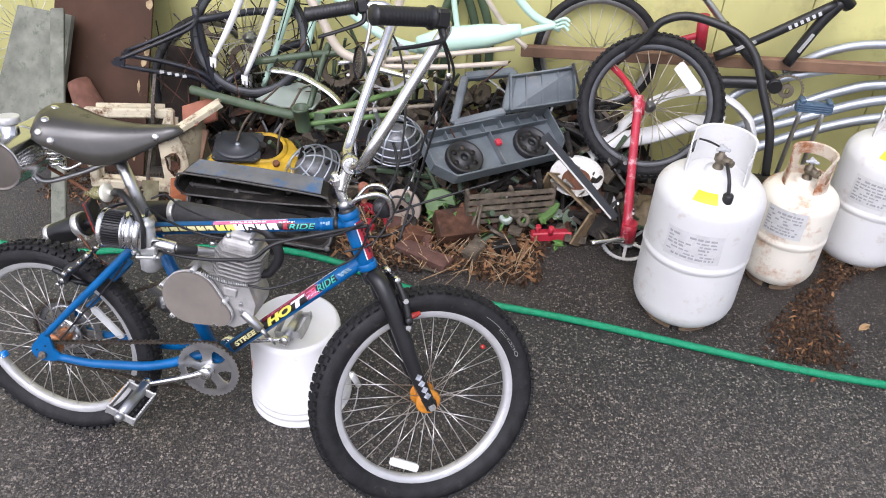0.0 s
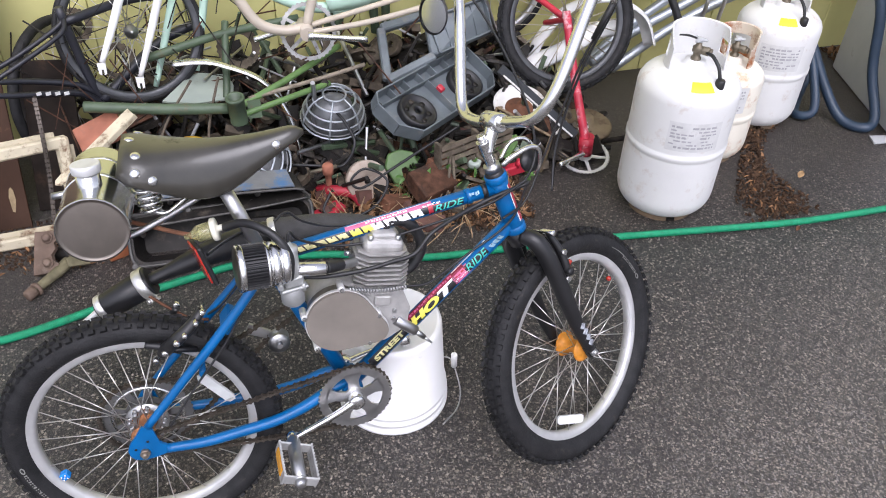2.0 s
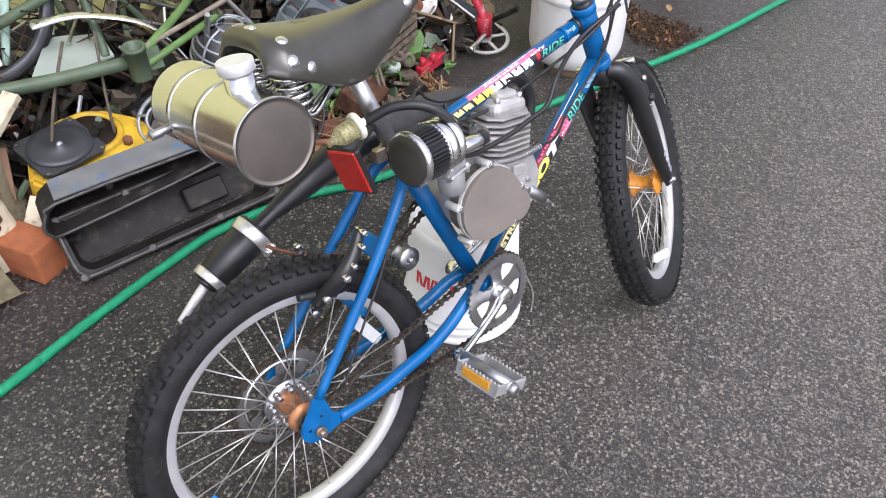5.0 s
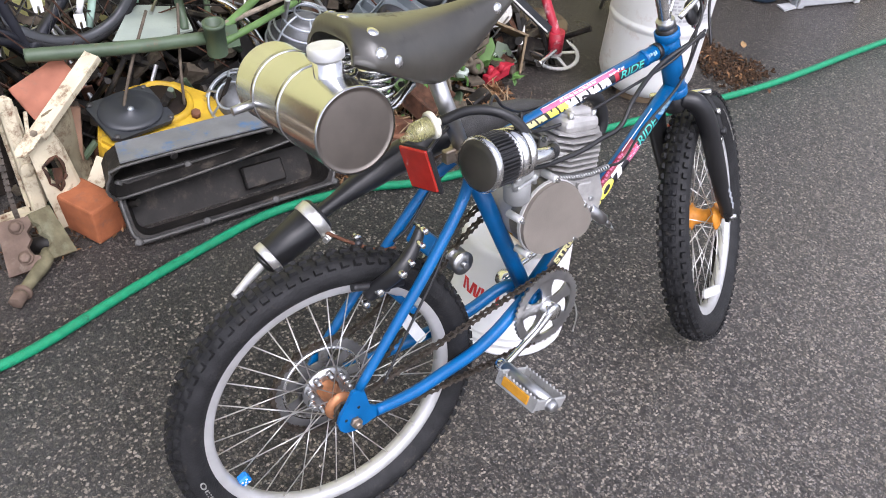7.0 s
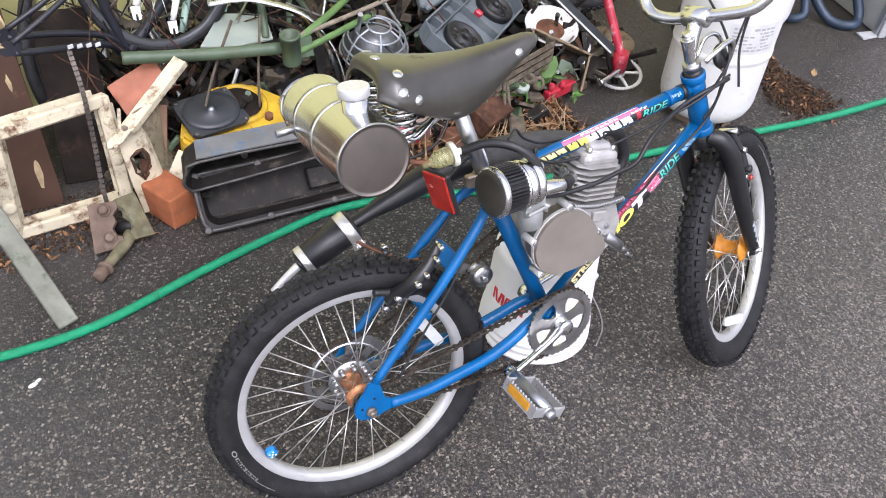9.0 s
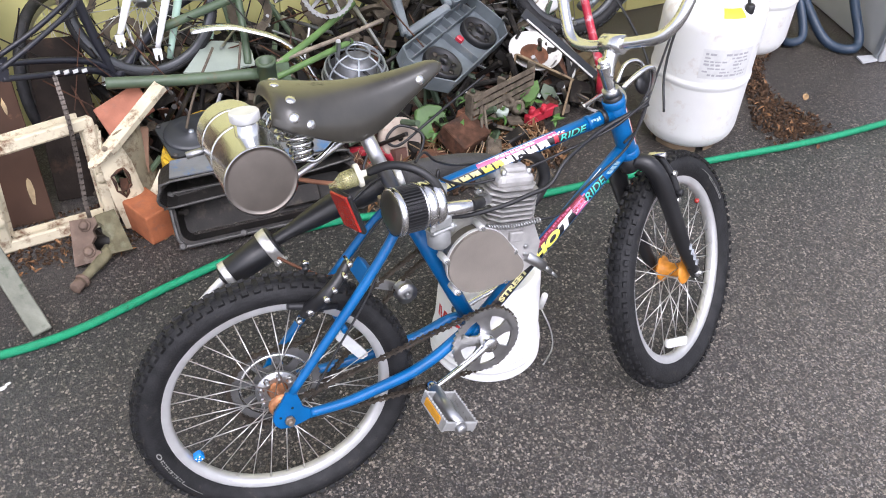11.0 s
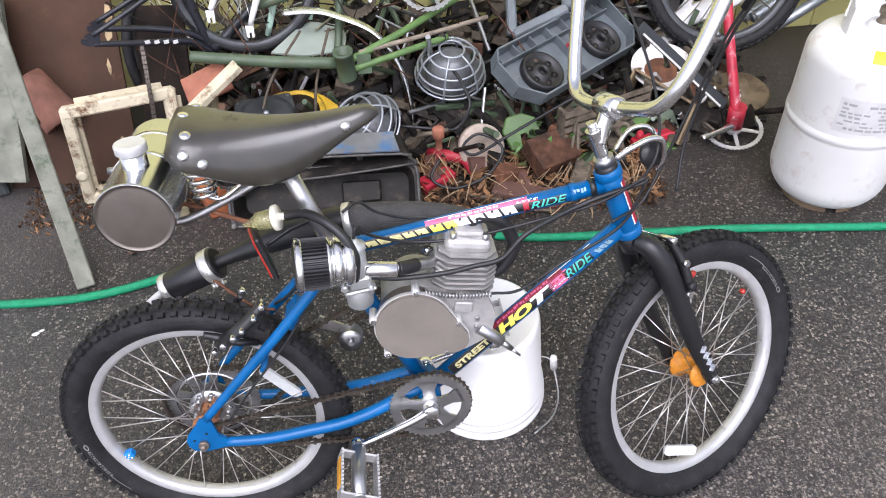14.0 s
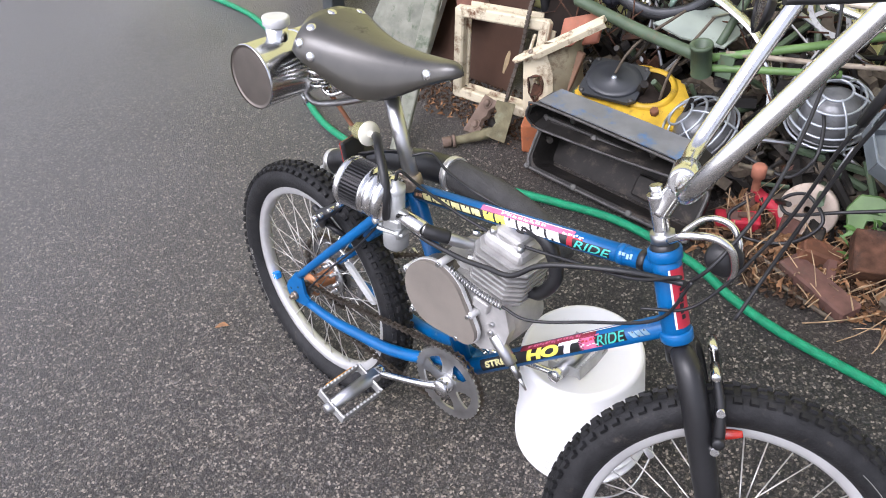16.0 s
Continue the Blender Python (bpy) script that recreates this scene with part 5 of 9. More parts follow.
def chain(name, path, label, pitch=0.0127, parent=None):
    """Plates and rollers laid along a closed loop of points."""
    loop = smooth_path(path, 10, True)
    dist = [0.0]
    for a, b in zip(loop, loop[1:] + loop[:1]):
        dist.append(dist[-1] + (b - a).length)
    count = int(dist[-1] / pitch)
    verts, faces = [], []

    def at(s):
        s %= dist[-1]
        for i in range(len(loop)):
            if dist[i + 1] >= s:
                return loop[i].lerp(loop[(i + 1) % len(loop)], (s - dist[i]) / max(1e-9, dist[i + 1] - dist[i]))
        return loop[0]
    for k in range(count):
        a, b = at(dist[-1] * k / count), at(dist[-1] * (k + 1) / count)
        d = (b - a).normalized()
        nrm = Vector((-d.z, 0, d.x))
        for y in ((-0.0042, 0.0042) if k % 2 else (-0.0028, 0.0028)):
            s = len(verts)
            for yy in (y - 0.0006, y + 0.0006):
                for u, w in ((-0.0048, 0), (0, 0.0052), (0.0042, 0.0024), (0.0085, 0.0024), (0.0127, 0.0052), (0.0175, 0), (0.0127, -0.0052), (0.0085, -0.0024), (0.0042, -0.0024), (0, -0.0052)):
                    verts.append(a + d * u + nrm * w + Vector((0, yy, 0)))
            faces += [tuple(range(s, s + 10)), tuple(range(s + 19, s + 9, -1))]
            faces += [(s + j, s + 10 + j, s + 10 + (j + 1) % 10, s + (j + 1) % 10) for j in range(10)]
        s = len(verts)
        for yy in (-0.0055, 0.0055):
            verts += [a + d * (0.0026 * math.cos(q)) + nrm * (0.0026 * math.sin(q)) + Vector((0, yy, 0)) for q in (2 * math.pi * j / 6 for j in range(6))]
        faces += [tuple(range(s, s + 6)), tuple(range(s + 11, s + 5, -1))] + [(s + j, s + (j + 1) % 6, s + 6 + (j + 1) % 6, s + 6 + j) for j in range(6)]
    me = bpy.data.meshes.new(name)
    me.from_pydata([tuple(v) for v in verts], [], faces)
    me.materials.append(CHAIN)
    part(name, me, None, parent or bike, label)


def wrap(c0, r0, c1, r1, y):
    """A loop round two sprockets of those centres and radii."""
    pts = []
    for k in range(9):
        a = radians(-80 + 160 * k / 8)
        pts.append((c1[0] + r1 * math.cos(a), y, c1[1] + r1 * math.sin(a)))
    for k in range(1, 4):
        pts.append((c1[0] + (c0[0] - c1[0]) * k / 4, y, c1[1] + r1 + (c0[1] + r0 - c1[1] - r1) * k / 4))
    for k in range(7):
        a = radians(90 + 180 * k / 6)
        pts.append((c0[0] + r0 * math.cos(a), y, c0[1] + r0 * math.sin(a)))
    for k in range(1, 4):
        pts.append((c0[0] + (c1[0] - c0[0]) * k / 4, y, c0[1] - r0 + (c1[1] - r1 - c0[1] + r0) * k / 4 - 0.006 * math.sin(math.pi * k / 4)))
    return pts


chain("drive_chain", wrap((REAR.x, REAR.z), 0.022, (BB.x, BB.z), 0.072, -0.046), "oily dark pedal chain")
bm = B()
ring_plate(bm, 0.012, 0.021, 0.003, m=Matrix.Translation(REAR + Vector((0, -0.046, 0))) @ Matrix.Rotation(radians(90), 4, "X"), teeth=18)
rod(bm, REAR + Vector((0, -0.05, 0)), REAR + Vector((0, -0.036, 0)), 0.016, seg=20)
part("freewheel", bm, SPROCKET, rear_wheel, "", (Matrix.Translation(REAR) @ Matrix.Rotation(radians(90), 4, "X")).inverted())
inv_rear = (Matrix.Translation(REAR) @ Matrix.Rotation(radians(90), 4, "X")).inverted()
bm = B()
sm = Matrix.Translation(REAR + Vector((0, 0.040, 0))) @ Matrix.Rotation(radians(90), 4, "X")
ring_plate(bm, 0.066, 0.088, 0.004, m=sm, teeth=44)
ring_plate(bm, 0.020, 0.045, 0.004, 36, sm)
for k in range(9):
    plate(bm, [(0.040, -0.008), (0.070, -0.008), (0.070, 0.008), (0.040, 0.008)], 0.004, sm @ Matrix.Rotation(2 * math.pi * k / 9, 4, "Z"))
part("engine_sprocket", bm, SPROCKET, rear_wheel, "large dull grey engine sprocket", inv_rear)
part("sprocket_ring", lathe(B(), [(0.066, -0.004), (0.071, -0.004), (0.071, -0.001), (0.066, -0.001)], 60, Matrix.Translation(REAR + Vector((0, 0.036, 0))) @ Matrix.Rotation(radians(90), 4, "X")), CHROME, rear_wheel, "bright sprocket ring", inv_rear)
bm = B()
lathe(bm, [(0.020, -0.003), (0.042, -0.003), (0.042, 0.003), (0.020, 0.003)], 30, Matrix.Translation(REAR + Vector((0, 0.022, 0))) @ Matrix.Rotation(radians(90), 4, "X"))
part("clamp_plate", bm, STEEL, rear_wheel, "bolted steel clamp plate", inv_rear)
for k in range(9):
    a = 2 * math.pi * k / 9
    p = REAR + Vector((0.033 * math.cos(a), 0.022, 0.033 * math.sin(a)))
    part("clamp_bolt", rod(B(), p + Vector((0, -0.022, 0)), p + Vector((0, 0.012, 0)), 0.0042, seg=8), STEEL, rear_wheel, "", inv_rear)
    part("clamp_nut", rod(B(), p + Vector((0, -0.010, 0)), p + Vector((0, -0.003, 0)), 0.0065, seg=6), CHROME, rear_wheel, "", inv_rear)
chain("engine_chain", [(0.394, 0.042, 0.492), (0.386, 0.042, 0.508), (0.366, 0.042, 0.510), (0.300, 0.042, 0.470), (0.18, 0.042, 0.408), (0.06, 0.042, 0.345), (0.0, 0.042, 0.343), (-0.06, 0.042, 0.340), (-0.105, 0.042, 0.300), (-0.112, 0.042, 0.255), (-0.095, 0.042, 0.208), (-0.055, 0.042, 0.178), (-0.01, 0.042, 0.174), (0.06, 0.042, 0.222), (0.16, 0.042, 0.318), (0.24, 0.042, 0.400), (0.300, 0.042, 0.440), (0.360, 0.042, 0.466), (0.386, 0.042, 0.474)], "dark greasy engine chain")
TN = Vector((0.253, 0.030, 0.392))
bm = B()
lathe(bm, [(0.006, -0.012), (0.0215, -0.012), (0.0215, -0.008), (0.0165, -0.006), (0.0165, 0.006), (0.0215, 0.008), (0.0215, 0.012), (0.006, 0.012)], 26, Matrix.Translation(TN) @ Matrix.Rotation(radians(90), 4, "X"))
tens = part("chain_tensioner", bm, STEEL, bike, "steel chain tensioner roller")
bm = B()
rod(bm, TN + Vector((0, -0.022, 0)), TN + Vector((0, 0.02, 0)), 0.006, seg=6)
part("tensioner_bolt", bm, STEEL, tens)
bm = B()
plate(bm, [(-0.012, -0.008), (0.060, -0.012), (0.060, 0.012), (-0.012, 0.008)], 0.005, Matrix.Translation(TN + Vector((-0.005, 0.018, 0.0))) @ Matrix.Rotation(radians(90), 4, "X") @ Matrix.Rotation(radians(150), 4, "Z"))
part("tensioner_bracket", bm, STEEL, tens)

# rear linear-pull brake: long arms behind the seat stays, black pads at the rim
rear_brake = part("rear_brake", B(), CHROME, bike, "black linear-pull brake with bright bolts")
arm = bl((0.040, 0.006, 0.452), (0.050, 0.000, 0.468), (0.076, -0.018, 0.506), (0.105, -0.010, 0.528), (0.128, 0.004, 0.548))
heads = []
for s in (1, -1):
    q = [Vector((p.x, p.y if s > 0 else 0.046, p.z)) for p in arm]
    out = Vector((0, -0.011 * s, 0))
    bm = B()
    tube(bm, q if s > 0 else q[:3], [0.010, 0.0125, 0.0125, 0.0105, 0.008] if s > 0 else [0.009, 0.0105, 0.008], 10, flat=0.75)
    part("brake_arm", bm, BLACK_PAINT, rear_brake)
    part("pivot_stud", rod(B(), q[1], q[1] + Vector((0.052, 0.012 * s, -0.018)), 0.006, seg=10), BLACK_PAINT, rear_brake)
    bm = B()
    tube(bm, [q[1] - out * 0.9 + Vector((-0.034, 0, 0.012)), q[1] - out * 0.8, q[1] - out * 0.9 + Vector((0.026, 0, -0.016))], [0.006, 0.0075, 0.006], 10)
    part("brake_pad", bm, PLASTIC, rear_brake)
    for c, r, h in ((q[1], 0.0068, 1.5), (q[2], 0.0062, 1.6), (q[0] + Vector((-0.010, 0, -0.004)), 0.0058, 1.4), (q[4], 0.0055, 1.5), (q[2].lerp(q[3], 0.55), 0.005, 1.8), (q[3].lerp(q[4], 0.4), 0.0048, 2.0))[:6 if s > 0 else 2]:
        bm = B()
        rod(bm, c + out * 0.2, c + out * h * 0.95, r * 1.1, r * 0.9, seg=8, bevel=0.001)
        part("brake_bolt", bm, CHROME, rear_brake)
    heads.append(q[4] + out)
bridge = B()
tube(bridge, [heads[0], heads[0].lerp(heads[1], 0.12) + Vector((0, 0, 0.002)), heads[0].lerp(heads[1], 0.24)], 0.0030, 8, smooth=False)
rear_brake.data = mesh_of(bridge, "rear_brake", CHROME)
bm = B()
box(bm, (0.032, 0.064, 0.018), Matrix.Translation((0.166, 0, 0.482)) @ Matrix.Rotation(radians(-50), 4, "Y"), 0.004, 2)
part("stay_bridge", bm, BLUE, frame_part, "blue bridge between the seat stays")
# front linear-pull brake: long arms in front of the fork, red pads at the rim
vb = part("front_brake", B(), CHROME, bike, "black linear-pull brake with red pads")
near = [spin.inverted() @ p for p in bl((0.836, 0.014, 0.455), (0.838, 0.016, 0.473), (0.826, 0.034, 0.512), (0.803, 0.055, 0.550), (0.864, 0.034, 0.476), (0.810, 0.000, 0.470))]
noodle = B()
tops = []
for s in (1, -1):
    q = [spin @ Vector((p.x, p.y * s, p.z)) for p in near]
    off = (spin.to_3x3() @ Vector((0, -0.012 * s, 0)))
    bm = B()
    tube(bm, [p + off for p in q[:4]], [0.0088, 0.0105, 0.0095, 0.0075], 10, flat=0.75)
    part("brake_arm", bm, BLACK_PAINT, vb)
    bm = B()
    tube(bm, [q[5], q[1].lerp(q[5], 0.4), q[1].lerp(q[4], 0.5), q[4]], [0.0065, 0.0072, 0.0072, 0.005], 10)
    part("brake_pad", bm, REFLECT_R, vb, "red brake pad")
    bm = B()
    rod(bm, q[1] + off * 0.6, q[1] + off * 2.3, 0.0085, seg=12, bevel=0.002)
    part("pad_bolt", bm, BLACK_PAINT, vb)
    bm = B()
    rod(bm, q[3] - off * 0.6, q[3] + off * 2.4, 0.0065, seg=10, bevel=0.001)
    part("brake_bolt", bm, CHROME, vb)
    part("brake_bolt", rod(B(), q[2] + off * 1.2, q[2] + off * 2.2, 0.0062, seg=6), CHROME, vb)
    part("brake_bolt", rod(B(), q[0] + off * 1.2, q[0] + off * 2.1, 0.0062, seg=8), CHROME, vb)
    tops.append(q[3] + off)
tube(noodle, [tops[0] - (tops[1] - tops[0]) * 0.10, tops[0], tops[1]], 0.0022, 8, smooth=False)
vb.data = mesh_of(noodle, "front_brake", CHROME)

# cables
for pts, r in (
    ([(0.880, 0.085, 1.100), (0.898, 0.098, 1.010), (0.862, 0.110, 0.900), (0.835, 0.110, 0.800), (0.812, 0.100, 0.735), (0.785, 0.082, 0.675), (0.752, 0.056, 0.632), (0.700, 0.030, 0.622)], 0.0024),
    ([(0.880, 0.090, 1.100), (0.906, 0.106, 1.005), (0.872, 0.118, 0.890), (0.846, 0.116, 0.790), (0.826, 0.100, 0.710), (0.812, 0.062, 0.645)], 0.0026),
    ([(0.640, 0.470, 0.955), (0.720, 0.440, 0.930), (0.770, 0.330, 0.860), (0.790, 0.180, 0.780), (0.775, 0.080, 0.720), (0.740, 0.060, 0.660)], 0.0026),
):
    bm = B()
    tube(bm, bl(*pts), r, 7, steps=10)
    part("cable", bm, PLASTIC, bike)
bm = B()
a, b = bl((0.896, 0.099, 1.003), (0.874, 0.107, 0.935))
rod(bm, a, b, 0.0055, seg=10)
part("cable_adjuster", bm, PLASTIC, bike)
bm = B()
a, b = bl((0.898, 0.098, 1.018), (0.896, 0.099, 1.003))
rod(bm, a, b, 0.0058, seg=8)
part("cable_adjuster", bm, CHROME, bike)
for pts, r in (
    ([(0.745, -0.045, 0.700), (0.68, -0.030, 0.655), (0.58, -0.022, 0.628), (0.47, -0.024, 0.612), (0.38, -0.022, 0.612), (0.315, -0.050, 0.650), (0.296, -0.078, 0.684), (0.290, -0.083, 0.668)], 0.0027),
    ([(0.750, -0.040, 0.690), (0.66, -0.026, 0.655), (0.560, -0.060, 0.632), (0.515, -0.074, 0.598), (0.469, -0.076, 0.590), (0.42, -0.078, 0.584), (0.349, -0.078, 0.584), (0.308, -0.078, 0.592)], 0.0042),
    ([(0.755, -0.030, 0.690), (0.72, -0.026, 0.606), (0.62, -0.034, 0.548), (0.545, -0.062, 0.524), (0.498, -0.069, 0.528)], 0.0025),
    ([(0.70, 0.02, 0.655), (0.56, 0.018, 0.630), (0.40, 0.02, 0.630), (0.33, 0.0, 0.660), (0.30, -0.012, 0.690), (0.275, -0.03, 0.685)], 0.0025),
    ([(0.40, 0.02, 0.618), (0.30, 0.022, 0.606), (0.22, 0.030, 0.560), (0.16, 0.03, 0.500), (0.13, 0.035, 0.478)], 0.0025),
    ([(0.205, -0.036, 0.530), (0.150, -0.050, 0.455), (0.085, -0.060, 0.380), (0.03, -0.068, 0.312)], 0.0022),
):
    bm = B()
    tube(bm, pts, r, 7, steps=8)
    part("cable", bm, PLASTIC, bike)

# bright looped bracket with a dark pad on the headset
lamp = part("lamp_bracket", tube(B(), bl((0.708, 0.072, 0.716), (0.728, 0.070, 0.736), (0.760, 0.078, 0.744), (0.782, 0.084, 0.732), (0.790, 0.088, 0.700), (0.786, 0.090, 0.672)), 0.0052, 10), CHROME, bike, "bright looped bracket with a dark pad")
tube_b = B()
tube(tube_b, bl((0.712, 0.098, 0.712), (0.735, 0.112, 0.738), (0.764, 0.116, 0.740), (0.782, 0.110, 0.722), (0.786, 0.104, 0.690)), 0.0042, 10)
part("bracket_loop", tube_b, CHROME, lamp)
pad = B()
pa, pb = bl((0.772, 0.096, 0.702), (0.800, 0.030, 0.742))
lathe(pad, [(0, -0.006), (0.020, -0.005), (0.024, 0.0), (0.022, 0.006), (0, 0.008)], 24, axis(pa, pb))
part("dark_pad", pad, BLACK_PAINT, lamp)


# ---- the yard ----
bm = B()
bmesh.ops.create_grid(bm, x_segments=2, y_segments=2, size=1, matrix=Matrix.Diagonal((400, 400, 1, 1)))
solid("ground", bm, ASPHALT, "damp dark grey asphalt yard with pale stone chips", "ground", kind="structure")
bm = B()
box(bm, (9.2, 0.12, 2.6), Matrix.Translation((0.8, 1.70, 1.3)), 0)
wall = solid("wall_north", bm, WALL, "yellow-green painted boarded wall", "wall", kind="structure")
bm = B()
box(bm, (0.297, 0.016, 2.6), None, 0.002)
board_mesh = mesh_of(bm, "wall_board", WALL)
for k in range(30):
    part("wall_board", board_mesh, None, wall, "", Matrix.Translation((-3.6 + 0.3 * k, 1.632, 1.3)))

# green garden hose, one long line along the ground
hose_line = [(-3.2, 1.12), (-2.6, 1.05), (-2.301, 1.024), (-2.047, 0.992), (-1.848, 0.995), (-1.600, 0.975), (-1.350, 0.893), (-1.165, 0.800), (-0.980, 0.705), (-0.800, 0.628), (-0.62, 0.598), (-0.41, 0.603), (-0.148, 0.675), (0.06, 0.725), (0.24, 0.755), (0.456, 0.728), (0.604, 0.672), (0.746, 0.640), (0.953, 0.622), (1.23, 0.600), (1.569, 0.556), (1.888, 0.515), (2.14, 0.500), (2.5, 0.492), (3.107, 0.465), (4.0, 0.42), (5.2, 0.5)]
bm = B()
tube(bm, [(x, y, 0.0112) for x, y in hose_line], 0.0112, 14, steps=10)
solid("garden_hose", bm, HOSE, "green ribbed garden hose lying on the asphalt", "hose")


# ---- gas cylinders ----
def gas_cylinder(at, r, h, paint, label, turn, collar_paint, ring_paint, sticker=True, valve_cap=True, open_half=112.0, pierced=False):
    """A squat pressure bottle: foot ring, domed body with a seam, notched collar, valve."""
    g = thing("gas_cylinder", label, "gas cylinder", pose(at[0], at[1], 0, 0, 0, turn), "gas cylinders by the wall")
    z0 = 0.020
    prof = [(0, z0 + 0.008), (r * 0.45, z0 + 0.010), (r * 0.75, z0 + 0.022)]
    low, high = z0 + r * 0.46, h - r * 0.46
    for k in range(1, 8):
        a = radians(90 * k / 7)
        prof.append((r * (0.72 + 0.28 * math.sin(a)), low - (r * 0.44) * math.cos(a) ** 1.1 if k < 7 else low))
    mid = (low + high) / 2
    prof += [(r, mid - 0.06), (r, mid - 0.018), (r, mid - 0.012), (r + 0.0028, mid - 0.008), (r + 0.0028, mid + 0.006), (r, mid + 0.010), (r, mid + 0.016), (r, mid + 0.06), (r, high)]
    for k in range(1, 9):
        a = radians(90 * k / 8)
        prof.append((r * (0.30 + 0.70 * math.cos(a)) if k < 8 else r * 0.28, high + (r * 0.46) * math.sin(a)))
    prof += [(0.03, h + 0.004), (0.03, h + 0.016), (0, h + 0.016)]
    body = part("body", lathe(B(), prof, 56), paint, g)
    bm = B()
    n = 48
    for k in range(n):
        if k % 12 in (0, 1):
            continue
        a0, a1 = 2 * math.pi * k / n, 2 * math.pi * (k + 1) / n
        v = [bm.verts.new((r * f * math.cos(a), r * f * math.sin(a), z)) for f in (0.72, 0.70) for a, z in ((a0, 0), (a1, 0), (a1, 0.05), (a0, 0.05))]
        for q in ((0, 1, 2, 3), (7, 6, 5, 4), (0, 3, 7, 4), (1, 5, 6, 2), (3, 2, 6, 7), (0, 4, 5, 1)):
            bm.faces.new([v[i] for i in q])
    bmesh.ops.remove_doubles(bm, verts=bm.verts, dist=0.0002)
    part("foot_ring", bm, ring_paint, g, "rust-stained foot ring")
    # collar: a solid curved back with two hand holes, open at the front
    rc, zc, hc = r * 0.58, h - 0.030, 0.135
    bm = B()
    n = 60
    for k in range(n):
        a0, a1 = radians(-open_half + 2 * open_half * k / n), radians(-open_half + 2 * open_half * (k + 1) / n)
        f = abs((k + 0.5) / n - 0.5) * 2
        top = zc + hc * (1 - 0.35 * max(0, f - 0.75) / 0.25 * f)
        window = 0.58 < f < 0.82 or (pierced and f < 0.34)
        for lo, hi in (((zc, zc + hc * 0.40), (zc + hc * 0.74, top)) if window else ((zc, top),)):
            v = []
            for rr in (rc, rc - 0.004):
                for a, z in ((a0, lo), (a1, lo), (a1, hi), (a0, hi)):
                    lean = 1 - 0.06 * (z - zc) / hc
                    v.append(bm.verts.new((rr * lean * math.cos(a), rr * lean * math.sin(a), z)))
            for q in ((0, 1, 2, 3), (7, 6, 5, 4), (0, 3, 7, 4), (1, 5, 6, 2), (3, 2, 6, 7), (0, 4, 5, 1)):
                bm.faces.new([v[i] for i in q])
    bmesh.ops.remove_doubles(bm, verts=bm.verts, dist=0.0004)
    collar = part("collar", bm, collar_paint, g, "curved guard collar with hand holes")
    lip = B()
    rim = [(rc * 0.937 * math.cos(radians(-open_half * 0.72 + 1.44 * open_half * k / 24)), rc * 0.937 * math.sin(radians(-open_half * 0.72 + 1.44 * open_half * k / 24)), zc + hc) for k in range(25)]
    tube(lip, rim, 0.0042, 8, steps=2)
    part("collar_lip", lip, collar_paint, collar)
    swing = Matrix.Rotation(radians(62), 4, "Z")
    valve = part("valve", lathe(B(), [(0.015, 0), (0.015, 0.014), (0.011, 0.016), (0.011, 0.030), (0.016, 0.032), (0.016, 0.046), (0.009, 0.050), (0.007, 0.066), (0, 0.066)], 16, Matrix.Translation((0, 0, h + 0.008))), BRASS, g, "tarnished brass valve")
    bm = B()
    rod(bm, (0, 0, h + 0.046), (-0.034, 0.0, h + 0.046), 0.011, 0.013, seg=14, bevel=0.002)
    rod(bm, (-0.034, 0, h + 0.046), (-0.042, 0.0, h + 0.046), 0.010, 0.010, seg=14, bevel=0.001)
    bm.transform(swing)
    part("outlet", bm, BRASS, valve)
    bm = B()
    lathe(bm, [(0, 0), (0.009, 0.000), (0.011, 0.003), (0.011, 0.010), (0.006, 0.013), (0, 0.013)], 18, Matrix.Translation((0, 0, h + 0.070)))
    for k in range(3):
        box(bm, (0.020, 0.012, 0.008), Matrix.Translation((0, 0, h + 0.076)) @ Matrix.Rotation(radians(120 * k + 20), 4, "Z") @ Matrix.Translation((0.012, 0, 0)), 0.003)
    part("hand_wheel", bm, GREY_BOX, valve, "small grey three-armed hand wheel")
    if valve_cap:
        bm = B()
        tube(bm, [(-0.030, 0.010, h + 0.046), (-0.052, 0.034, h + 0.050), (-0.078, 0.052, h + 0.030), (-0.092, 0.060, h - 0.004)], 0.0052, 8)
        bm.transform(swing)
        part("cap_strap", bm, PLASTIC, valve)
        part("dust_cap", lathe(B(), [(0, 0), (0.013, 0), (0.014, 0.004), (0.014, 0.024), (0.011, 0.028), (0, 0.028)], 18, swing @ Matrix.Translation((-0.094, 0.062, h - 0.026))), PLASTIC, valve, "black rubber dust cap")
        bm = B()
        tube(bm, [(0.0, 0.012, h + 0.080), (-0.010, 0.040, h + 0.092), (-0.012, 0.066, h + 0.094)], [0.004, 0.005, 0.004], 8, flat=0.6)
        part("valve_lever", bm, PLASTIC, valve, "flat black lever")

    def patch(name, a0, a1, zl, zh, material, lab, lift=0.0015):
        bm = B()
        rows = []
        for k in range(13):
            a = radians(a0 + (a1 - a0) * k / 12)
            rows.append([bm.verts.new(((r + lift) * math.cos(a), (r + lift) * math.sin(a), z)) for z in (zl, zh)])
        for p, q in zip(rows, rows[1:]):
            bm.faces.new((p[0], q[0], q[1], p[1])).smooth = True
        part(name, bm, material, body, lab)
    zl = mid + 0.035
    patch("paper_label", 152, 212, zl - 0.004, zl + 0.092, LABEL, "worn grey printed label")
    rnd = random.Random(int(at[0] * 100))
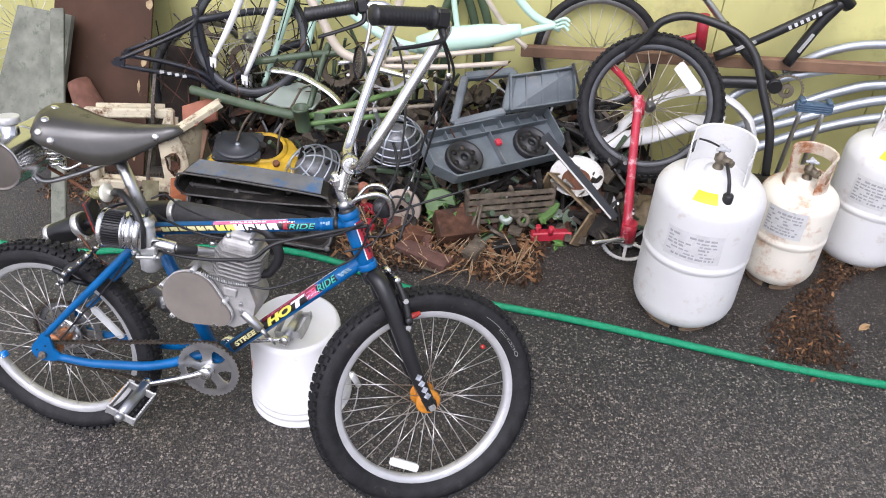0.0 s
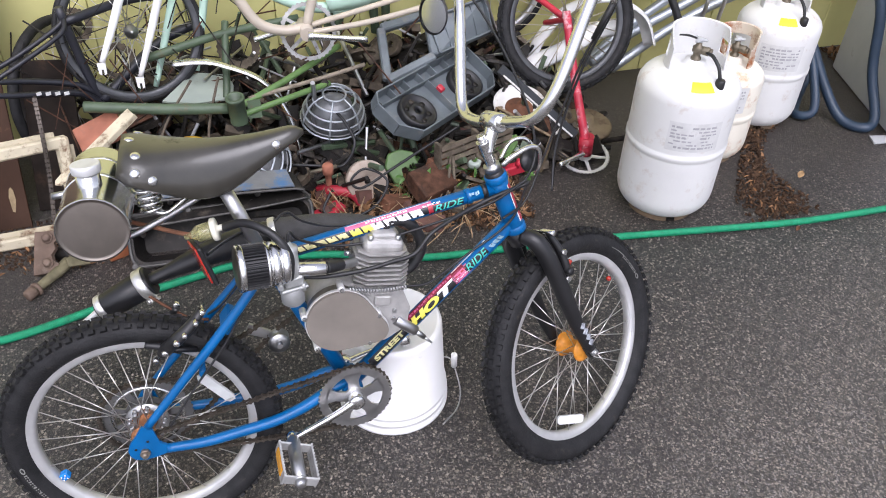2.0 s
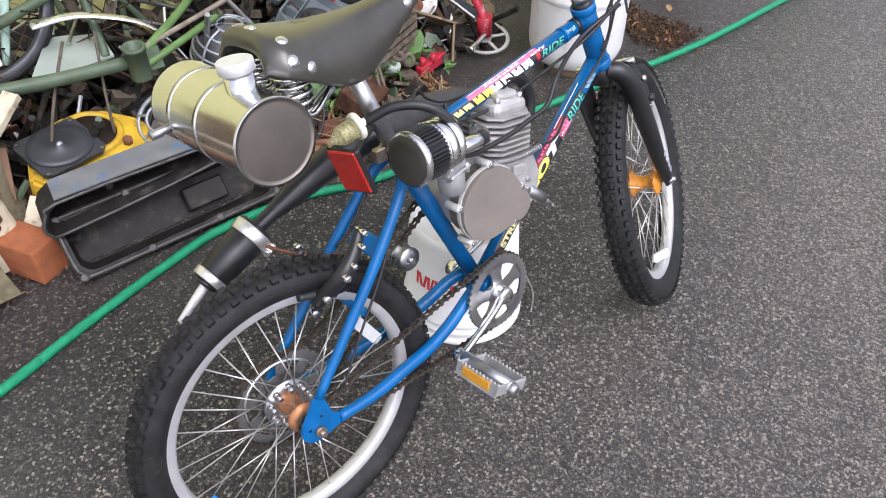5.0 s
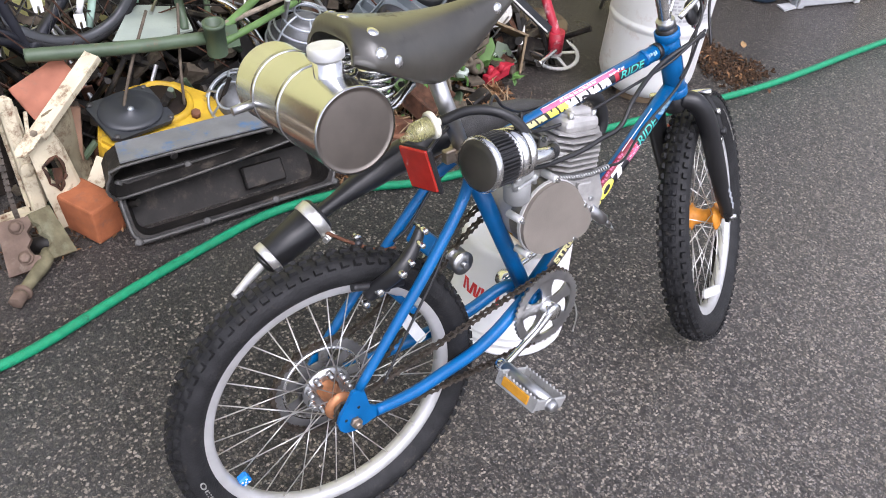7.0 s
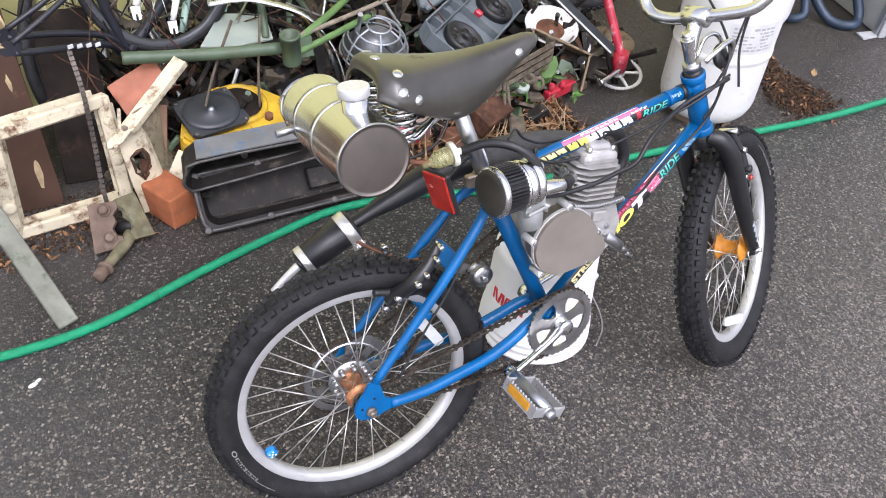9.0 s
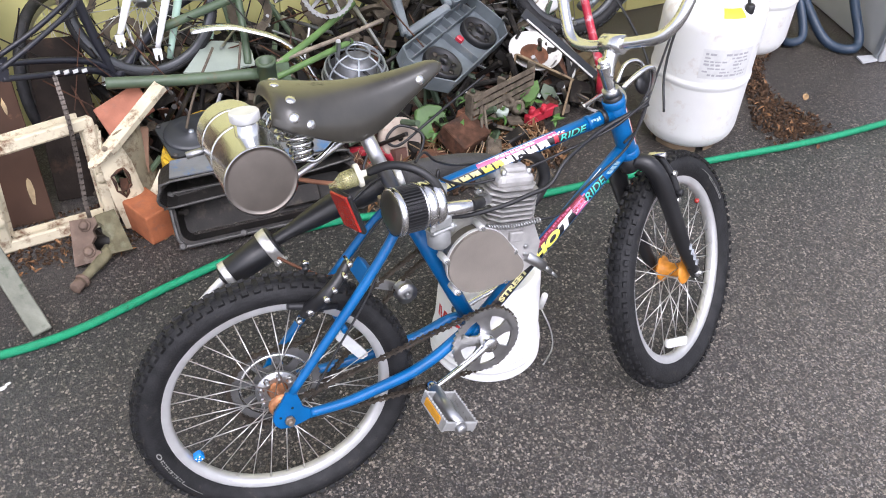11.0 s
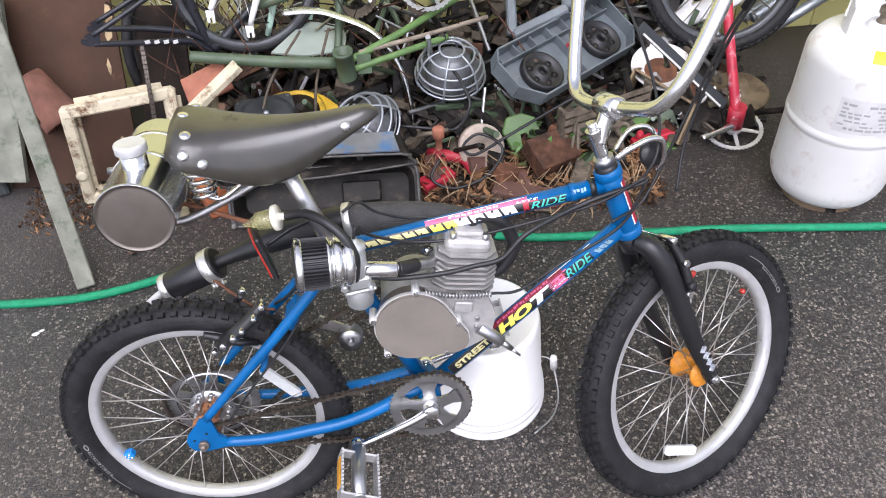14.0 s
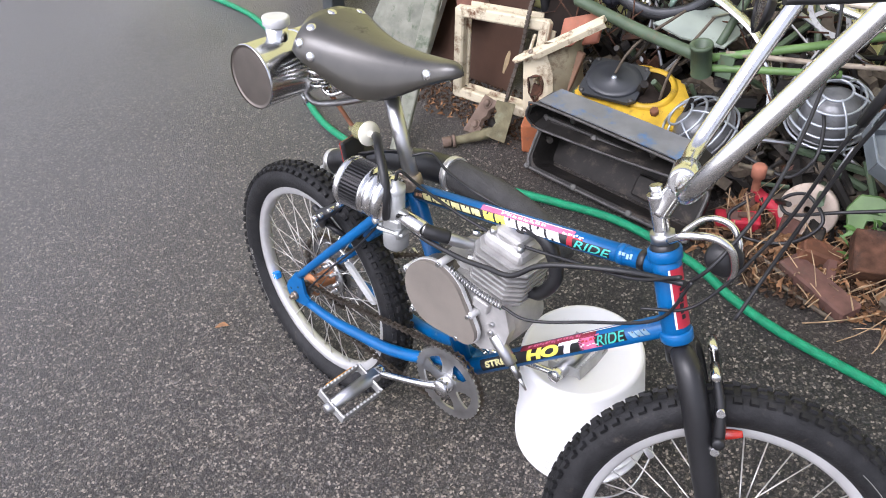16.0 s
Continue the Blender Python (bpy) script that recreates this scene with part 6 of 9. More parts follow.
    for row in range(7):
        a = 155.0
        while a < 205:
            w = rnd.uniform(2, 8)
            if rnd.random() < 0.75:
                patch("label_line", a, min(a + w, 206), zl + 0.006 + row * 0.0112, zl + (0.0112 if row % 3 else 0.0128) + row * 0.0112, INK, "", 0.0024)
            a += w + 1.5
    if sticker:
        bm = B()
        rows = []
        for k in range(9):
            a = radians(166 + 30 * k / 8)
            row = []
            for j in range(5):
                b = radians(38 + 22 * j / 4)
                row.append(bm.verts.new(((r * (0.30 + 0.70 * math.cos(b)) + 0.0018) * math.cos(a), (r * (0.30 + 0.70 * math.cos(b)) + 0.0018) * math.sin(a), high + r * 0.46 * math.sin(b) + 0.0018)))
            rows.append(row)
        for p, q in zip(rows, rows[1:]):
            for j in range(4):
                bm.faces.new((p[j], q[j], q[j + 1], p[j + 1])).smooth = True
        part("warning_sticker", bm, STICKER, body, "bright yellow sticker on the shoulder")
    return g


gas_cylinder((1.568, 0.738), 0.153, 0.500, TANK_W, "large white gas cylinder standing on the asphalt", 72, TANK_W, TAN_RING)
gas_cylinder((1.893, 0.975), 0.117, 0.362, TANK_R, "small cream gas cylinder with a rust-eaten collar", 60, COLLAR_R, TAN_RING, sticker=False, valve_cap=False, open_half=140.0, pierced=True)
gas_cylinder((2.195, 1.155), 0.146, 0.450, TANK_W, "tall white gas cylinder with a yellow shoulder sticker", 62, TANK_W, TAN_RING)

# ---- upturned bucket ----
bucket = thing("bucket", "white plastic bucket turned upside down with red print", "bucket", pose(0.515, 0.177, 0, 0, 0, 0) @ Matrix.Diagonal((0.99, 0.99, 1, 1)))
bm = B()
lathe(bm, [(0.133, 0), (0.136, 0.002), (0.136, 0.010), (0.131, 0.012), (0.131, 0.026), (0.1345, 0.028), (0.1345, 0.034), (0.129, 0.036), (0.129, 0.046), (0.132, 0.048), (0.132, 0.053), (0.1275, 0.056), (0.116, 0.246), (0.1135, 0.254), (0.108, 0.259), (0.103, 0.259), (0.100, 0.2555), (0, 0.2555)], 64)
shell = part("shell", bm, BUCKET, bucket)
bm = B()
tube(bm, [(0.13, 0.03, 0.062), (0.155, 0.02, 0.055), (0.162, -0.02, 0.030), (0.158, -0.06, 0.012), (0.135, -0.10, 0.006), (0.09, -0.135, 0.006)], 0.002, 7)
part("wire_handle", bm, STEEL, bucket, "thin wire bail handle")
bm = B()
rod(bm, (0.160, 0.006, 0.045), (0.150, -0.02, 0.115), 0.008, seg=12, bevel=0.002)
part("handle_grip", bm, BUCKET, bucket, "white plastic handle grip")


def bar_on_bucket(ang, z, w, h, slant):
    """A plain red printed bar bent onto the shell."""
    bm = B()
    rows = []
    for k in range(4):
        zz = z + h * (k / 3 - 0.5)
        rr = 0.1275 - (zz - 0.056) * 0.0605 + 0.0008
        mid = ang + slant * (k / 3 - 0.5)
        rows.append([bm.verts.new((rr * math.cos(mid + s * w / 2), rr * math.sin(mid + s * w / 2), zz)) for s in (-1, 1)])
    for p, q in zip(rows, rows[1:]):
        bm.faces.new((p[0], p[1], q[1], q[0])).smooth = True
    part("printed_bar", bm, RED_INK, shell)


# a worn row of red print, as plain bars
ang = radians(215)
for kind in "bdmab":
    if kind == "d":
        bar_on_bucket(ang, 0.150, 0.095, 0.009, 0.0)
        ang -= 0.16
        continue
    bar_on_bucket(ang, 0.150, 0.056, 0.034, 0.0 if kind != "a" else 0.06)
    if kind == "m":
        bar_on_bucket(ang - 0.078, 0.150, 0.044, 0.032, 0.05)
        bar_on_bucket(ang - 0.150, 0.150, 0.056, 0.034, 0.0)
        ang -= 0.225
    elif kind == "a":
        bar_on_bucket(ang - 0.106, 0.150, 0.056, 0.034, -0.06)
        ang -= 0.19
    else:
        ang -= 0.125


# ---- the scrap pile along the wall ----
def old_wheel(c, normal, r, label, tyre_mat=RUBBER, rim_mat=ALLOY, spokes=28, tyre_r=0.020, group="", spin_deg=0, hub_mat=STEEL, spoke_mat=SPOKE, spoke_r=0.0012, knobs=0):
    """A loose bicycle wheel with its centre at c, facing along normal."""
    m = axis(c, Vector(c) + Vector(normal)) @ Matrix.Rotation(radians(spin_deg), 4, "Z")
    w = thing("spare_bicycle_wheel", label, "bicycle wheel", m, group)
    bm = B()
    lathe(bm, [(r - 2 * tyre_r + tyre_r * (1 + math.cos(a)), tyre_r * math.sin(a)) for a in (2 * math.pi * k / 14 for k in range(15))], 72)
    for k in range(knobs):
        for row, lean in ((0, -42), (1, 0), (0, 42)):
            spot = Matrix.Rotation(2 * math.pi * (k + 0.5 * row) / knobs, 4, "Z") @ Matrix.Translation((r - tyre_r, 0, 0)) @ Matrix.Rotation(radians(lean), 4, "Y") @ Matrix.Translation((tyre_r + 0.001, 0, 0))
            box(bm, (0.008, 0.013, 0.009), spot, 0)
    part("tyre", bm, tyre_mat, w)
    ri = r - 2 * tyre_r
    bm = B()
    lathe(bm, [(ri + 0.006, 0.011), (ri - 0.006, 0.012), (ri - 0.014, 0.007), (ri - 0.015, 0), (ri - 0.014, -0.007), (ri - 0.006, -0.012), (ri + 0.006, -0.011), (ri + 0.006, 0.011)], 72)
    part("rim", bm, rim_mat, w)
    part("hub", lathe(B(), [(0, 0.05), (0.005, 0.05), (0.005, 0.034), (0.02, 0.030), (0.02, 0.026), (0.012, 0.022), (0.012, -0.022), (0.02, -0.026), (0.02, -0.030), (0.005, -0.034), (0.005, -0.05), (0, -0.05)], 18), hub_mat, w)
    sp_b = B()
    rod(sp_b, (0, 0, 0), (0, 0, 1), spoke_r, seg=4)
    me = mesh_of(sp_b, "spoke", spoke_mat)
    for k in range(spokes):
        a = 2 * math.pi * k / spokes
        s = 1 if k % 2 else -1
        cr = (1 if (k // 2) % 2 else -1) * radians(45)
        p = Vector((0.018 * math.cos(a + cr), 0.018 * math.sin(a + cr), s * 0.027))
        q = Vector(((ri - 0.013) * math.cos(a), (ri - 0.013) * math.sin(a), s * 0.003))
        part("spoke", me, None, w, "", axis(p, q) @ Matrix.Diagonal((1, 1, (q - p).length, 1)))
    return w


def bars(name, label, category, base, pieces, group=""):
    """A thing of several round tubes; each piece: part name, path, radius, material, part label."""
    t = thing(name, label, category, Matrix.Translation(base), group)
    o = Vector(base)
    for nm, path, r, material, lab in pieces:
        bm = B()
        tube(bm, [Vector(p) - o for p in path], r, 12, steps=6)
        part(nm, bm, material, t, lab)
    return t


def chainring_at(parent, o, c, normal, r, material, teeth=40, spider=True, label=""):
    bm = B()
    m = axis(Vector(c) - Vector(o), Vector(c) - Vector(o) + Vector(normal))
    ring_plate(bm, r * 0.85, r, 0.004, m=m, teeth=teeth)
    ring_plate(bm, 0.010, 0.026, 0.006, 24, m)
    if spider:
        for k in range(5):
            plate(bm, [(0.018, -0.006), (r * 0.84, -0.005), (r * 0.84, 0.005), (0.018, 0.006)], 0.004, m @ Matrix.Rotation(2 * math.pi * k / 5, 4, "Z"))
    part("chainring", bm, material, parent, label)


# brown steel sheet leaning on the wall
bm = B()
d = Vector((0, 0.46, 0.80)).normalized()
mm = Matrix.Translation((-0.596, 1.10, 0.0)) @ Matrix.Rotation(-math.atan2(0.46, 0.80), 4, "X")
box(bm, (0.39, 0.010, 1.00), mm @ Matrix.Translation((0, 0.005, 0.50)), 0.002)
sheet = solid("steel_sheet", bm, BROWN_SHEET, "brown rust-stained steel sheet leaning on the wall", "metal sheet")
rnd = random.Random(77)
for k in range(16):
    z, w, tall = rnd.choice((rnd.uniform(0.30, 0.52), rnd.uniform(0.60, 0.95), rnd.uniform(0.05, 0.95))), rnd.uniform(0.006, 0.020), rnd.uniform(0.012, 0.050)
    rough_edge = [(w * (0.6 + 0.5 * rnd.random()) * math.cos(a), tall * (0.5 + 0.5 * rnd.random()) * math.sin(a)) for a in (2 * math.pi * n / 9 for n in range(9))]
    bm = plate(B(), rough_edge, 0.0016, mm @ Matrix.Translation((0.183 - rnd.random() ** 2 * 0.03, -0.001, z)) @ Matrix.Rotation(radians(90), 4, "X"))
    part("paint_flake", bm, FLAKE, sheet, "peeling tan paint along the edge").matrix_parent_inverse = sheet.matrix_basis.inverted()

# narrow board, its brown darkened to stand for the shaded gap behind the frame
bm = B()
box(bm, (0.150, 0.016, 0.46), Matrix.Translation((-0.310, 1.175, 0.0)) @ Matrix.Rotation(radians(-24), 4, "X") @ Matrix.Rotation(radians(4), 4, "Y") @ Matrix.Translation((0, 0, 0.23)), 0.002)
solid("dark_board", bm, SHADE_BLACK, "narrow board leaning behind the cream frame, coloured near black for the deep shade", "board")

# weathered wide board and narrow plank
bw = Vector((-0.865, 1.055, 0.075))
bt = Vector((-0.815, 1.345, 0.520))
zax = (bt - bw).normalized()
xax = Vector((1, -0.06, 0.02)).normalized()
yax = zax.cross(xax).normalized()
xax = yax.cross(zax)
bm = B()
rot = Matrix((xax, yax, zax)).transposed().to_4x4()
L = (bt - bw).length
plate(bm, [(-0.140, 0), (0.165, 0), (0.140, L), (-0.085, L)], 0.020, Matrix.Translation(bw) @ rot @ Matrix.Rotation(radians(90), 4, "X"))
solid("wide_board", bm, PLANK, "wide weathered grey-green board leaning on brown sheet", "board")
bm = B()
p0, p1 = Vector((-0.468, 0.635, 0.0)), Vector((-0.700, 1.285, 0.545))
zx = (p1 - p0).normalized()
xx = Vector((0.9, 0.33, 0)).normalized()
yx = zx.cross(xx).normalized()
xx = yx.cross(zx)
rot2 = Matrix((xx, yx, zx)).transposed().to_4x4()
box(bm, (0.046, 0.020, (p1 - p0).length), Matrix.Translation(p0 + Vector((0, 0, 0.008))) @ rot2 @ Matrix.Translation((0, 0, (p1 - p0).length / 2)), 0.003)
solid("narrow_plank", bm, PLANK, "narrow weathered grey-green plank propped at a slant", "plank")
bm = B()
box(bm, (0.10, 0.07, 0.085), Matrix.Translation((-0.84, 1.09, 0.0425)) @ Matrix.Rotation(0.3, 4, "Z"), 0.012, 2)
solid("concrete_block", bm, STAND_GREY, "dark damp concrete block under the leaning board", "block")

# terracotta pot on its side
bm = B()
lathe(bm, [(0, 0.004), (0.045, 0), (0.050, 0.01), (0.066, 0.15), (0.074, 0.152), (0.076, 0.19), (0.070, 0.192), (0.060, 0.15), (0.044, 0.02), (0, 0.018)], 36, axis((-0.662, 1.235, 0.300), (-0.578, 1.165, 0.170)) @ Matrix.Diagonal((0.85, 0.85, 0.85, 1)))
solid("flower_pot", bm, POT_CLAY, "terracotta flower pot tipped against the sheet", "flower pot")
old_wheel((-1.04, 1.535, 0.315), (0.05, -1, 0.18), 0.315, "old thin-rimmed bicycle wheel leaning on the wall", CREAM, ALLOY, 32, 0.012)

# dark machine stand at the far end
stand = thing("machine_stand", "charcoal machine block on a tubular leg", "machine", Matrix.Translation((-1.45, 1.25, 0)))
bm = B()
box(bm, (0.54, 0.23, 0.165), Matrix.Translation((-0.14, 0.06, 0.174)) @ Matrix.Rotation(-0.12, 4, "Z"), 0.02, 2)
part("block", bm, WET_BLACK, stand)
bm = B()
box(bm, (0.60, 0.28, 0.014), Matrix.Translation((-0.14, 0.06, 0.262)) @ Matrix.Rotation(-0.12, 4, "Z"), 0.004)
part("top_flange", bm, STAND_GREY, stand)
for x in (-0.30, -0.05):
    part("cap_bolt", rod(B(), (x, 0.05, 0.266), (x, 0.05, 0.276), 0.022, seg=18, bevel=0.002), WET_BLACK, stand)
post = Matrix.Translation((0.128, -0.09, 0.006)) @ Matrix.Rotation(-0.12, 4, "Z") @ Matrix.Rotation(radians(-8), 4, "X")
part("leg", box(B(), (0.070, 0.060, 0.25), post @ Matrix.Translation((0, 0, 0.125)), 0.006, 2), STAND_GREY, stand)
part("foot", plate(B(), [(-0.075, -0.050), (0.050, -0.058), (0.080, 0.030), (0.030, 0.062), (-0.065, 0.050)], 0.010, Matrix.Translation((0.130, -0.095, 0.005)), 0.002), STAND_GREY, stand)
bm = B()
tube(bm, [(-0.34, 0.08, 0.0), (-0.34, 0.08, 0.2)], 0.03, 14)
part("leg", bm, WET_BLACK, stand)
bm = B()
box(bm, (0.12, 0.08, 0.10), Matrix.Translation((-1.44, 1.585, 0.05)), 0.012, 2)
solid("blue_crate", bm, BLUE_D, "small blue plastic crate by the wall", "crate")

# cream window-like frame standing on the asphalt
cf = thing("cast_frame", "chipped cream cast-iron frame with rusty edges", "frame", Matrix.Translation((-0.385, 1.0, 0)))
o = Vector((-0.385, 1.0, 0))
BL, BR, TL, TR = Vector((-0.530, 1.000, 0.018)), Vector((-0.250, 1.016, 0.020)), Vector((-0.502, 1.020, 0.300)), Vector((-0.242, 1.098, 0.285))


def beam(a, b, w, t, face):
    """A bevelled flat bar from a to b, w wide across face's plane and t thick along face."""
    a, b = Vector(a), Vector(b)
    z = (b - a).normalized()
    y = (Vector(face) - z * z.dot(Vector(face))).normalized()
    x = y.cross(z)
    bm = B()
    box(bm, (w, t, (b - a).length), Matrix.Translation(a) @ Matrix((x, y, z)).transposed().to_4x4() @ Matrix.Translation((0, 0, (b - a).length / 2)), min(w, t) * 0.18)
    return bm


fn = (0.1, -1, 0.25)
for a, b in ((BL, BR), (TL, TR), (BL, TL), (BR, TR)):
    e = (b - a).normalized() * 0.014
    part("rail", beam(a - e - o, b + e - o, 0.034, 0.030, fn), CREAM, cf)
    part("inner_lip", beam(a - o + e * 1.4 + Vector((0, 0.018, 0)), b - o - e * 1.4 + Vector((0, 0.018, 0)), 0.050, 0.008, fn), CREAM, cf)
for p in (BL.lerp(TL, 0.3), BR.lerp(TR, 0.45)):
    bm = B()
    lathe(bm, [(0, 0), (0.016, 0), (0.016, 0.006), (0.008, 0.008), (0, 0.008)], 14, axis(p - o + Vector((0, -0.016, 0.004)), p - o + Vector((0.1, -1, 0.25))))
    part("lug", bm, CREAM, cf)
# cream bent bracket with a broken window
br = thing("bent_bracket", "chipped cream sheet-metal bracket with torn rusty hole", "bracket", Matrix.Translation((-0.17, 1.0, 0)))
o2 = Vector((-0.17, 1.0, 0))
A_, B_, face = Vector((-0.036, 1.080, 0.366)) - o2, Vector((-0.236, 0.975, 0.244)) - o2, Vector((-0.5, -0.4, 0.8)).normalized()
along = (B_ - A_).normalized()
across = face.cross(along).normalized()
part("strap", beam(A_, B_, 0.034, 0.004, face), CREAM, br)
for k in (-1, 1):
    part("flange", beam(A_ + across * 0.017 * k - face * 0.008, B_ + across * 0.017 * k - face * 0.008 - along * (0.03 if k > 0 else 0), 0.004, 0.018, face), CREAM, br)
part("strap_tip", plate(B(), [(-0.019, 0), (0.019, 0), (0.012, 0.030), (-0.004, 0.040), (-0.015, 0.030)], 0.005, Matrix.Translation(B_ - along * 0.004) @ Matrix((across, along, across.cross(along))).transposed().to_4x4()), CREAM, br)
c = B_ - along * 0.03
part("strap_bolt", rod(B(), c - face * 0.004, c + face * 0.008, 0.008, seg=6), OLD_NUT, br)
# front web with a torn opening: four strips round the hole
web = [Vector(p) - o2 for p in ((-0.240, 0.985, 0.256), (-0.176, 1.012, 0.262), (-0.150, 0.980, 0.055), (-0.168, 0.962, 0.012), (-0.222, 0.955, 0.012), (-0.232, 0.962, 0.100))]
gash = [Vector(p) - o2 for p in ((-0.221, 0.977, 0.178), (-0.184, 0.990, 0.190), (-0.176, 0.984, 0.140), (-0.186, 0.978, 0.128), (-0.198, 0.974, 0.104), (-0.216, 0.972, 0.132))]
bm = B()
fr_, gf = [bm.verts.new(p) for p in web], [bm.verts.new(p) for p in gash]
bk, gb = [bm.verts.new(p + Vector((0.008, 0.012, 0.002))) for p in web], [bm.verts.new(p + Vector((0.008, 0.012, 0.002))) for p in gash]
for k in range(6):
    n = (k + 1) % 6
    for q in ((fr_[k], fr_[n], gf[n], gf[k]), (bk[n], bk[k], gb[k], gb[n]), (fr_[n], fr_[k], bk[k], bk[n]), (gf[k], gf[n], gb[n], gb[k])):
        bm.faces.new(q)
part("web", bm, CREAM, br)
bm = B()
for k in range(6):
    a, b = gash[k], gash[(k + 1) % 6]
    tube(bm, [a + Vector((0, -0.001, 0)), a.lerp(b, 0.5) + Vector((0.003, -0.002, 0.004)), b + Vector((0, -0.001, 0))], [0.002, 0.005, 0.002], 6)
plate(bm, [(-0.014, -0.022), (0.012, -0.016), (0.016, 0.012), (-0.010, 0.020)], 0.003, Matrix.Translation(Vector((-0.194, 0.978, 0.146)) - o2) @ Matrix.Rotation(radians(70), 4, "X") @ Matrix.Rotation(radians(38), 4, "Y"))
part("torn_edge", bm, RUST_DK, br, "rusty torn edge of the hole")
# a curved sheet closes the bracket at the back
bm = B()
rows = []
for k in range(9):
    a = radians(-10 + 14 * k)
    x, y = -0.176 + 0.072 * math.sin(a) * 0.9, 1.085 - 0.075 * math.cos(a)
    rows.append([bm.verts.new(Vector((x + (0.02 if z < 0.1 else 0), y, z + 0.010 * math.sin(k))) - o2) for z in (0.060, 0.16, 0.285)])
for p, q in zip(rows, rows[1:]):
    for j in range(2):
        bm.faces.new((p[j], q[j], q[j + 1], p[j + 1])).smooth = True
bmesh.ops.solidify(bm, geom=bm.faces[:], thickness=0.003)
part("curved_sheet", bm, CREAM_DIM, br, "dirty beige curved sheet")
part("foot_flange", beam(Vector((-0.172, 0.960, 0.016)) - o2, Vector((-0.078, 1.015, 0.128)) - o2, 0.040, 0.004, (-0.4, -0.7, 0.5)), CREAM, br)
part("prop", beam(Vector((-0.235, 0.985, 0.215)) - o2, Vector((-0.215, 1.01, 0.305)) - o2, 0.008, 0.008, (0, -1, 0)), CREAM, br)
bm = B()
box(bm, (0.030, 0.016, 0.165), Matrix.Translation((-0.125, 1.055, 0.172)) @ Matrix.Rotation(radians(14), 4, "Y") @ Matrix.Rotation(radians(-16), 4, "X"), 0.002)
solid("split_lath", bm, WOODBAR, "short split piece of wooden lath", "wood piece")
bm = B()
box(bm, (0.140, 0.095, 0.013), Matrix.Translation((-0.140, 1.128, 0.282)) @ Matrix.Rotation(radians(20), 4, "Z") @ Matrix.Rotation(radians(34), 4, "X") @ Matrix.Rotation(radians(-26), 4, "Y"), 0.004, 2)
solid("roof_tile", bm, TERRA, "salmon-red clay tile resting on the cream bracket", "tile")
bm = B()
box(bm, (0.085, 0.150, 0.098), Matrix.Translation((-0.158, 0.948, 0.049)) @ Matrix.Rotation(radians(24), 4, "Z"), 0.007, 2)
solid("brick", bm, BRICK_OR, "orange clay brick on the asphalt", "brick")

# rusty roller chain hanging over the cream frame
cpts = [(-0.282, 1.130, 0.420), (-0.281, 1.072, 0.330), (-0.290, 1.035, 0.214), (-0.304, 0.985, 0.098), (-0.300, 0.955, 0.030), (-0.275, 0.95, 0.012)]
line = smooth_path(cpts, 17)
verts, faces = [], []
for k in range(len(line) - 1):
    a, b = line[k], line[k + 1]
    dd = (b - a).normalized()
    sx = Vector((1, 0, 0)) if k % 2 else Vector((0.8, -0.6, 0))
    nn = dd.cross(sx).normalized()
    sx = nn.cross(dd)
    s = len(verts)
    hw = 0.0058 if k % 2 else 0.0030
    for u in ((a - dd * 0.002, b + dd * 0.002) if k % 2 else (a, b)):
        for i, j in ((-1, -1), (1, -1), (1, 1), (-1, 1)):
            verts.append(tuple(u + sx * hw * i + nn * 0.0034 * j))
    faces += [(s, s + 1, s + 2, s + 3), (s + 7, s + 6, s + 5, s + 4)] + [(s + i, s + 4 + i, s + 4 + (i + 1) % 4, s + (i + 1) % 4) for i in range(4)]
me = bpy.data.meshes.new("roller_chain")
me.from_pydata(verts, [], faces)
me.materials.append(CHAIN)
tagged(new("roller_chain", me), "rusty roller chain hanging over the cream frame", "chain")

# iron pipe clamp on the asphalt
pc = thing("pipe_clamp", "earthy old iron pipe clamp with two bolts", "pipe fitting", Matrix.Translation((-0.32, 0.86, 0)))
jaw = [(-0.040, -0.062), (0.034, -0.058), (0.036, -0.034), (0.020, -0.026), (0.014, -0.008), (0.026, 0.008), (0.022, 0.026), (0.036, 0.040), (0.034, 0.060), (-0.036, 0.064)]
front = Matrix.Translation((-0.004, 0.016, 0.062)) @ Matrix.Rotation(radians(-8), 4, "Z") @ Matrix.Rotation(radians(40), 4, "X") @ Matrix.Rotation(radians(-14), 4, "Y")
rear = Matrix.Translation((0.062, 0.022, 0.066)) @ Matrix.Rotation(radians(10), 4, "Z") @ Matrix.Rotation(radians(44), 4, "X") @ Matrix.Rotation(radians(22), 4, "Y")
part("front_plate", plate(B(), jaw, 0.013, front, 0.002), BROWN_IRON, pc, "brown flat clamp plate")
part("rear_plate", plate(B(), [(-x * 0.8, y * 0.95) for x, y in jaw[::-1]], 0.016, rear, 0.002), MOSSY, pc, "mossy clamp plate")
bm = B()
lathe(bm, [(0.014, -0.03), (0.019, -0.027), (0.019, 0.027), (0.014, 0.03)], 18, Matrix.Translation((0.042, 0.026, 0.040)) @ Matrix.Rotation(radians(60), 4, "Z") @ Matrix.Rotation(radians(80), 4, "X"))
part("collar", bm, DARK_IRON, pc)
bm = B()
tube(bm, [(0.045, 0.0, 0.034), (0.018, -0.036, 0.030), (-0.010, -0.056, 0.022), (-0.040, -0.085, 0.018)], [0.017, 0.016, 0.0135, 0.0125], 14)
part("elbow", bm, MOSSY, pc)
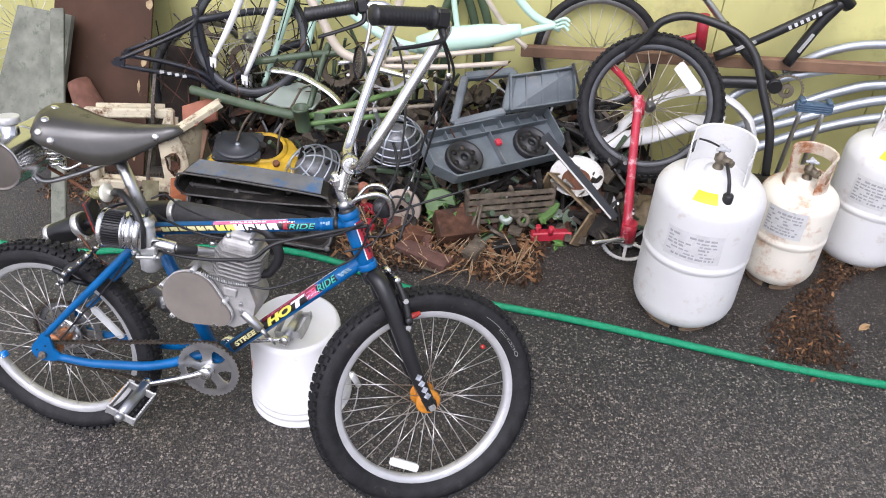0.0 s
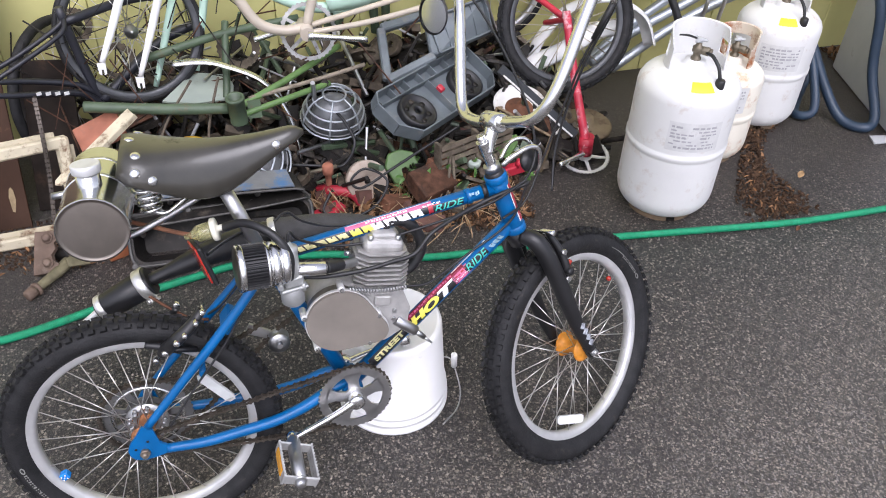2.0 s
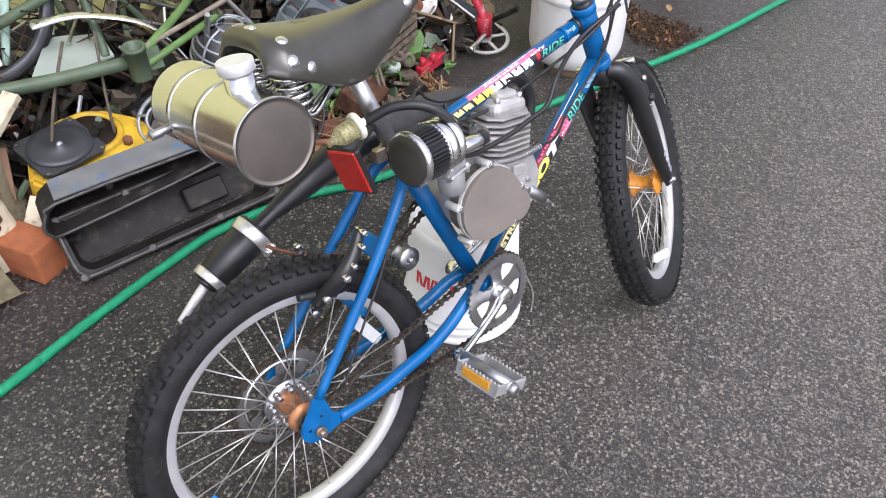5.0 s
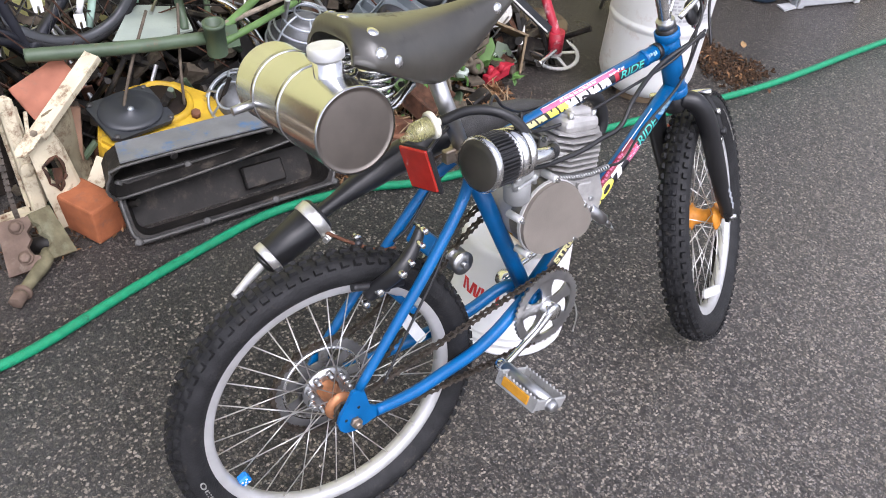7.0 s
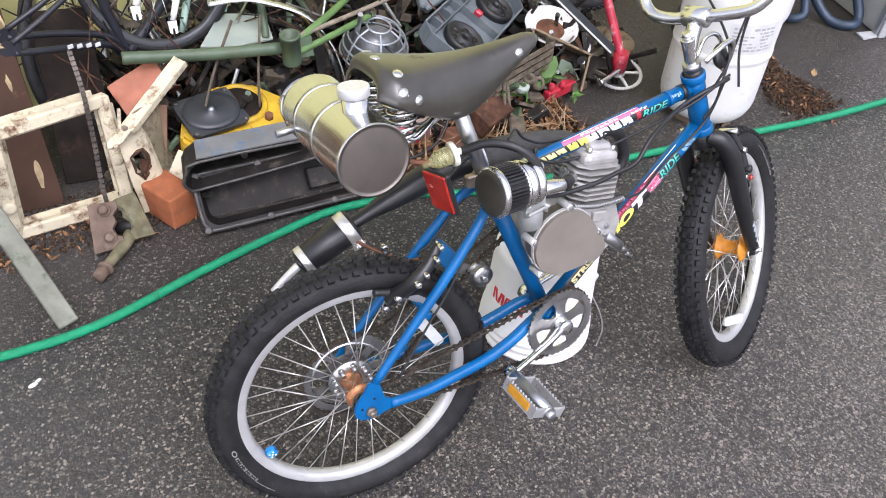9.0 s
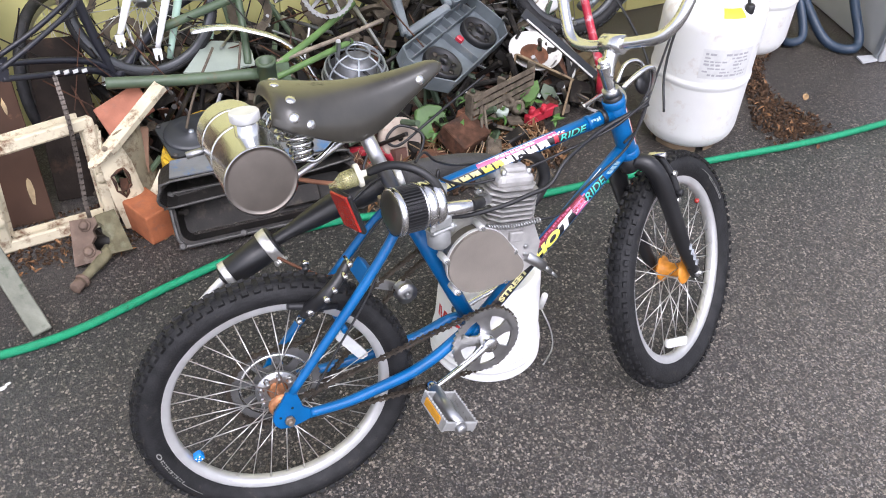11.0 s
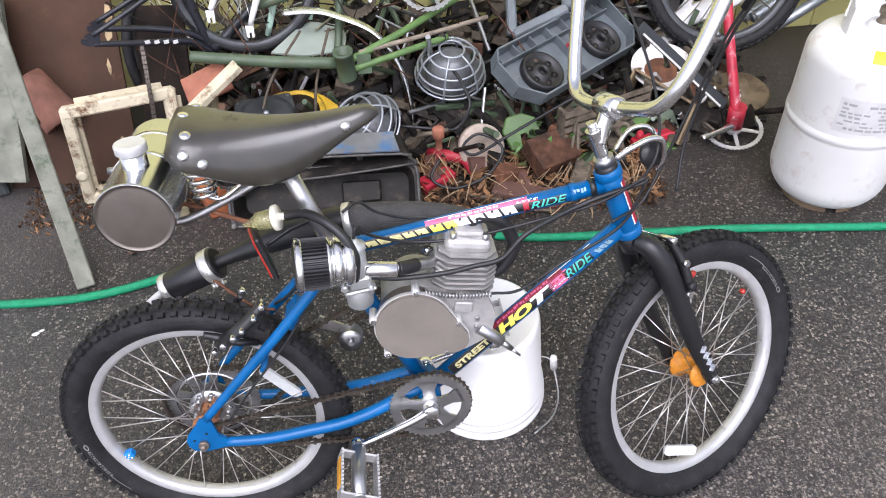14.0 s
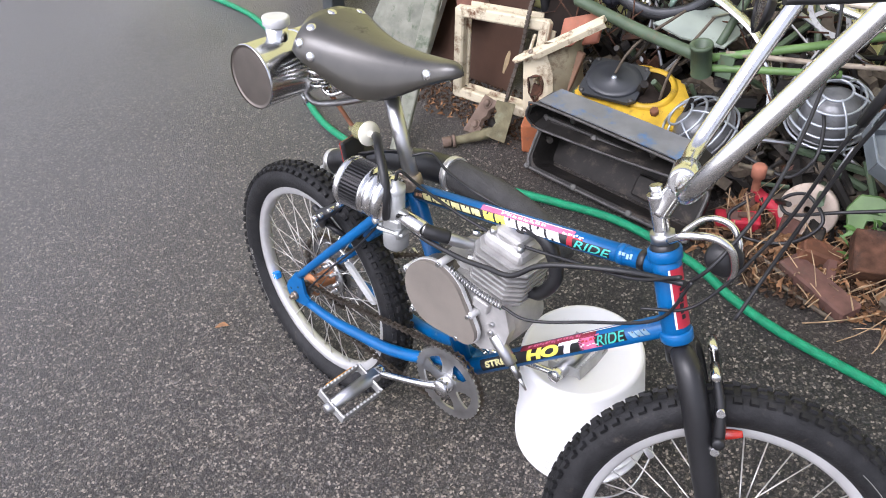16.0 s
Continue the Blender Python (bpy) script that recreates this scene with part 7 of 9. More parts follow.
for a, b, r in (((-0.034, -0.079, 0.018), (-0.040, -0.086, 0.018), 0.020), ((-0.042, -0.088, 0.018), (-0.060, -0.108, 0.017), 0.017)):
    part("pipe_nut", rod(B(), a, b, r, seg=6 if r < 0.018 else 18, bevel=0.001), BROWN_IRON, pc)
for q in ((0.004, 0.042), (0.006, -0.030)):
    base = front @ Matrix.Translation((q[0], q[1], 0.0065))
    bm = B()
    lathe(bm, [(0, 0), (0.0165, 0), (0.0165, 0.003), (0.012, 0.0032), (0, 0.0032)], 18, base)
    lathe(bm, [(0.0125, 0.003), (0.0125, 0.012), (0.008, 0.014), (0, 0.014)], 6, base)
    part("bolt", bm, BROWN_IRON, pc)

# dark engine covers in front of the pile
def trough(o, length, w, depth, tilt, yaw, thick=0.007):
    """An open rounded tray; its mouth faces up the tilt."""
    m = Matrix.Translation(o) @ Matrix.Rotation(radians(yaw), 4, "Z") @ Matrix.Rotation(radians(tilt), 4, "X")
    bm = B()
    def ring(lx, ly, z, r):
        pts = []
        for cx, cy, a0 in ((lx - r, ly - r, 0), (-lx + r, ly - r, 90), (-lx + r, -ly + r, 180), (lx - r, -ly + r, 270)):
            for k in range(6):
                a = radians(a0 + 90 * k / 5)
                pts.append(bm.verts.new(m @ Vector((cx + r * math.cos(a), cy + r * math.sin(a), z))))
        return pts
    L, W = length / 2, w / 2
    rings = [ring(L - 0.020, W - 0.020, -depth, 0.03), ring(L - 0.008, W - 0.008, -0.008, 0.035), ring(L + 0.006, W + 0.006, -0.006, 0.04), ring(L + 0.006, W + 0.006, 0.004, 0.04), ring(L - 0.010, W - 0.010, 0.004, 0.034), ring(L - 0.014, W - 0.014, -0.010, 0.032), ring(L - 0.028, W - 0.028, -depth + thick, 0.025)]
    n = len(rings[0])
    for a, b in zip(rings, rings[1:]):
        for k in range(n):
            bm.faces.new((a[k], a[(k + 1) % n], b[(k + 1) % n], b[k]))
    bm.faces.new(rings[0][::-1])
    bm.faces.new(rings[-1])
    return bm, m


bm, m1 = trough((0.164, 0.832, 0.080), 0.525, 0.150, 0.085, 52, -3)
c1 = solid("engine_cover", bm, DARK_IRON, "black cast engine cover lying open on its side", "engine cover")
loop = []
for cx, cy, a0 in ((0.2285, 0.041, 0), (-0.2285, 0.041, 90), (-0.2285, -0.041, 180), (0.2285, -0.041, 270)):
    loop += [m1 @ Vector((cx + 0.034 * math.cos(radians(a0 + 30 * k)), cy + 0.034 * math.sin(radians(a0 + 30 * k)), 0.004)) for k in range(4)]
rim = B()
tube(rim, loop, 0.0048, 8, closed=True, steps=2)
part("rim", rim, IRON_EDGE, c1, "worn pale rim of the cover")
for x in (-0.255, -0.09, 0.09, 0.255):
    for y in (-0.072, 0.072):
        bm = B()
        lathe(bm, [(0.010, 0), (0.010, 0.006), (0.004, 0.007), (0, 0.005)], 10, m1 @ Matrix.Translation((x, y * 1.0, 0.003)))
        part("bolt_lug", bm, IRON_EDGE, c1)
bm = B()
box(bm, (0.11, 0.06, 0.028), m1 @ Matrix.Translation((0.10, 0.0, -0.066)), 0.004)
part("inner_baffle", bm, DARK_IRON, c1)
def wedge_shell(mouth, back, thick):
    """An open tapered cover: a mouth outline, a smaller back outline, walls of that thickness."""
    bm = B()
    mc = sum((Vector(p) for p in mouth), Vector()) / len(mouth)
    bc = sum((Vector(p) for p in back), Vector()) / len(back)
    inset = lambda pts, c, d: [Vector(p) + (c - Vector(p)).normalized() * d for p in pts]
    rings = [back, mouth, inset(mouth, mc, thick), [p + (mc - bc) * 0.10 for p in inset(back, bc, thick)]]
    rings = [[bm.verts.new(p) for p in r] for r in rings]
    n = len(mouth)
    for p, q in zip(rings, rings[1:]):
        for k in range(n):
            bm.faces.new((p[k], p[(k + 1) % n], q[(k + 1) % n], q[k]))
    bm.faces.new(rings[0][::-1])
    bm.faces.new(rings[-1])
    bmesh.ops.recalc_face_normals(bm, faces=bm.faces)
    return bm


mouth = [(-0.100, 0.842, 0.222), (-0.126, 0.840, 0.205), (-0.140, 0.842, 0.170), (-0.128, 0.850, 0.140), (-0.100, 0.852, 0.130), (0.16, 0.845, 0.140), (0.385, 0.840, 0.158), (0.402, 0.838, 0.170), (0.392, 0.836, 0.186), (0.37, 0.838, 0.198), (0.14, 0.840, 0.212)]
mouth = [(x + 0.016, y, z - 0.008) for x, y, z in mouth]
back = [(x * 0.93 + 0.01, y + 0.085, 0.175 + (z - 0.175) * 0.72 + 0.012) for x, y, z in mouth]
c2 = solid("engine_cover", wedge_shell(mouth, back, 0.008), DARK_IRON, "black engine cover with chipped blue paint outside", "engine cover")
rim = B()
tube(rim, [Vector(p) + Vector((0, -0.002, 0)) for p in mouth], 0.0038, 8, closed=True, steps=2)
part("rim", rim, IRON_EDGE, c2, "worn pale rim of the cover")
bm = B()
t_in = [(-0.098, 0.846, 0.2255), (0.14, 0.844, 0.2155), (0.368, 0.842, 0.2015), (0.355, 0.925, 0.207), (0.14, 0.927, 0.217), (-0.082, 0.928, 0.2235)]
t_in = [(x + 0.016, y, z - 0.008) for x, y, z in t_in]
lo = [bm.verts.new(p) for p in t_in]
hi = [bm.verts.new((x, y, z + 0.004)) for x, y, z in t_in]
bm.faces.new(hi)
bm.faces.new(lo[::-1])
for k in range(6):
    bm.faces.new((lo[k], lo[(k + 1) % 6], hi[(k + 1) % 6], hi[k]))
bmesh.ops.recalc_face_normals(bm, faces=bm.faces)
part("painted_side", bm, BLUE_CHIP, c2, "chipped blue painted side")
for x, z in ((0.036, 0.211), (0.276, 0.198)):
    bm = B()
    lathe(bm, [(0.009, 0), (0.009, 0.008), (0.004, 0.009), (0, 0.007)], 10, axis((x, 0.842, z - 0.008), (x, 0.80, z - 0.004)))
    part("bolt_lug", bm, DARK_IRON, c2)

# yellow casting with a dark round cover
yc = thing("yellow_casting", "yellow-painted cast housing with a dark round cover", "machine part", Matrix.Translation((0.06, 1.10, 0)))
bm = B()
yout = [(-0.150, -0.050), (-0.120, -0.100), (0.02, -0.070), (0.11, -0.100), (0.195, -0.070), (0.172, 0.035), (0.105, 0.105), (0.0, 0.120), (-0.10, 0.085)]
ym = Matrix.Translation((0, -0.012, 0.100)) @ Matrix.Rotation(radians(14), 4, "X") @ Matrix.Rotation(radians(4), 4, "Y")
plate(bm, yout, 0.165, ym)
bmesh.ops.bevel(bm, geom=list(bm.edges), offset=0.010, segments=2, affect="EDGES")
part("housing", bm, YELLOW_P, yc)
bm = B()
lathe(bm, [(0.060, -0.004), (0.062, 0.008), (0.070, 0.010), (0.078, 0.004), (0.082, -0.02)], 36, ym @ Matrix.Translation((0.040, 0.030, 0.084)))
part("round_opening", bm, YELLOW_P, yc)
# no hole is cut: a near-black disc paints the shade inside the bore
part("bore", lathe(B(), [(0, 0.0), (0.061, 0.0), (0.061, 0.004), (0, 0.002)], 32, ym @ Matrix.Translation((0.040, 0.030, 0.083))), SHADE_BLACK, yc, "flat dark disc for the shaded bore")
bm = B()
dm = ym @ Matrix.Translation((-0.050, 0.0, 0.100)) @ Matrix.Rotation(radians(10), 4, "Z") @ Matrix.Diagonal((1.2, 1.02, 1, 1))
plate(bm, [(-0.07, -0.055), (-0.055, -0.07), (0.055, -0.07), (0.07, -0.055), (0.07, 0.055), (0.055, 0.07), (-0.055, 0.07), (-0.07, 0.055)], 0.010, dm)
lathe(bm, [(0.066, 0.006), (0.064, 0.014), (0.050, 0.010), (0.044, 0.014), (0.012, 0.009), (0.010, 0.014), (0, 0.014)], 36, dm)
part("round_cover", bm, WET_BLACK, yc, "dusty black round cover")
for x, y in ((-0.060, -0.060), (0.060, -0.060), (0.060, 0.060), (-0.060, 0.060)):
    part("cover_screw", lathe(B(), [(0.006, 0.005), (0.006, 0.009), (0, 0.010)], 10, dm @ Matrix.Translation((x, y, 0))), IRON_EDGE, yc)
bm = B()
lathe(bm, [(0.007, 0.012), (0.006, 0.018), (0, 0.019)], 12, dm)
part("centre_stud", bm, GALV, yc)
bm = B()
rod(bm, ym @ Vector((0.10, -0.04, 0.08)), ym @ Vector((0.10, -0.04, 0.098)), 0.012, seg=6)
part("bolt", bm, RUST, yc)
for i, pts in enumerate(([(0.140, 1.200, 0.383), (0.050, 1.100, 0.300), (-0.010, 1.075, 0.170)], [(0.221, 1.200, 0.384), (0.170, 1.100, 0.271), (0.150, 1.065, 0.135)])):
    bm = B()
    tube(bm, pts, 0.004, 8, steps=4)
    solid("threaded_rod", bm, MUD_IRON, "thin rusty threaded rod standing in the scrap", "rod")

# green pipe stand with a socket
gp = thing("pipe_stand", "worn green steel pipe stand with open socket", "stand", Matrix.Translation((0.25, 1.1, 0.30)))
o3 = Vector((0.25, 1.1, 0.30))
for nm, path, r in (("long_pipe", [(-0.165, 1.145, 0.363), (-0.137, 1.140, 0.361), (0.052, 1.110, 0.346), (0.240, 1.085, 0.337)], 0.0165), ("post", [(0.236, 1.22, 0.300), (0.244, 1.25, 0.336), (0.262, 1.350, 0.440), (0.270, 1.39, 0.475)], 0.0115), ("brace", [(0.270, 1.100, 0.331), (0.438, 1.200, 0.357), (0.620, 1.340, 0.379)], 0.0105), ("brace", [(0.270, 1.090, 0.307), (0.388, 1.120, 0.322), (0.560, 1.200, 0.323)], 0.0095), ("cross_pipe", [(0.02, 1.30, 0.42), (0.26, 1.36, 0.45), (0.5, 1.38, 0.47)], 0.013)):
    bm = B()
    tube(bm, [Vector(p) - o3 for p in path], r, 14)
    part(nm, bm, GREEN_B if nm == "brace" else GREEN_P, gp)
bm = B()
sm_ = axis(Vector((0.262, 1.075, 0.295)) - o3, Vector((0.258, 1.068, 0.375)) - o3)
lathe(bm, [(0.026, 0), (0.026, 0.078), (0.0285, 0.079), (0.0285, 0.088), (0.020, 0.088), (0.020, 0.02), (0, 0.02)], 26, sm_)
part("socket", bm, GREEN_P, gp, "open grey-green socket")
bm = B()
plate(bm, [(-0.02, -0.025), (0.02, -0.025), (0.02, 0.03), (-0.02, 0.03)], 0.006, Matrix.Translation(Vector((0.312, 1.10, 0.315)) - o3) @ Matrix.Rotation(radians(75), 4, "X"))
part("lug", bm, GREEN_P, gp)
bm = B()
plate(bm, [(-0.125, -0.065), (-0.03, -0.080), (0.085, -0.060), (0.095, 0.005), (0.080, 0.060), (-0.01, 0.075), (-0.045, 0.050)], 0.006, Matrix.Translation((0.170, 1.270, 0.318)) @ Matrix.Rotation(radians(10), 4, "X") @ Matrix.Rotation(radians(6), 4, "Y"))
solid("metal_plate", bm, GREY_G, "grey-green bent metal plate lying on the pipes", "plate")
bars("steel_rod", "long tan rusty rod across the scrap", "rod", (0.5, 1.2, 0.33), [("bar", [(0.30, 1.12, 0.343), (0.509, 1.200, 0.338), (0.687, 1.255, 0.346)], 0.007, ROD_TAN, "")])

# chromed mudguard arching over the pile
bm = B()
arc = smooth_path([(0.095, 1.262, 0.425), (0.170, 1.252, 0.428), (0.238, 1.240, 0.416), (0.350, 1.205, 0.368), (0.416, 1.170, 0.274), (0.442, 1.130, 0.150), (0.438, 1.10, 0.06)], 6)
rows = []
for i, c in enumerate(arc):
    dd = (arc[min(i + 1, len(arc) - 1)] - arc[max(i - 1, 0)]).normalized()
    side = Vector((0.25, -0.93, 0.2))
    side = (side - dd * side.dot(dd)).normalized()
    out = side.cross(dd).normalized()
    rows.append([bm.verts.new(c + side * 0.025 * math.sin(radians(u)) + out * 0.022 * (math.cos(radians(u)) - 1)) for u in (-80, -50, -20, 10, 40, 70)])
for p, q in zip(rows, rows[1:]):
    for j in range(5):
        bm.faces.new((p[j], p[j + 1], q[j + 1], q[j])).smooth = True
guard = solid("mudguard", bm, CHROME, "curved chromed bicycle mudguard", "mudguard")
sol = guard.modifiers.new("thickness", "SOLIDIFY")
sol.thickness = 0.0015


# two caged lamps
def caged_lamp(at, toward, label):
    m = axis(at, Vector(at) + Vector(toward)) @ Matrix.Diagonal((1.66, 1.66, 1.5, 1))
    t = thing("caged_lamp", label, "lamp", m, "caged lamps in the scrap")
    lathe_bm = lathe(B(), [(0, -0.045), (0.022, -0.045), (0.026, -0.03), (0.030, 0.0), (0.058, 0.045), (0.062, 0.050), (0.060, 0.052), (0.028, 0.004), (0, 0.0)], 32)
    part("reflector", lathe_bm, LAMP_GREY, t, "dull metal reflector")
    part("globe", lathe(B(), [(0.030, 0.0), (0.040, 0.02), (0.044, 0.05), (0.036, 0.082), (0.018, 0.098), (0, 0.101)], 26), LAMP_GREY, t, "dusty glass globe")
    for r, z in ((0.064, 0.045), (0.060, 0.066), (0.053, 0.084), (0.041, 0.100), (0.022, 0.111)):
        bm = B()
        tube(bm, [(r * math.cos(a), r * math.sin(a), z) for a in (2 * math.pi * k / 16 for k in range(16))], 0.0022, 6, closed=True, steps=2)
        part("cage_ring", bm, GALV, t)
    for k in range(6):
        a = 2 * math.pi * k / 6
        bm = B()
        tube(bm, [(r * math.cos(a), r * math.sin(a), z) for r, z in ((0.060, 0.03), (0.064, 0.046), (0.060, 0.066), (0.053, 0.085), (0.041, 0.101), (0.020, 0.112))], 0.0020, 6, steps=3)
        part("cage_wire", bm, GALV, t)
    return t


caged_lamp((0.345, 1.065, 0.085), (-0.55, -0.35, 0.75), "caged work lamp tipped over in the scrap")
caged_lamp((0.560, 1.205, 0.138), (0.05, -0.22, 0.95), "caged work lamp standing upright in the scrap")

# thin gas hose with brass fitting and red tap
bm = B()
tube(bm, [(0.36, 1.03, 0.15), (0.42, 1.00, 0.16), (0.50, 0.99, 0.15), (0.56, 1.0, 0.14), (0.60, 1.02, 0.20), (0.585, 1.08, 0.24), (0.565, 1.12, 0.26)], 0.005, 8, steps=8)
solid("gas_hose", bm, PLASTIC, "thin black rubber hose over the lamps", "hose")
bm = B()
tube(bm, [(0.50, 0.93, 0.09), (0.47, 0.89, 0.05), (0.53, 0.86, 0.03), (0.63, 0.88, 0.05), (0.68, 0.92, 0.11), (0.62, 0.96, 0.14), (0.57, 0.95, 0.11), (0.60, 0.93, 0.09), (0.70, 0.95, 0.13), (0.82, 1.0, 0.16), (0.95, 1.04, 0.20)], 0.0045, 8, steps=8)
solid("gas_hose", bm, PLASTIC, "looped thin black hose in the scrap", "hose")
gv = thing("gas_valve", "brass gas fitting with a faded red tap", "valve", Matrix.Translation((0.50, 0.965, 0.155)))
bm = B()
rod(bm, (-0.055, 0.0, -0.004), (0.03, 0.0, 0.006), 0.007, seg=10)
part("fitting", bm, BRASS, gv)
bm = B()
lathe(bm, [(0.010, -0.04), (0.010, -0.005), (0.017, 0.0), (0.018, 0.028), (0.013, 0.034), (0, 0.034)], 16, Matrix.Translation((0.0, -0.012, -0.008)))
part("tap", bm, TERRA, gv, "faded red tap")

# pale disc, green jaw, rusty box and small scrap
bm = B()
lathe(bm, [(0.012, 0), (0.064, 0), (0.068, 0.004), (0.068, 0.034), (0.064, 0.038), (0.012, 0.038), (0.012, 0)], 36, axis((0.625, 1.000, 0.066), (0.64, 0.80, 0.19)))
solid("grinding_disc", bm, PALE_IRON, "pale dusty round disc on edge", "disc")
bm = B()
plate(bm, [(-0.05, -0.045), (-0.015, -0.05), (-0.012, -0.005), (0.012, -0.005), (0.018, -0.05), (0.05, -0.04), (0.055, 0.02), (0.02, 0.05), (-0.025, 0.055), (-0.055, 0.02)], 0.022, Matrix.Translation((0.755, 1.03, 0.085)) @ Matrix.Rotation(radians(52), 4, "X") @ Matrix.Rotation(radians(20), 4, "Z"))
bmesh.ops.bevel(bm, geom=list(bm.edges), offset=0.004, segments=1, affect="EDGES")
solid("clamp_jaw", bm, GREEN_B, "bright green forked clamp jaw", "clamp")
bm = B()
box(bm, (0.135, 0.105, 0.062), Matrix.Translation((0.825, 0.925, 0.075)) @ Matrix.Rotation(radians(24), 4, "Z") @ Matrix.Rotation(radians(26), 4, "X"), 0.003)
solid("rusty_box", bm, RUST_DK, "brown rusty steel box tilted in dry leaves", "box")
# plain slim block stands in for a long rusty-brown bent piece
bm = B()
box(bm, (0.20, 0.060, 0.036), Matrix.Translation((0.735, 0.812, 0.019)) @ Matrix.Rotation(radians(-24), 4, "Z"), 0.005)
solid("brick", bm, BRICK_DK, "slim weathered red-brown block half under leaves, for a rusty bent piece", "brick")
bm = B()
box(bm, (0.14, 0.030, 0.036), Matrix.Translation((1.150, 0.985, 0.040)) @ Matrix.Rotation(radians(14), 4, "Z"), 0.004)
rc = solid("red_clamp", bm, RED, "red-painted steel clamp bar", "clamp")
for x in (1.10, 1.145):
    bm = B()
    rod(bm, (x, 0.975, 0.05), (x + 0.004, 0.97, 0.082), 0.010, seg=6)
    part("bolt", bm, RED, rc)
ut = thing("angle_bracket", "tan U-shaped steel channel bracket", "bracket", Matrix.Translation((1.18, 1.06, 0)))
o4 = Vector((1.18, 1.06, 0))
for a, b in (((1.072, 1.105, 0.022), (1.136, 1.155, 0.185)), ((1.130, 1.150, 0.182), (1.290, 1.030, 0.112)), ((1.288, 1.030, 0.110), (1.235, 0.980, 0.012))):
    part("leg", beam(Vector(a) - o4, Vector(b) - o4, 0.008, 0.085, (-0.35, -0.5, 0.45)), TRAY_TAN, ut)
rnd = random.Random(8)
for k, (x, y, z, mt) in enumerate(((1.08, 1.0, 0.06, GREEN_P), (1.13, 1.03, 0.10, GREEN_B), (1.21, 1.03, 0.07, GREEN_P), (1.03, 0.97, 0.06, MUD_IRON), (0.98, 0.94, 0.05, MUD_IRON), (0.93, 0.92, 0.04, GREEN_P), (1.16, 1.06, 0.08, GREY_G))):
    bm = B()
    plate(bm, [(-0.045, -0.018), (0.02, -0.024), (0.05, -0.005), (0.03, 0.022), (-0.03, 0.026)], 0.010, Matrix.Translation((x, y, z)) @ Matrix.Rotation(rnd.uniform(-0.9, 0.9), 4, "X") @ Matrix.Rotation(rnd.uniform(-0.6, 0.6), 4, "Y") @ Matrix.Rotation(rnd.uniform(0, 3), 4, "Z"))
    solid("scrap_bracket", bm, mt, "small bent green and brown steel bracket", "bracket", group="small scrap brackets")
for k, (x, y, z) in enumerate(((0.99, 0.985, 0.08), (1.02, 1.0, 0.095), (1.05, 0.99, 0.085))):
    bm = B()
    lathe(bm, [(0.010, 0), (0.022, 0), (0.024, 0.004), (0.024, 0.02), (0.020, 0.024), (0.010, 0.024), (0.010, 0)], 18, Matrix.Translation((x, y, z)) @ Matrix.Rotation(rnd.uniform(0.2, 1.0), 4, "X"))
    solid("pipe_ring", bm, GREY_G if k == 0 else MUD_IRON, "small weathered metal pipe ring", "ring", group="pipe rings")
flat = solid("flat_bar", beam((1.085, 1.055, 0.385), (1.352, 0.985, 0.140), 0.030, 0.008, (-0.3, -0.8, 0.5)), WET_BLACK, "dark flat steel bar propped on the scrap", "bar")
part("pale_edge", beam((1.094, 1.046, 0.364), (1.338, 0.982, 0.140), 0.006, 0.009, (-0.3, -0.8, 0.5)), ENAMEL, flat, "scuffed white edge")
crate = thing("slatted_tray", "dark earthy slatted metal tray under the case", "tray", Matrix.Translation((0.985, 1.04, 0.06)) @ Matrix.Rotation(radians(20), 4, "Z"))
for k in range(5):
    bm = B()
    box(bm, (0.30, 0.006, 0.016), Matrix.Translation((0, -0.05, 0.02 + 0.026 * k)) @ Matrix.Rotation(radians(-20), 4, "X"), 0.001)
    part("slat", bm, MUD_IRON, crate)
for x in (-0.15, 0.0, 0.15):
    bm = B()
    box(bm, (0.012, 0.03, 0.15), Matrix.Translation((x, -0.035, 0.065)), 0.002)
    part("upright", bm, MUD_IRON, crate)

# slate plastic case with two wheels and a broken lid
cs = thing("plastic_case", "slate-blue plastic equipment case, open and wheeled", "case", Matrix.Translation((0.90, 1.18, 0.26)))
u = Vector((0.230, 0.183, -0.013)).normalized()
v = Vector((-0.50, 0.62, 0.42))
v = (v - u * u.dot(v)).normalized()
w = u.cross(v)
if w.z < 0:
    w = -w
R_ = Matrix((u, v, w)).transposed().to_4x4()
out = [(-0.265, -0.045), (-0.205, -0.105), (0.215, -0.105), (0.265, -0.06), (0.265, 0.085), (-0.235, 0.085), (-0.265, 0.05)]
bm = B()
plate(bm, out, 0.012, R_ @ Matrix.Translation((0.02, 0, -0.028)))
part("base", bm, SLATE, cs)
for k in range(len(out)):
    a, b = out[k], out[(k + 1) % len(out)]
    part("side_wall", beam(R_ @ Vector((a[0] + 0.02, a[1], -0.005)), R_ @ Vector((b[0] + 0.02, b[1], -0.005)), 0.006, 0.05, w), SLATE, cs)
for k in range(7):
    x = -0.22 + 0.075 * k
    part("rib", beam(R_ @ Vector((x, 0.045, -0.012)), R_ @ Vector((x, 0.083, -0.012)), 0.004, 0.034, w), SLATE, cs)
part("rib", beam(R_ @ Vector((-0.23, 0.045, -0.012)), R_ @ Vector((0.27, 0.045, -0.012)), 0.004, 0.034, w), SLATE, cs)
part("rib", beam(R_ @ Vector((0.02, -0.10, -0.012)), R_ @ Vector((0.02, 0.045, -0.012)), 0.004, 0.034, w), SLATE, cs)
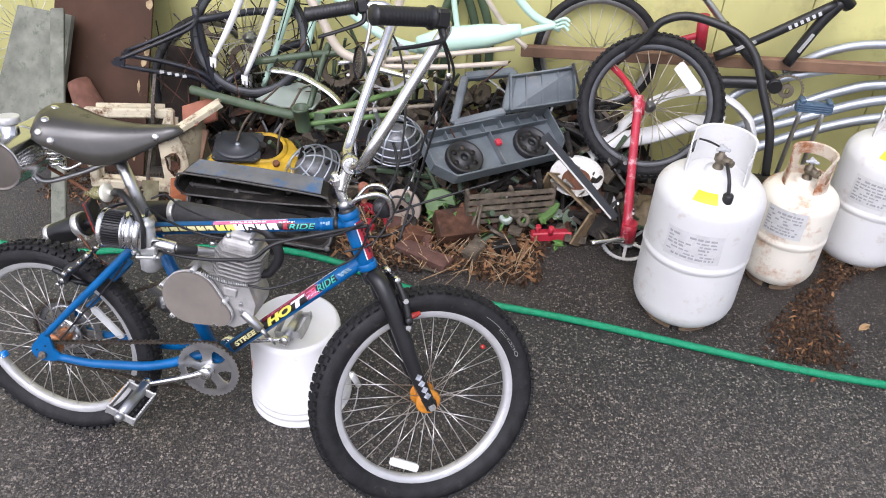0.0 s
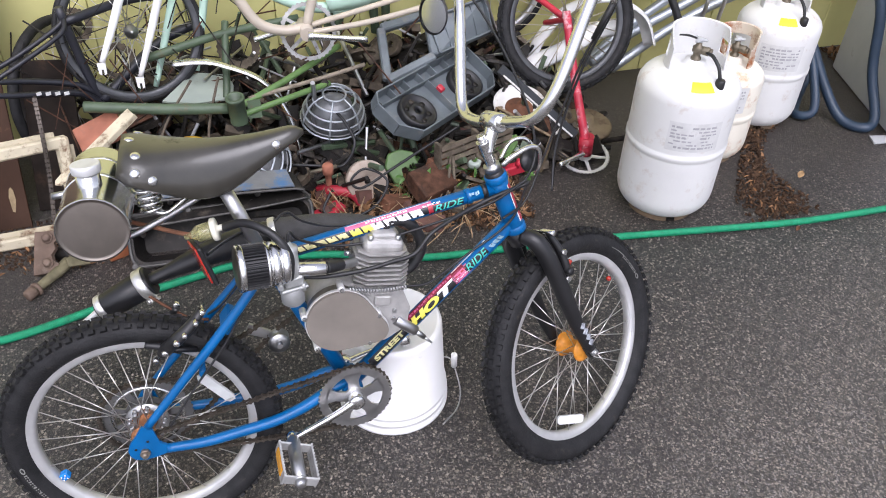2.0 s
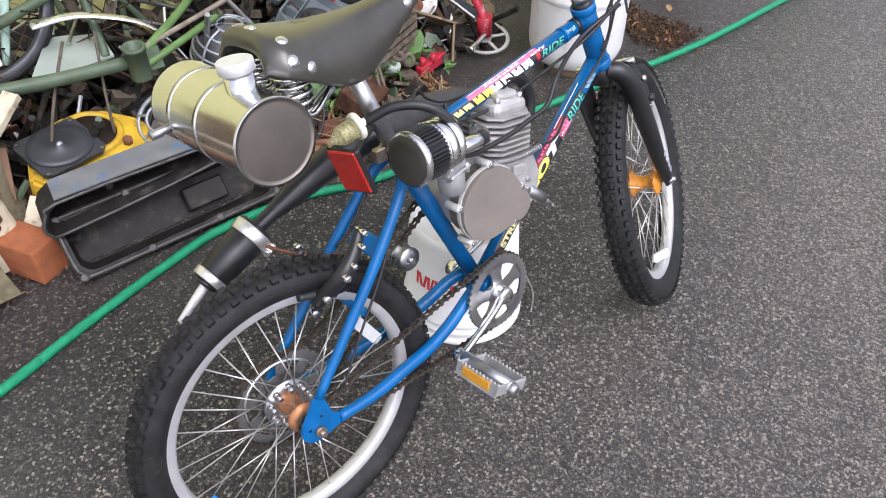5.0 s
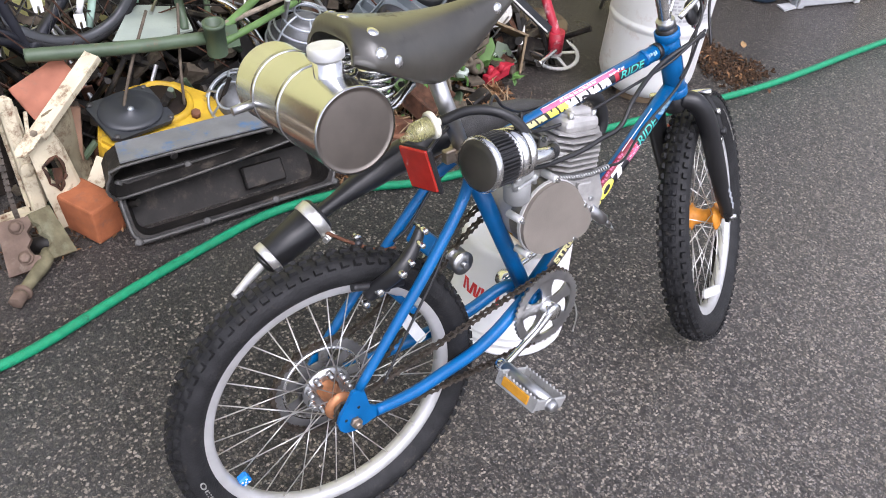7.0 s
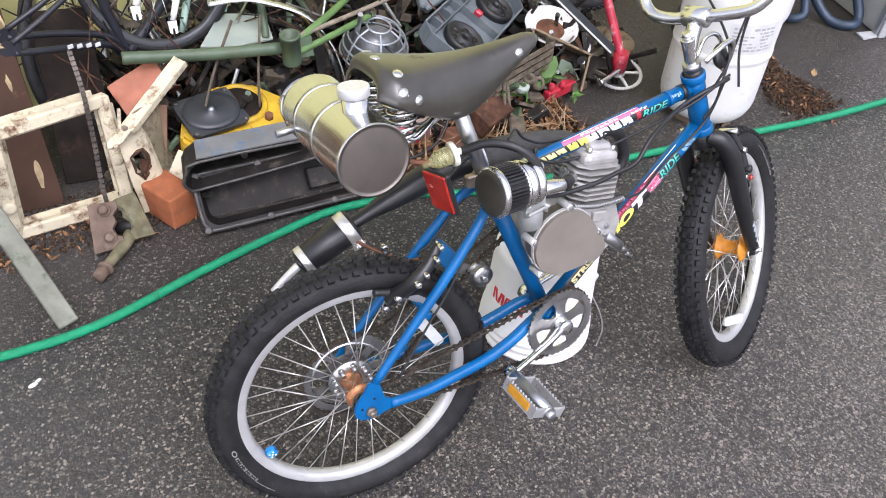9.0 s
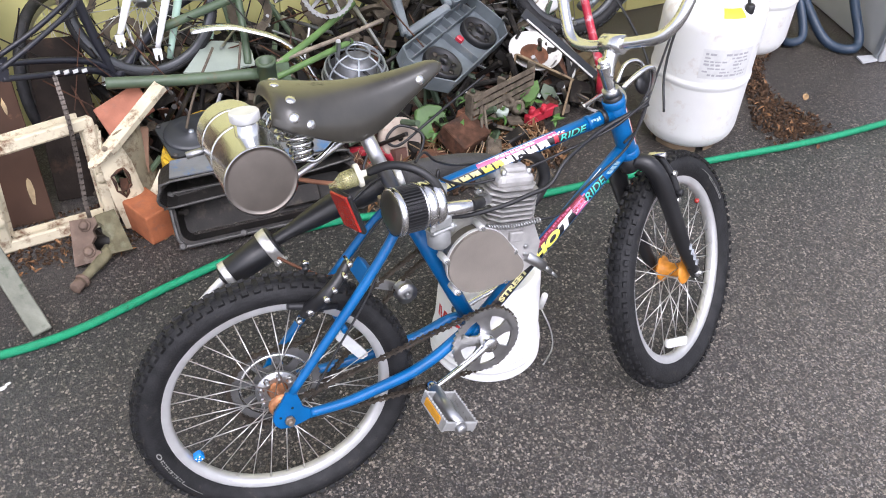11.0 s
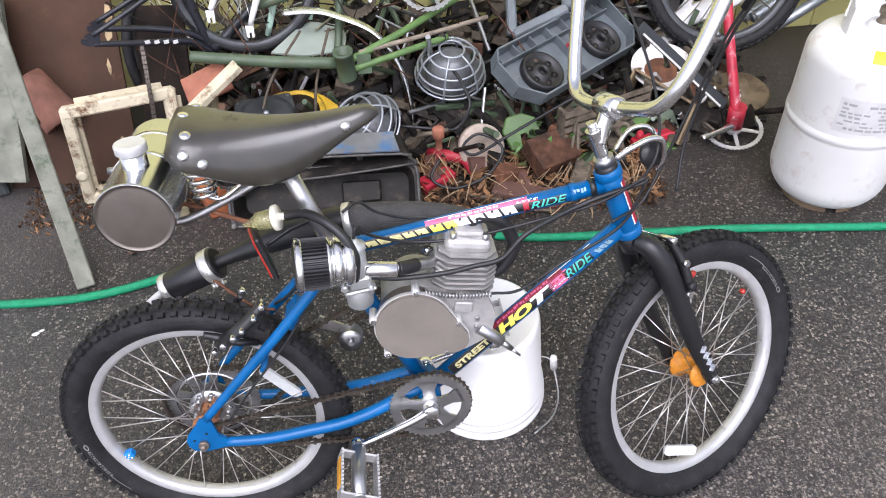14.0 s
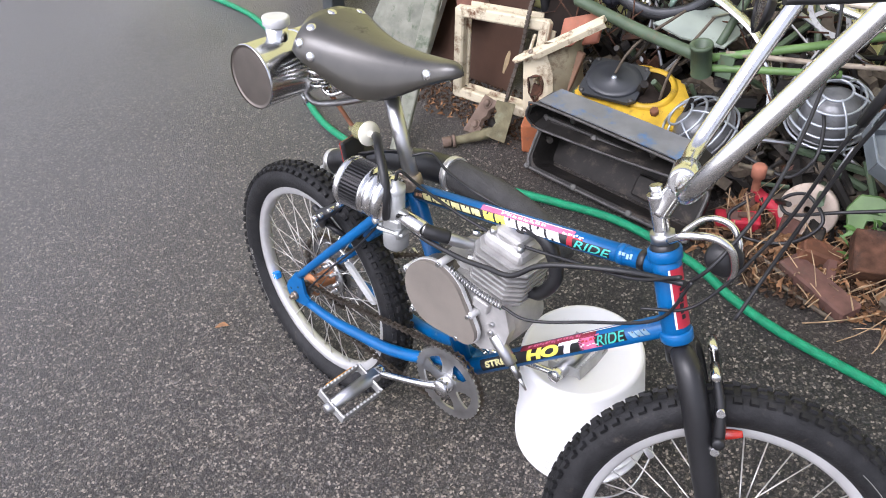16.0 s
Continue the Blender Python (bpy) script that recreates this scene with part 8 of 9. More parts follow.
for x in (-0.115, 0.165):
    wm = R_ @ Matrix.Translation((x, -0.030, -0.012))
    wh = part("case_wheel", lathe(B(), [(0.012, 0.0), (0.012, 0.012), (0.024, 0.014), (0.028, 0.004), (0.052, 0.006), (0.058, 0.016), (0.066, 0.014), (0.068, 0.0), (0.066, -0.016), (0, -0.016)], 40, wm), PLASTIC, cs, "black plastic wheel")
    for k in range(6):
        a = 2 * math.pi * k / 6 + 0.3
        bm = B()
        lathe(bm, [(0.009, 0.004), (0.009, 0.0085), (0, 0.0085)], 12, wm @ Matrix.Translation((0.040 * math.cos(a), 0.040 * math.sin(a), 0)))
        part("wheel_boss", bm, DARK_IRON, wh)
bm = B()
box(bm, (0.022, 0.026, 0.018), R_ @ Matrix.Translation((0.026, -0.01, 0.012)), 0.004)
part("red_button", bm, RED, cs)
oc = Vector((0.90, 1.18, 0.26))
for q in (((0.762, 1.250, 0.275), (0.938, 1.300, 0.320), (0.948, 1.440, 0.410), (0.775, 1.400, 0.390)), ((0.950, 1.300, 0.325), (1.174, 1.410, 0.335), (1.155, 1.455, 0.440), (0.935, 1.400, 0.405))):
    q = [Vector(p) - oc for p in q]
    nn = (q[1] - q[0]).cross(q[3] - q[0]).normalized()
    bm = B()
    f0 = [bm.verts.new(p + nn * 0.006) for p in q]
    f1 = [bm.verts.new(p - nn * 0.006) for p in q]
    bm.faces.new(f0)
    bm.faces.new(f1[::-1])
    for k in range(4):
        bm.faces.new((f0[k], f1[k], f1[(k + 1) % 4], f0[(k + 1) % 4]))
    if q[0].x > 0:
        part("lid_panel", bm, SLATE, cs)
    up_n = nn if nn.y < 0 else -nn
    for k in range(4):
        part("lid_rim", beam(q[k] + up_n * 0.012, q[(k + 1) % 4] + up_n * 0.012, 0.007 if q[0].x > 0 else 0.030, 0.030, up_n), SLATE, cs)
    for t in ((0.25, 0.5, 0.75) if q[0].x > 0 else ()):
        part("lid_rib", beam(q[0].lerp(q[1], t) + up_n * 0.010, q[3].lerp(q[2], t) + up_n * 0.010, 0.004, 0.014, up_n), SLATE, cs)

# ---- bicycles in the pile ----
old_wheel((-0.01, 1.352, 0.488), (0.14, -0.93, 0.33), 0.217, "worn bicycle wheel standing behind a white fork", RUBBER, RIM_GREY, 28, 0.0105)
old_wheel((-0.262, 1.475, 0.250), (0.86, -0.50, 0.10), 0.245, "dark bicycle wheel edge-on behind navy frame", RUBBER, STEEL, 28, 0.016)
wf = bars("bicycle_fork", "white bicycle fork with teal bands, dropouts down", "bicycle fork", (0.02, 1.26, 0.42), [
    ("fork_leg", [(0.050, 1.320, 0.76), (0.013, 1.290, 0.679), (-0.041, 1.255, 0.564), (-0.095, 1.215, 0.462)], [0.013, 0.013, 0.012, 0.008], WHITE_P, ""),
    ("fork_leg", [(0.158, 1.350, 0.76), (0.121, 1.330, 0.674), (0.059, 1.297, 0.526), (-0.004, 1.255, 0.386)], [0.013, 0.013, 0.012, 0.008], WHITE_P, ""),
    ("fork_crown", [(0.050, 1.320, 0.76), (0.10, 1.34, 0.80), (0.158, 1.350, 0.76)], 0.016, WHITE_P, "")])
for a, b in (((0.010, 1.288, 0.672), (0.004, 1.284, 0.660)), ((0.115, 1.327, 0.660), (0.110, 1.324, 0.648))):
    bm = B()
    rod(bm, Vector(a) - Vector((0.02, 1.26, 0.42)), Vector(b) - Vector((0.02, 1.26, 0.42)), 0.0145, seg=14)
    part("teal_band", bm, TEAL, wf)
for p in ((-0.095, 1.215, 0.462), (-0.004, 1.255, 0.386)):
    bm = B()
    plate(bm, [(-0.012, 0.012), (0.012, 0.012), (0.010, -0.022), (0.003, -0.024), (0.003, -0.008), (-0.003, -0.008), (-0.004, -0.024), (-0.011, -0.020)], 0.005, Matrix.Translation(Vector(p) - Vector((0.02, 1.26, 0.42)) + Vector((-0.003, -0.004, -0.012))) @ Matrix.Rotation(radians(80), 4, "X"))
    part("dropout", bm, WHITE_P, wf)
bars("bicycle_fork", "mint-green bicycle fork leaning in the pile", "bicycle fork", (0.10, 1.36, 0.33), [
    ("fork_leg", [(0.200, 1.395, 0.76), (0.161, 1.380, 0.660), (0.098, 1.360, 0.494), (0.028, 1.330, 0.310)], [0.013, 0.013, 0.012, 0.009], MINT, ""),
    ("fork_leg", [(0.262, 1.41, 0.74), (0.234, 1.400, 0.618), (0.197, 1.380, 0.474), (0.159, 1.350, 0.340)], [0.013, 0.013, 0.012, 0.009], MINT, ""),
    ("fork_crown", [(0.200, 1.395, 0.76), (0.235, 1.41, 0.79), (0.262, 1.41, 0.74)], 0.015, MINT, "")])
nf = bars("scrap_bicycle", "dark navy bicycle frame on its side", "bicycle frame", (-0.15, 1.2, 0.33), [
    ("chain_stay", [(-0.400, 1.120, 0.462), (-0.282, 1.180, 0.421), (-0.186, 1.240, 0.382), (-0.132, 1.270, 0.325)], [0.008, 0.009, 0.010, 0.012], NAVY, ""),
    ("chain_stay", [(-0.405, 1.19, 0.47), (-0.285, 1.235, 0.435), (-0.186, 1.265, 0.395), (-0.132, 1.285, 0.340)], [0.008, 0.009, 0.010, 0.012], NAVY, ""),
    ("seat_stay", [(-0.397, 1.120, 0.487), (-0.298, 1.170, 0.524), (-0.190, 1.250, 0.564), (-0.176, 1.300, 0.588)], 0.0070, NAVY, ""),
    ("seat_stay", [(-0.400, 1.19, 0.49), (-0.30, 1.22, 0.53), (-0.20, 1.285, 0.57), (-0.176, 1.310, 0.592)], 0.0070, NAVY, ""),
    ("top_tube", [(-0.178, 1.300, 0.578), (-0.002, 1.420, 0.582), (0.152, 1.450, 0.573)], 0.0135, NAVY, ""),
    ("seat_tube", [(-0.130, 1.275, 0.315), (-0.160, 1.292, 0.45), (-0.185, 1.31, 0.62)], 0.0135, NAVY, ""),
    ("down_tube", [(-0.130, 1.270, 0.333), (0.048, 1.400, 0.436), (0.202, 1.440, 0.489)], 0.0155, NAVY, "")])
for y in (1.120, 1.19):
    bm = B()
    plate(bm, [(-0.026, -0.010), (-0.010, -0.019), (0.022, -0.009), (0.024, 0.016), (-0.004, 0.019), (-0.018, 0.010), (-0.008, 0.002), (-0.024, 0.000)], 0.006, Matrix.Translation((-0.405 + 0.15, y - 1.2, 0.474 - 0.33)) @ Matrix.Rotation(radians(85), 4, "X") @ Matrix.Rotation(radians(-12), 4, "Z"))
    part("dropout", bm, NAVY, nf)
bm = B()
for k in range(4):
    p = Vector((-0.275 + k * 0.022, 1.164 + 0.011 * k, 0.428 - 0.008 * k)) - Vector((-0.15, 1.2, 0.33))
    box(bm, (0.014, 0.002, 0.010), Matrix.Translation(p + Vector((0, -0.001, 0.004))) @ Matrix.Rotation(0.36, 4, "Z"), 0)
part("frame_marking", bm, REFLECT_W, nf, "worn pale marking bars")
nf.matrix_basis = Matrix.Translation((0, 0, -0.022)) @ nf.matrix_basis
tf = bars("scrap_bicycle", "tan cruiser bicycle frame with long curved tube", "bicycle frame", (0.50, 1.22, 0.50), [
    ("curved_tube", [(0.225, 1.26, 0.76), (0.248, 1.250, 0.712), (0.299, 1.230, 0.640), (0.357, 1.210, 0.545), (0.426, 1.205, 0.512), (0.502, 1.210, 0.511)], 0.0155, TAN_P, ""),
    ("seat_tube", [(0.502, 1.212, 0.511), (0.541, 1.240, 0.624), (0.575, 1.285, 0.76)], 0.0145, TAN_P, ""),
    ("chain_stay", [(0.502, 1.225, 0.508), (0.710, 1.290, 0.522), (0.946, 1.360, 0.542)], 0.009, TAN_P, ""),
    ("chain_stay", [(0.502, 1.195, 0.500), (0.700, 1.235, 0.500), (0.930, 1.300, 0.510)], 0.009, TAN_P, ""),
    ("crank_arm", [(0.500, 1.165, 0.505), (0.590, 1.160, 0.492), (0.680, 1.155, 0.480)], [0.014, 0.008, 0.010], CHROME, "chromed crank arm"),
    ("crank_arm", [(0.500, 1.26, 0.505), (0.42, 1.255, 0.485), (0.345, 1.25, 0.470)], [0.013, 0.008, 0.010], CHROME, "chromed crank arm"),
    ("bottom_bracket", [(0.500, 1.170, 0.506), (0.500, 1.255, 0.506)], 0.022, TAN_P, "")])
chainring_at(tf, (0.50, 1.22, 0.50), (0.515, 1.262, 0.475), (0.1, -0.9, 0.35), 0.090, PEWTER, 36, True, "dusty pale chainring")
mf = bars("scrap_bicycle", "mint-green cruiser bicycle frame upside down", "bicycle frame", (0.70, 1.4, 0.52), [
    ("main_tube", [(0.26, 1.42, 0.70), (0.319, 1.415, 0.625), (0.425, 1.405, 0.548), (0.528, 1.400, 0.500), (0.652, 1.400, 0.482)], 0.018, MINT, ""),
    ("tank_panel", [(0.600, 1.405, 0.500), (0.700, 1.400, 0.528), (0.830, 1.405, 0.555), (0.960, 1.415, 0.585)], [0.030, 0.046, 0.042, 0.022], MINT, "swollen mint frame panel"),
    ("lower_tube", [(0.617, 1.400, 0.468), (0.791, 1.395, 0.520), (0.987, 1.415, 0.585), (1.092, 1.430, 0.615)], 0.013, MINT, ""),
    ("upper_tube", [(0.900, 1.435, 0.76), (0.927, 1.430, 0.706), (1.002, 1.430, 0.632), (1.094, 1.430, 0.597)], 0.014, MINT, ""),
    ("stay", [(0.790, 1.425, 0.76), (0.821, 1.420, 0.700), (0.908, 1.410, 0.591), (0.984, 1.400, 0.529)], 0.009, TAN_P, ""),
    ("stay", [(0.70, 1.44, 0.76), (0.72, 1.43, 0.65), (0.74, 1.41, 0.55)], 0.010, MINT, "")])
for k in range(3):
    bm = B()
    tube(bm, [Vector(p) - Vector((0.70, 1.4, 0.52)) for p in ((1.075, 1.42, 0.60 + 0.012 * k), (1.105, 1.415, 0.612 + 0.014 * k), (1.122, 1.41, 0.600 + 0.016 * k))], 0.006, 8)
    part("dropout_finger", bm, MINT, mf)
rf = bars("scrap_bicycle", "red small bicycle frame standing on its cranks", "bicycle frame", (1.40, 1.1, 0.07), [
    ("seat_tube", [(1.378, 1.232, 0.474), (1.380, 1.215, 0.440), (1.386, 1.120, 0.290), (1.394, 1.020, 0.151), (1.402, 0.985, 0.085)], [0.0145, 0.0145, 0.0145, 0.0155, 0.018], RED_WORN, "red paint worn to pale streaks"),
    ("chain_stay", [(1.380, 1.255, 0.445), (1.33, 1.36, 0.470), (1.27, 1.44, 0.490)], 0.011, RED, ""),
    ("chain_stay", [(1.395, 1.260, 0.43), (1.39, 1.32, 0.40), (1.385, 1.40, 0.36)], 0.010, RED, ""),
    ("seat_clamp", [(1.393, 1.238, 0.452), (1.397, 1.215, 0.410)], 0.009, RED, ""),
    ("top_tube", [(1.440, 1.500, 0.545), (1.494, 1.505, 0.560), (1.583, 1.505, 0.596)], 0.012, RED, ""),
    ("head_tube", [(1.572, 1.50, 0.665), (1.584, 1.50, 0.544)], 0.020, RED, ""),
    ("bottom_bracket", [(1.404, 0.998, 0.120), (1.408, 1.000, 0.050)], 0.026, RED, ""),
    ("crank_arm", [(1.408, 0.995, 0.060), (1.345, 0.965, 0.060), (1.285, 0.945, 0.055)], [0.014, 0.009, 0.011], CHROME, "chromed crank arm"),
    ("crank_arm", [(1.41, 1.0, 0.03), (1.46, 1.02, 0.022), (1.52, 1.04, 0.016)], [0.013, 0.009, 0.011], CHROME, "chromed crank arm")])
chainring_at(rf, (1.40, 1.1, 0.07), (1.408, 1.000, 0.040), (-0.10, -0.20, 1.0), 0.088, ALLOY, 44, True, "dull alloy toothed chainring")
for f, r, mt in ((0.86, 0.0172, WHITE_D), (0.885, 0.0176, BLACK_PAINT), (0.93, 0.0185, WHITE_D)):
    a, b = Vector((1.386, 1.120, 0.290)), Vector((1.402, 0.985, 0.085))
    c, d = a.lerp(b, f * 0.78), (b - a).normalized() * 0.004
    part("frame_band", rod(B(), c - d - Vector((1.40, 1.1, 0.07)), c + d - Vector((1.40, 1.1, 0.07)), r, seg=18), mt, rf)
w5 = old_wheel((1.433, 1.330, 0.389), (-0.10, -0.90, 0.42), 0.246, "black-rimmed knobbly bicycle wheel lying against the pile", RUBBER, RIM_GREY, 28, 0.021, spoke_mat=SPOKE_Y, spoke_r=0.0017, knobs=70)
bm = B()
plate(bm, [(-0.052, -0.020), (0.052, -0.020), (0.058, 0.010), (0.050, 0.020), (-0.050, 0.020), (-0.058, 0.010)], 0.006, Matrix.Translation((0.105, 0.112, 0.016)) @ Matrix.Rotation(radians(-45), 4, "Z"))
part("wheel_reflector", bm, REFLECT_W, w5, "clear white wheel reflector")
wm_ = old_wheel((1.235, 1.578, 0.455), (0.0, -1, 0.06), 0.232, "dark bicycle wheel leaning on the yellow wall", RUBBER, STEEL, 24, 0.016)
part("spoke_guard", lathe(B(), [(0.014, 0.03), (0.030, 0.028), (0.030, 0.024), (0.014, 0.026)], 24), CREAM_P, wm_, "pale hub guard")
sf = bars("scrap_bicycle", "black and silver bicycle frame against the wall", "bicycle frame", (1.80, 1.5, 0.44), [
    ("top_tube", [(1.640, 1.50, 0.520), (1.781, 1.500, 0.604), (1.982, 1.500, 0.740)], 0.017, BLACK_PAINT, ""),
    ("down_tube", [(1.885, 1.500, 0.520), (1.949, 1.500, 0.669), (1.997, 1.500, 0.751)], 0.019, BLACK_PAINT, ""),
    ("head_tube", [(1.970, 1.50, 0.790), (2.025, 1.50, 0.735)], 0.022, BLACK_PAINT, ""),
    ("chain_stay", [(1.660, 1.500, 0.428), (1.760, 1.500, 0.436), (1.861, 1.500, 0.442)], 0.022, BLACK_PAINT, ""),
    ("seat_tube", [(1.530, 1.50, 0.755), (1.565, 1.500, 0.720), (1.651, 1.500, 0.633)], 0.012, STEEL, "bare seat post"),
    ("seat_tube", [(1.645, 1.500, 0.640), (1.74, 1.50, 0.545), (1.858, 1.500, 0.455)], 0.015, BLACK_PAINT, ""),
    ("bottom_bracket", [(1.862, 1.46, 0.445), (1.862, 1.54, 0.445)], 0.024, BLACK_PAINT, "")])
chainring_at(sf, (1.80, 1.5, 0.44), (1.905, 1.475, 0.430), (0.0, -1, 0.15), 0.060, BRASS, 30, False, "brass-coloured sprocket")
for k in range(6):
    bm = B()
    a = Vector((1.855, 1.4815, 0.655)).lerp(Vector((1.935, 1.4815, 0.709)), k / 5) - Vector((1.80, 1.5, 0.44))
    box(bm, (0.010, 0.0025, 0.013), Matrix.Translation(a) @ Matrix.Rotation(radians(-34), 4, "Y"), 0)
    part("frame_marking", bm, REFLECT_W, sf)
for a, b in (((1.70, 1.482, 0.560), (1.76, 1.482, 0.596)), ((1.905, 1.48, 0.572), (1.935, 1.48, 0.640))):
    part("silver_flash", beam(Vector(a) - Vector((1.80, 1.5, 0.44)), Vector(b) - Vector((1.80, 1.5, 0.44)), 0.012, 0.003, (0, -1, 0)), ALLOY, sf, "silver flash")
bm = B()
box(bm, (1.34, 0.030, 0.040), Matrix.Translation((1.63, 1.535, 0.492)) @ Matrix.Rotation(radians(-2.7), 4, "Y"), 0.003)
solid("wooden_bar", bm, WOODBAR, "long brown wooden bar fixed along the wall", "bar")
for i, (pts, r) in enumerate((
    ([(1.90, 1.57, 0.46), (1.937, 1.575, 0.488), (2.051, 1.575, 0.557), (2.218, 1.575, 0.593), (2.6, 1.575, 0.60), (3.2, 1.575, 0.52)], 0.016),
    ([(1.60, 1.47, 0.14), (1.752, 1.500, 0.236), (1.932, 1.520, 0.339), (2.108, 1.540, 0.421), (2.257, 1.540, 0.464), (2.7, 1.55, 0.50), (3.2, 1.55, 0.42)], 0.018),
    ([(1.62, 1.45, 0.15), (1.753, 1.480, 0.218), (1.973, 1.500, 0.310), (2.255, 1.500, 0.425), (2.7, 1.52, 0.46), (3.2, 1.52, 0.38)], 0.018),
    ([(1.60, 1.47, 0.24), (1.706, 1.500, 0.340), (1.810, 1.530, 0.415), (2.1, 1.555, 0.50), (2.5, 1.56, 0.54), (3.2, 1.56, 0.46)], 0.016),
    ([(1.70, 1.42, 0.13), (1.977, 1.455, 0.274), (2.260, 1.455, 0.380), (2.7, 1.47, 0.42), (3.2, 1.48, 0.34)], 0.018))):
    bm = B()
    tube(bm, pts, r, 14, steps=6)
    solid("metal_conduit", bm, GALV, "long bowed galvanised steel conduit along the wall", "pipe", group="bundle of conduits")
bm = B()
tube(bm, [(1.30, 1.42, 0.50), (1.383, 1.400, 0.607), (1.428, 1.400, 0.668), (1.517, 1.400, 0.692), (1.655, 1.360, 0.667), (1.727, 1.320, 0.612), (1.773, 1.270, 0.510), (1.819, 1.220, 0.394), (1.84, 1.19, 0.25)], 0.014, 12, steps=8)
solid("rubber_hose", bm, PLASTIC, "thick black rubber hose arching over the scrap", "hose")


def fender(path, width, label, side):
    bm = B()
    arc = smooth_path(path, 7)
    rows = []
    for i, c in enumerate(arc):
        dd = (arc[min(i + 1, len(arc) - 1)] - arc[max(i - 1, 0)]).normalized()
        s = Vector(side)
        s = (s - dd * s.dot(dd)).normalized()
        outv = s.cross(dd).normalized()
        rows.append([bm.verts.new(c + s * width * math.sin(radians(a)) + outv * width * 0.8 * math.cos(radians(a))) for a in (-85, -55, -25, 5, 35, 65, 85)])
    for p, q in zip(rows, rows[1:]):
        for j in range(6):
            bm.faces.new((p[j], p[j + 1], q[j + 1], q[j])).smooth = True
    ob = solid("mudguard", bm, WHITE_P, label, "mudguard", group="white mudguards")
    md = ob.modifiers.new("thickness", "SOLIDIFY")
    md.thickness = 0.002


fender([(1.34, 1.36, 0.10), (1.35, 1.40, 0.18), (1.39, 1.43, 0.275), (1.52, 1.49, 0.352), (1.67, 1.47, 0.380), (1.78, 1.42, 0.33), (1.82, 1.38, 0.23)], 0.034, "white bicycle mudguard arched behind the wheel", (0.1, -0.9, 0.3))
fender([(1.25, 1.31, 0.175), (1.33, 1.36, 0.215), (1.47, 1.40, 0.240), (1.61, 1.41, 0.300), (1.71, 1.38, 0.32)], 0.036, "white bicycle mudguard lying across the pile", (0.15, -0.8, -0.4))
for (x, y, z), r in (((1.215, 1.17, 0.150), 0.094), ((1.30, 1.14, 0.075), 0.062)):
    bm = B()
    lathe(bm, [(0.024, 0), (r * 0.55, 0.004), (r * 0.9, 0.022), (r, 0.030), (r, 0.034), (r * 0.86, 0.028), (r * 0.5, 0.012), (0.024, 0.008), (0.018, -0.02), (0.024, 0)], 36, axis((x, y, z), (x - 0.05, y - 0.30, z + 0.95)))
    pan = solid("hub_pan", bm, ENAMEL, "shallow white enamel pan with a rusty hub", "pan", group="white pans")
    part("rusty_hub", lathe(B(), [(r * 0.62, 0.006), (r * 0.58, 0.014), (r * 0.40, 0.012), (r * 0.36, 0.024), (0.012, 0.026), (0.010, 0.040), (0, 0.040)], 28, axis((x, y, z), (x - 0.05, y - 0.30, z + 0.95))), RUST, pan, "brown rusted hub in the pan")
bm = B()
lathe(bm, [(0, 0.002), (0.086, 0.0), (0.092, 0.006), (0.092, 0.060), (0.097, 0.064), (0.097, 0.072), (0.088, 0.080), (0.050, 0.074), (0.044, 0.080), (0.030, 0.082), (0.026, 0.108), (0.012, 0.112), (0, 0.112)], 36, Matrix.Translation((1.475, 1.155, 0)) @ Matrix.Rotation(radians(5), 4, "X"))
solid("brake_drum", bm, DRUM, "dull olive rusted brake drum behind the red frame", "drum")
hd = bars("tool_handle", "blue-grey tool handle on two steel legs", "tool", (1.90, 1.24, 0), [
    ("leg", [(1.880, 1.24, 0.0), (1.874, 1.19, 0.30), (1.868, 1.15, 0.52)], 0.007, STEEL, ""),
    ("leg", [(1.950, 1.24, 0.0), (1.944, 1.19, 0.30), (1.936, 1.15, 0.52)], 0.007, STEEL, "")])
bm = B()
box(bm, (0.112, 0.030, 0.034), Matrix.Translation((0.002, -0.092, 0.532)), 0.008, 2)
grip = part("grip", bm, BLUE_GRIP, hd)
for k in range(4):
    part("grip_rib", box(B(), (0.100, 0.034, 0.0035), Matrix.Translation((0.002, -0.092, 0.521 + k * 0.0075)), 0.001), BLUE_GRIP, grip)
for k in (-1, 1):
    part("grip_end", box(B(), (0.018, 0.034, 0.014), Matrix.Translation((0.002 + k * 0.040, -0.092, 0.554)), 0.004), BLUE_GRIP, grip)

# ---- far right: grey cabinet and blue hose ----
cab = thing("metal_cabinet", "grey painted metal cabinet standing on the asphalt", "cabinet", Matrix.Translation((2.62, 0.85, 0)) @ Matrix.Rotation(radians(-17), 4, "Z"))
bm = B()
box(bm, (0.30, 0.62, 0.90), Matrix.Translation((0.15, 0.31, 0.452)), 0.006)
part("body", bm, GREY_BOX, cab)
for x in (0.006, 0.294):
    bm = B()
    box(bm, (0.030, 0.012, 0.90), Matrix.Translation((x, -0.006, 0.452)), 0.003)
    part("corner_trim", bm, GREY_BOX, cab)
bm = B()
box(bm, (0.012, 0.030, 0.90), Matrix.Translation((-0.007, 0.016, 0.452)), 0.003)
part("corner_trim", bm, GALV, cab)
bm = B()
tube(bm, [(2.42, 1.25, 0.30), (2.47, 1.12, 0.12), (2.50, 1.02, 0.03), (2.545, 0.945, 0.022), (2.60, 0.955, 0.05), (2.60, 1.05, 0.20), (2.585, 1.10, 0.40), (2.56, 1.15, 0.52)], 0.019, 12, steps=8)
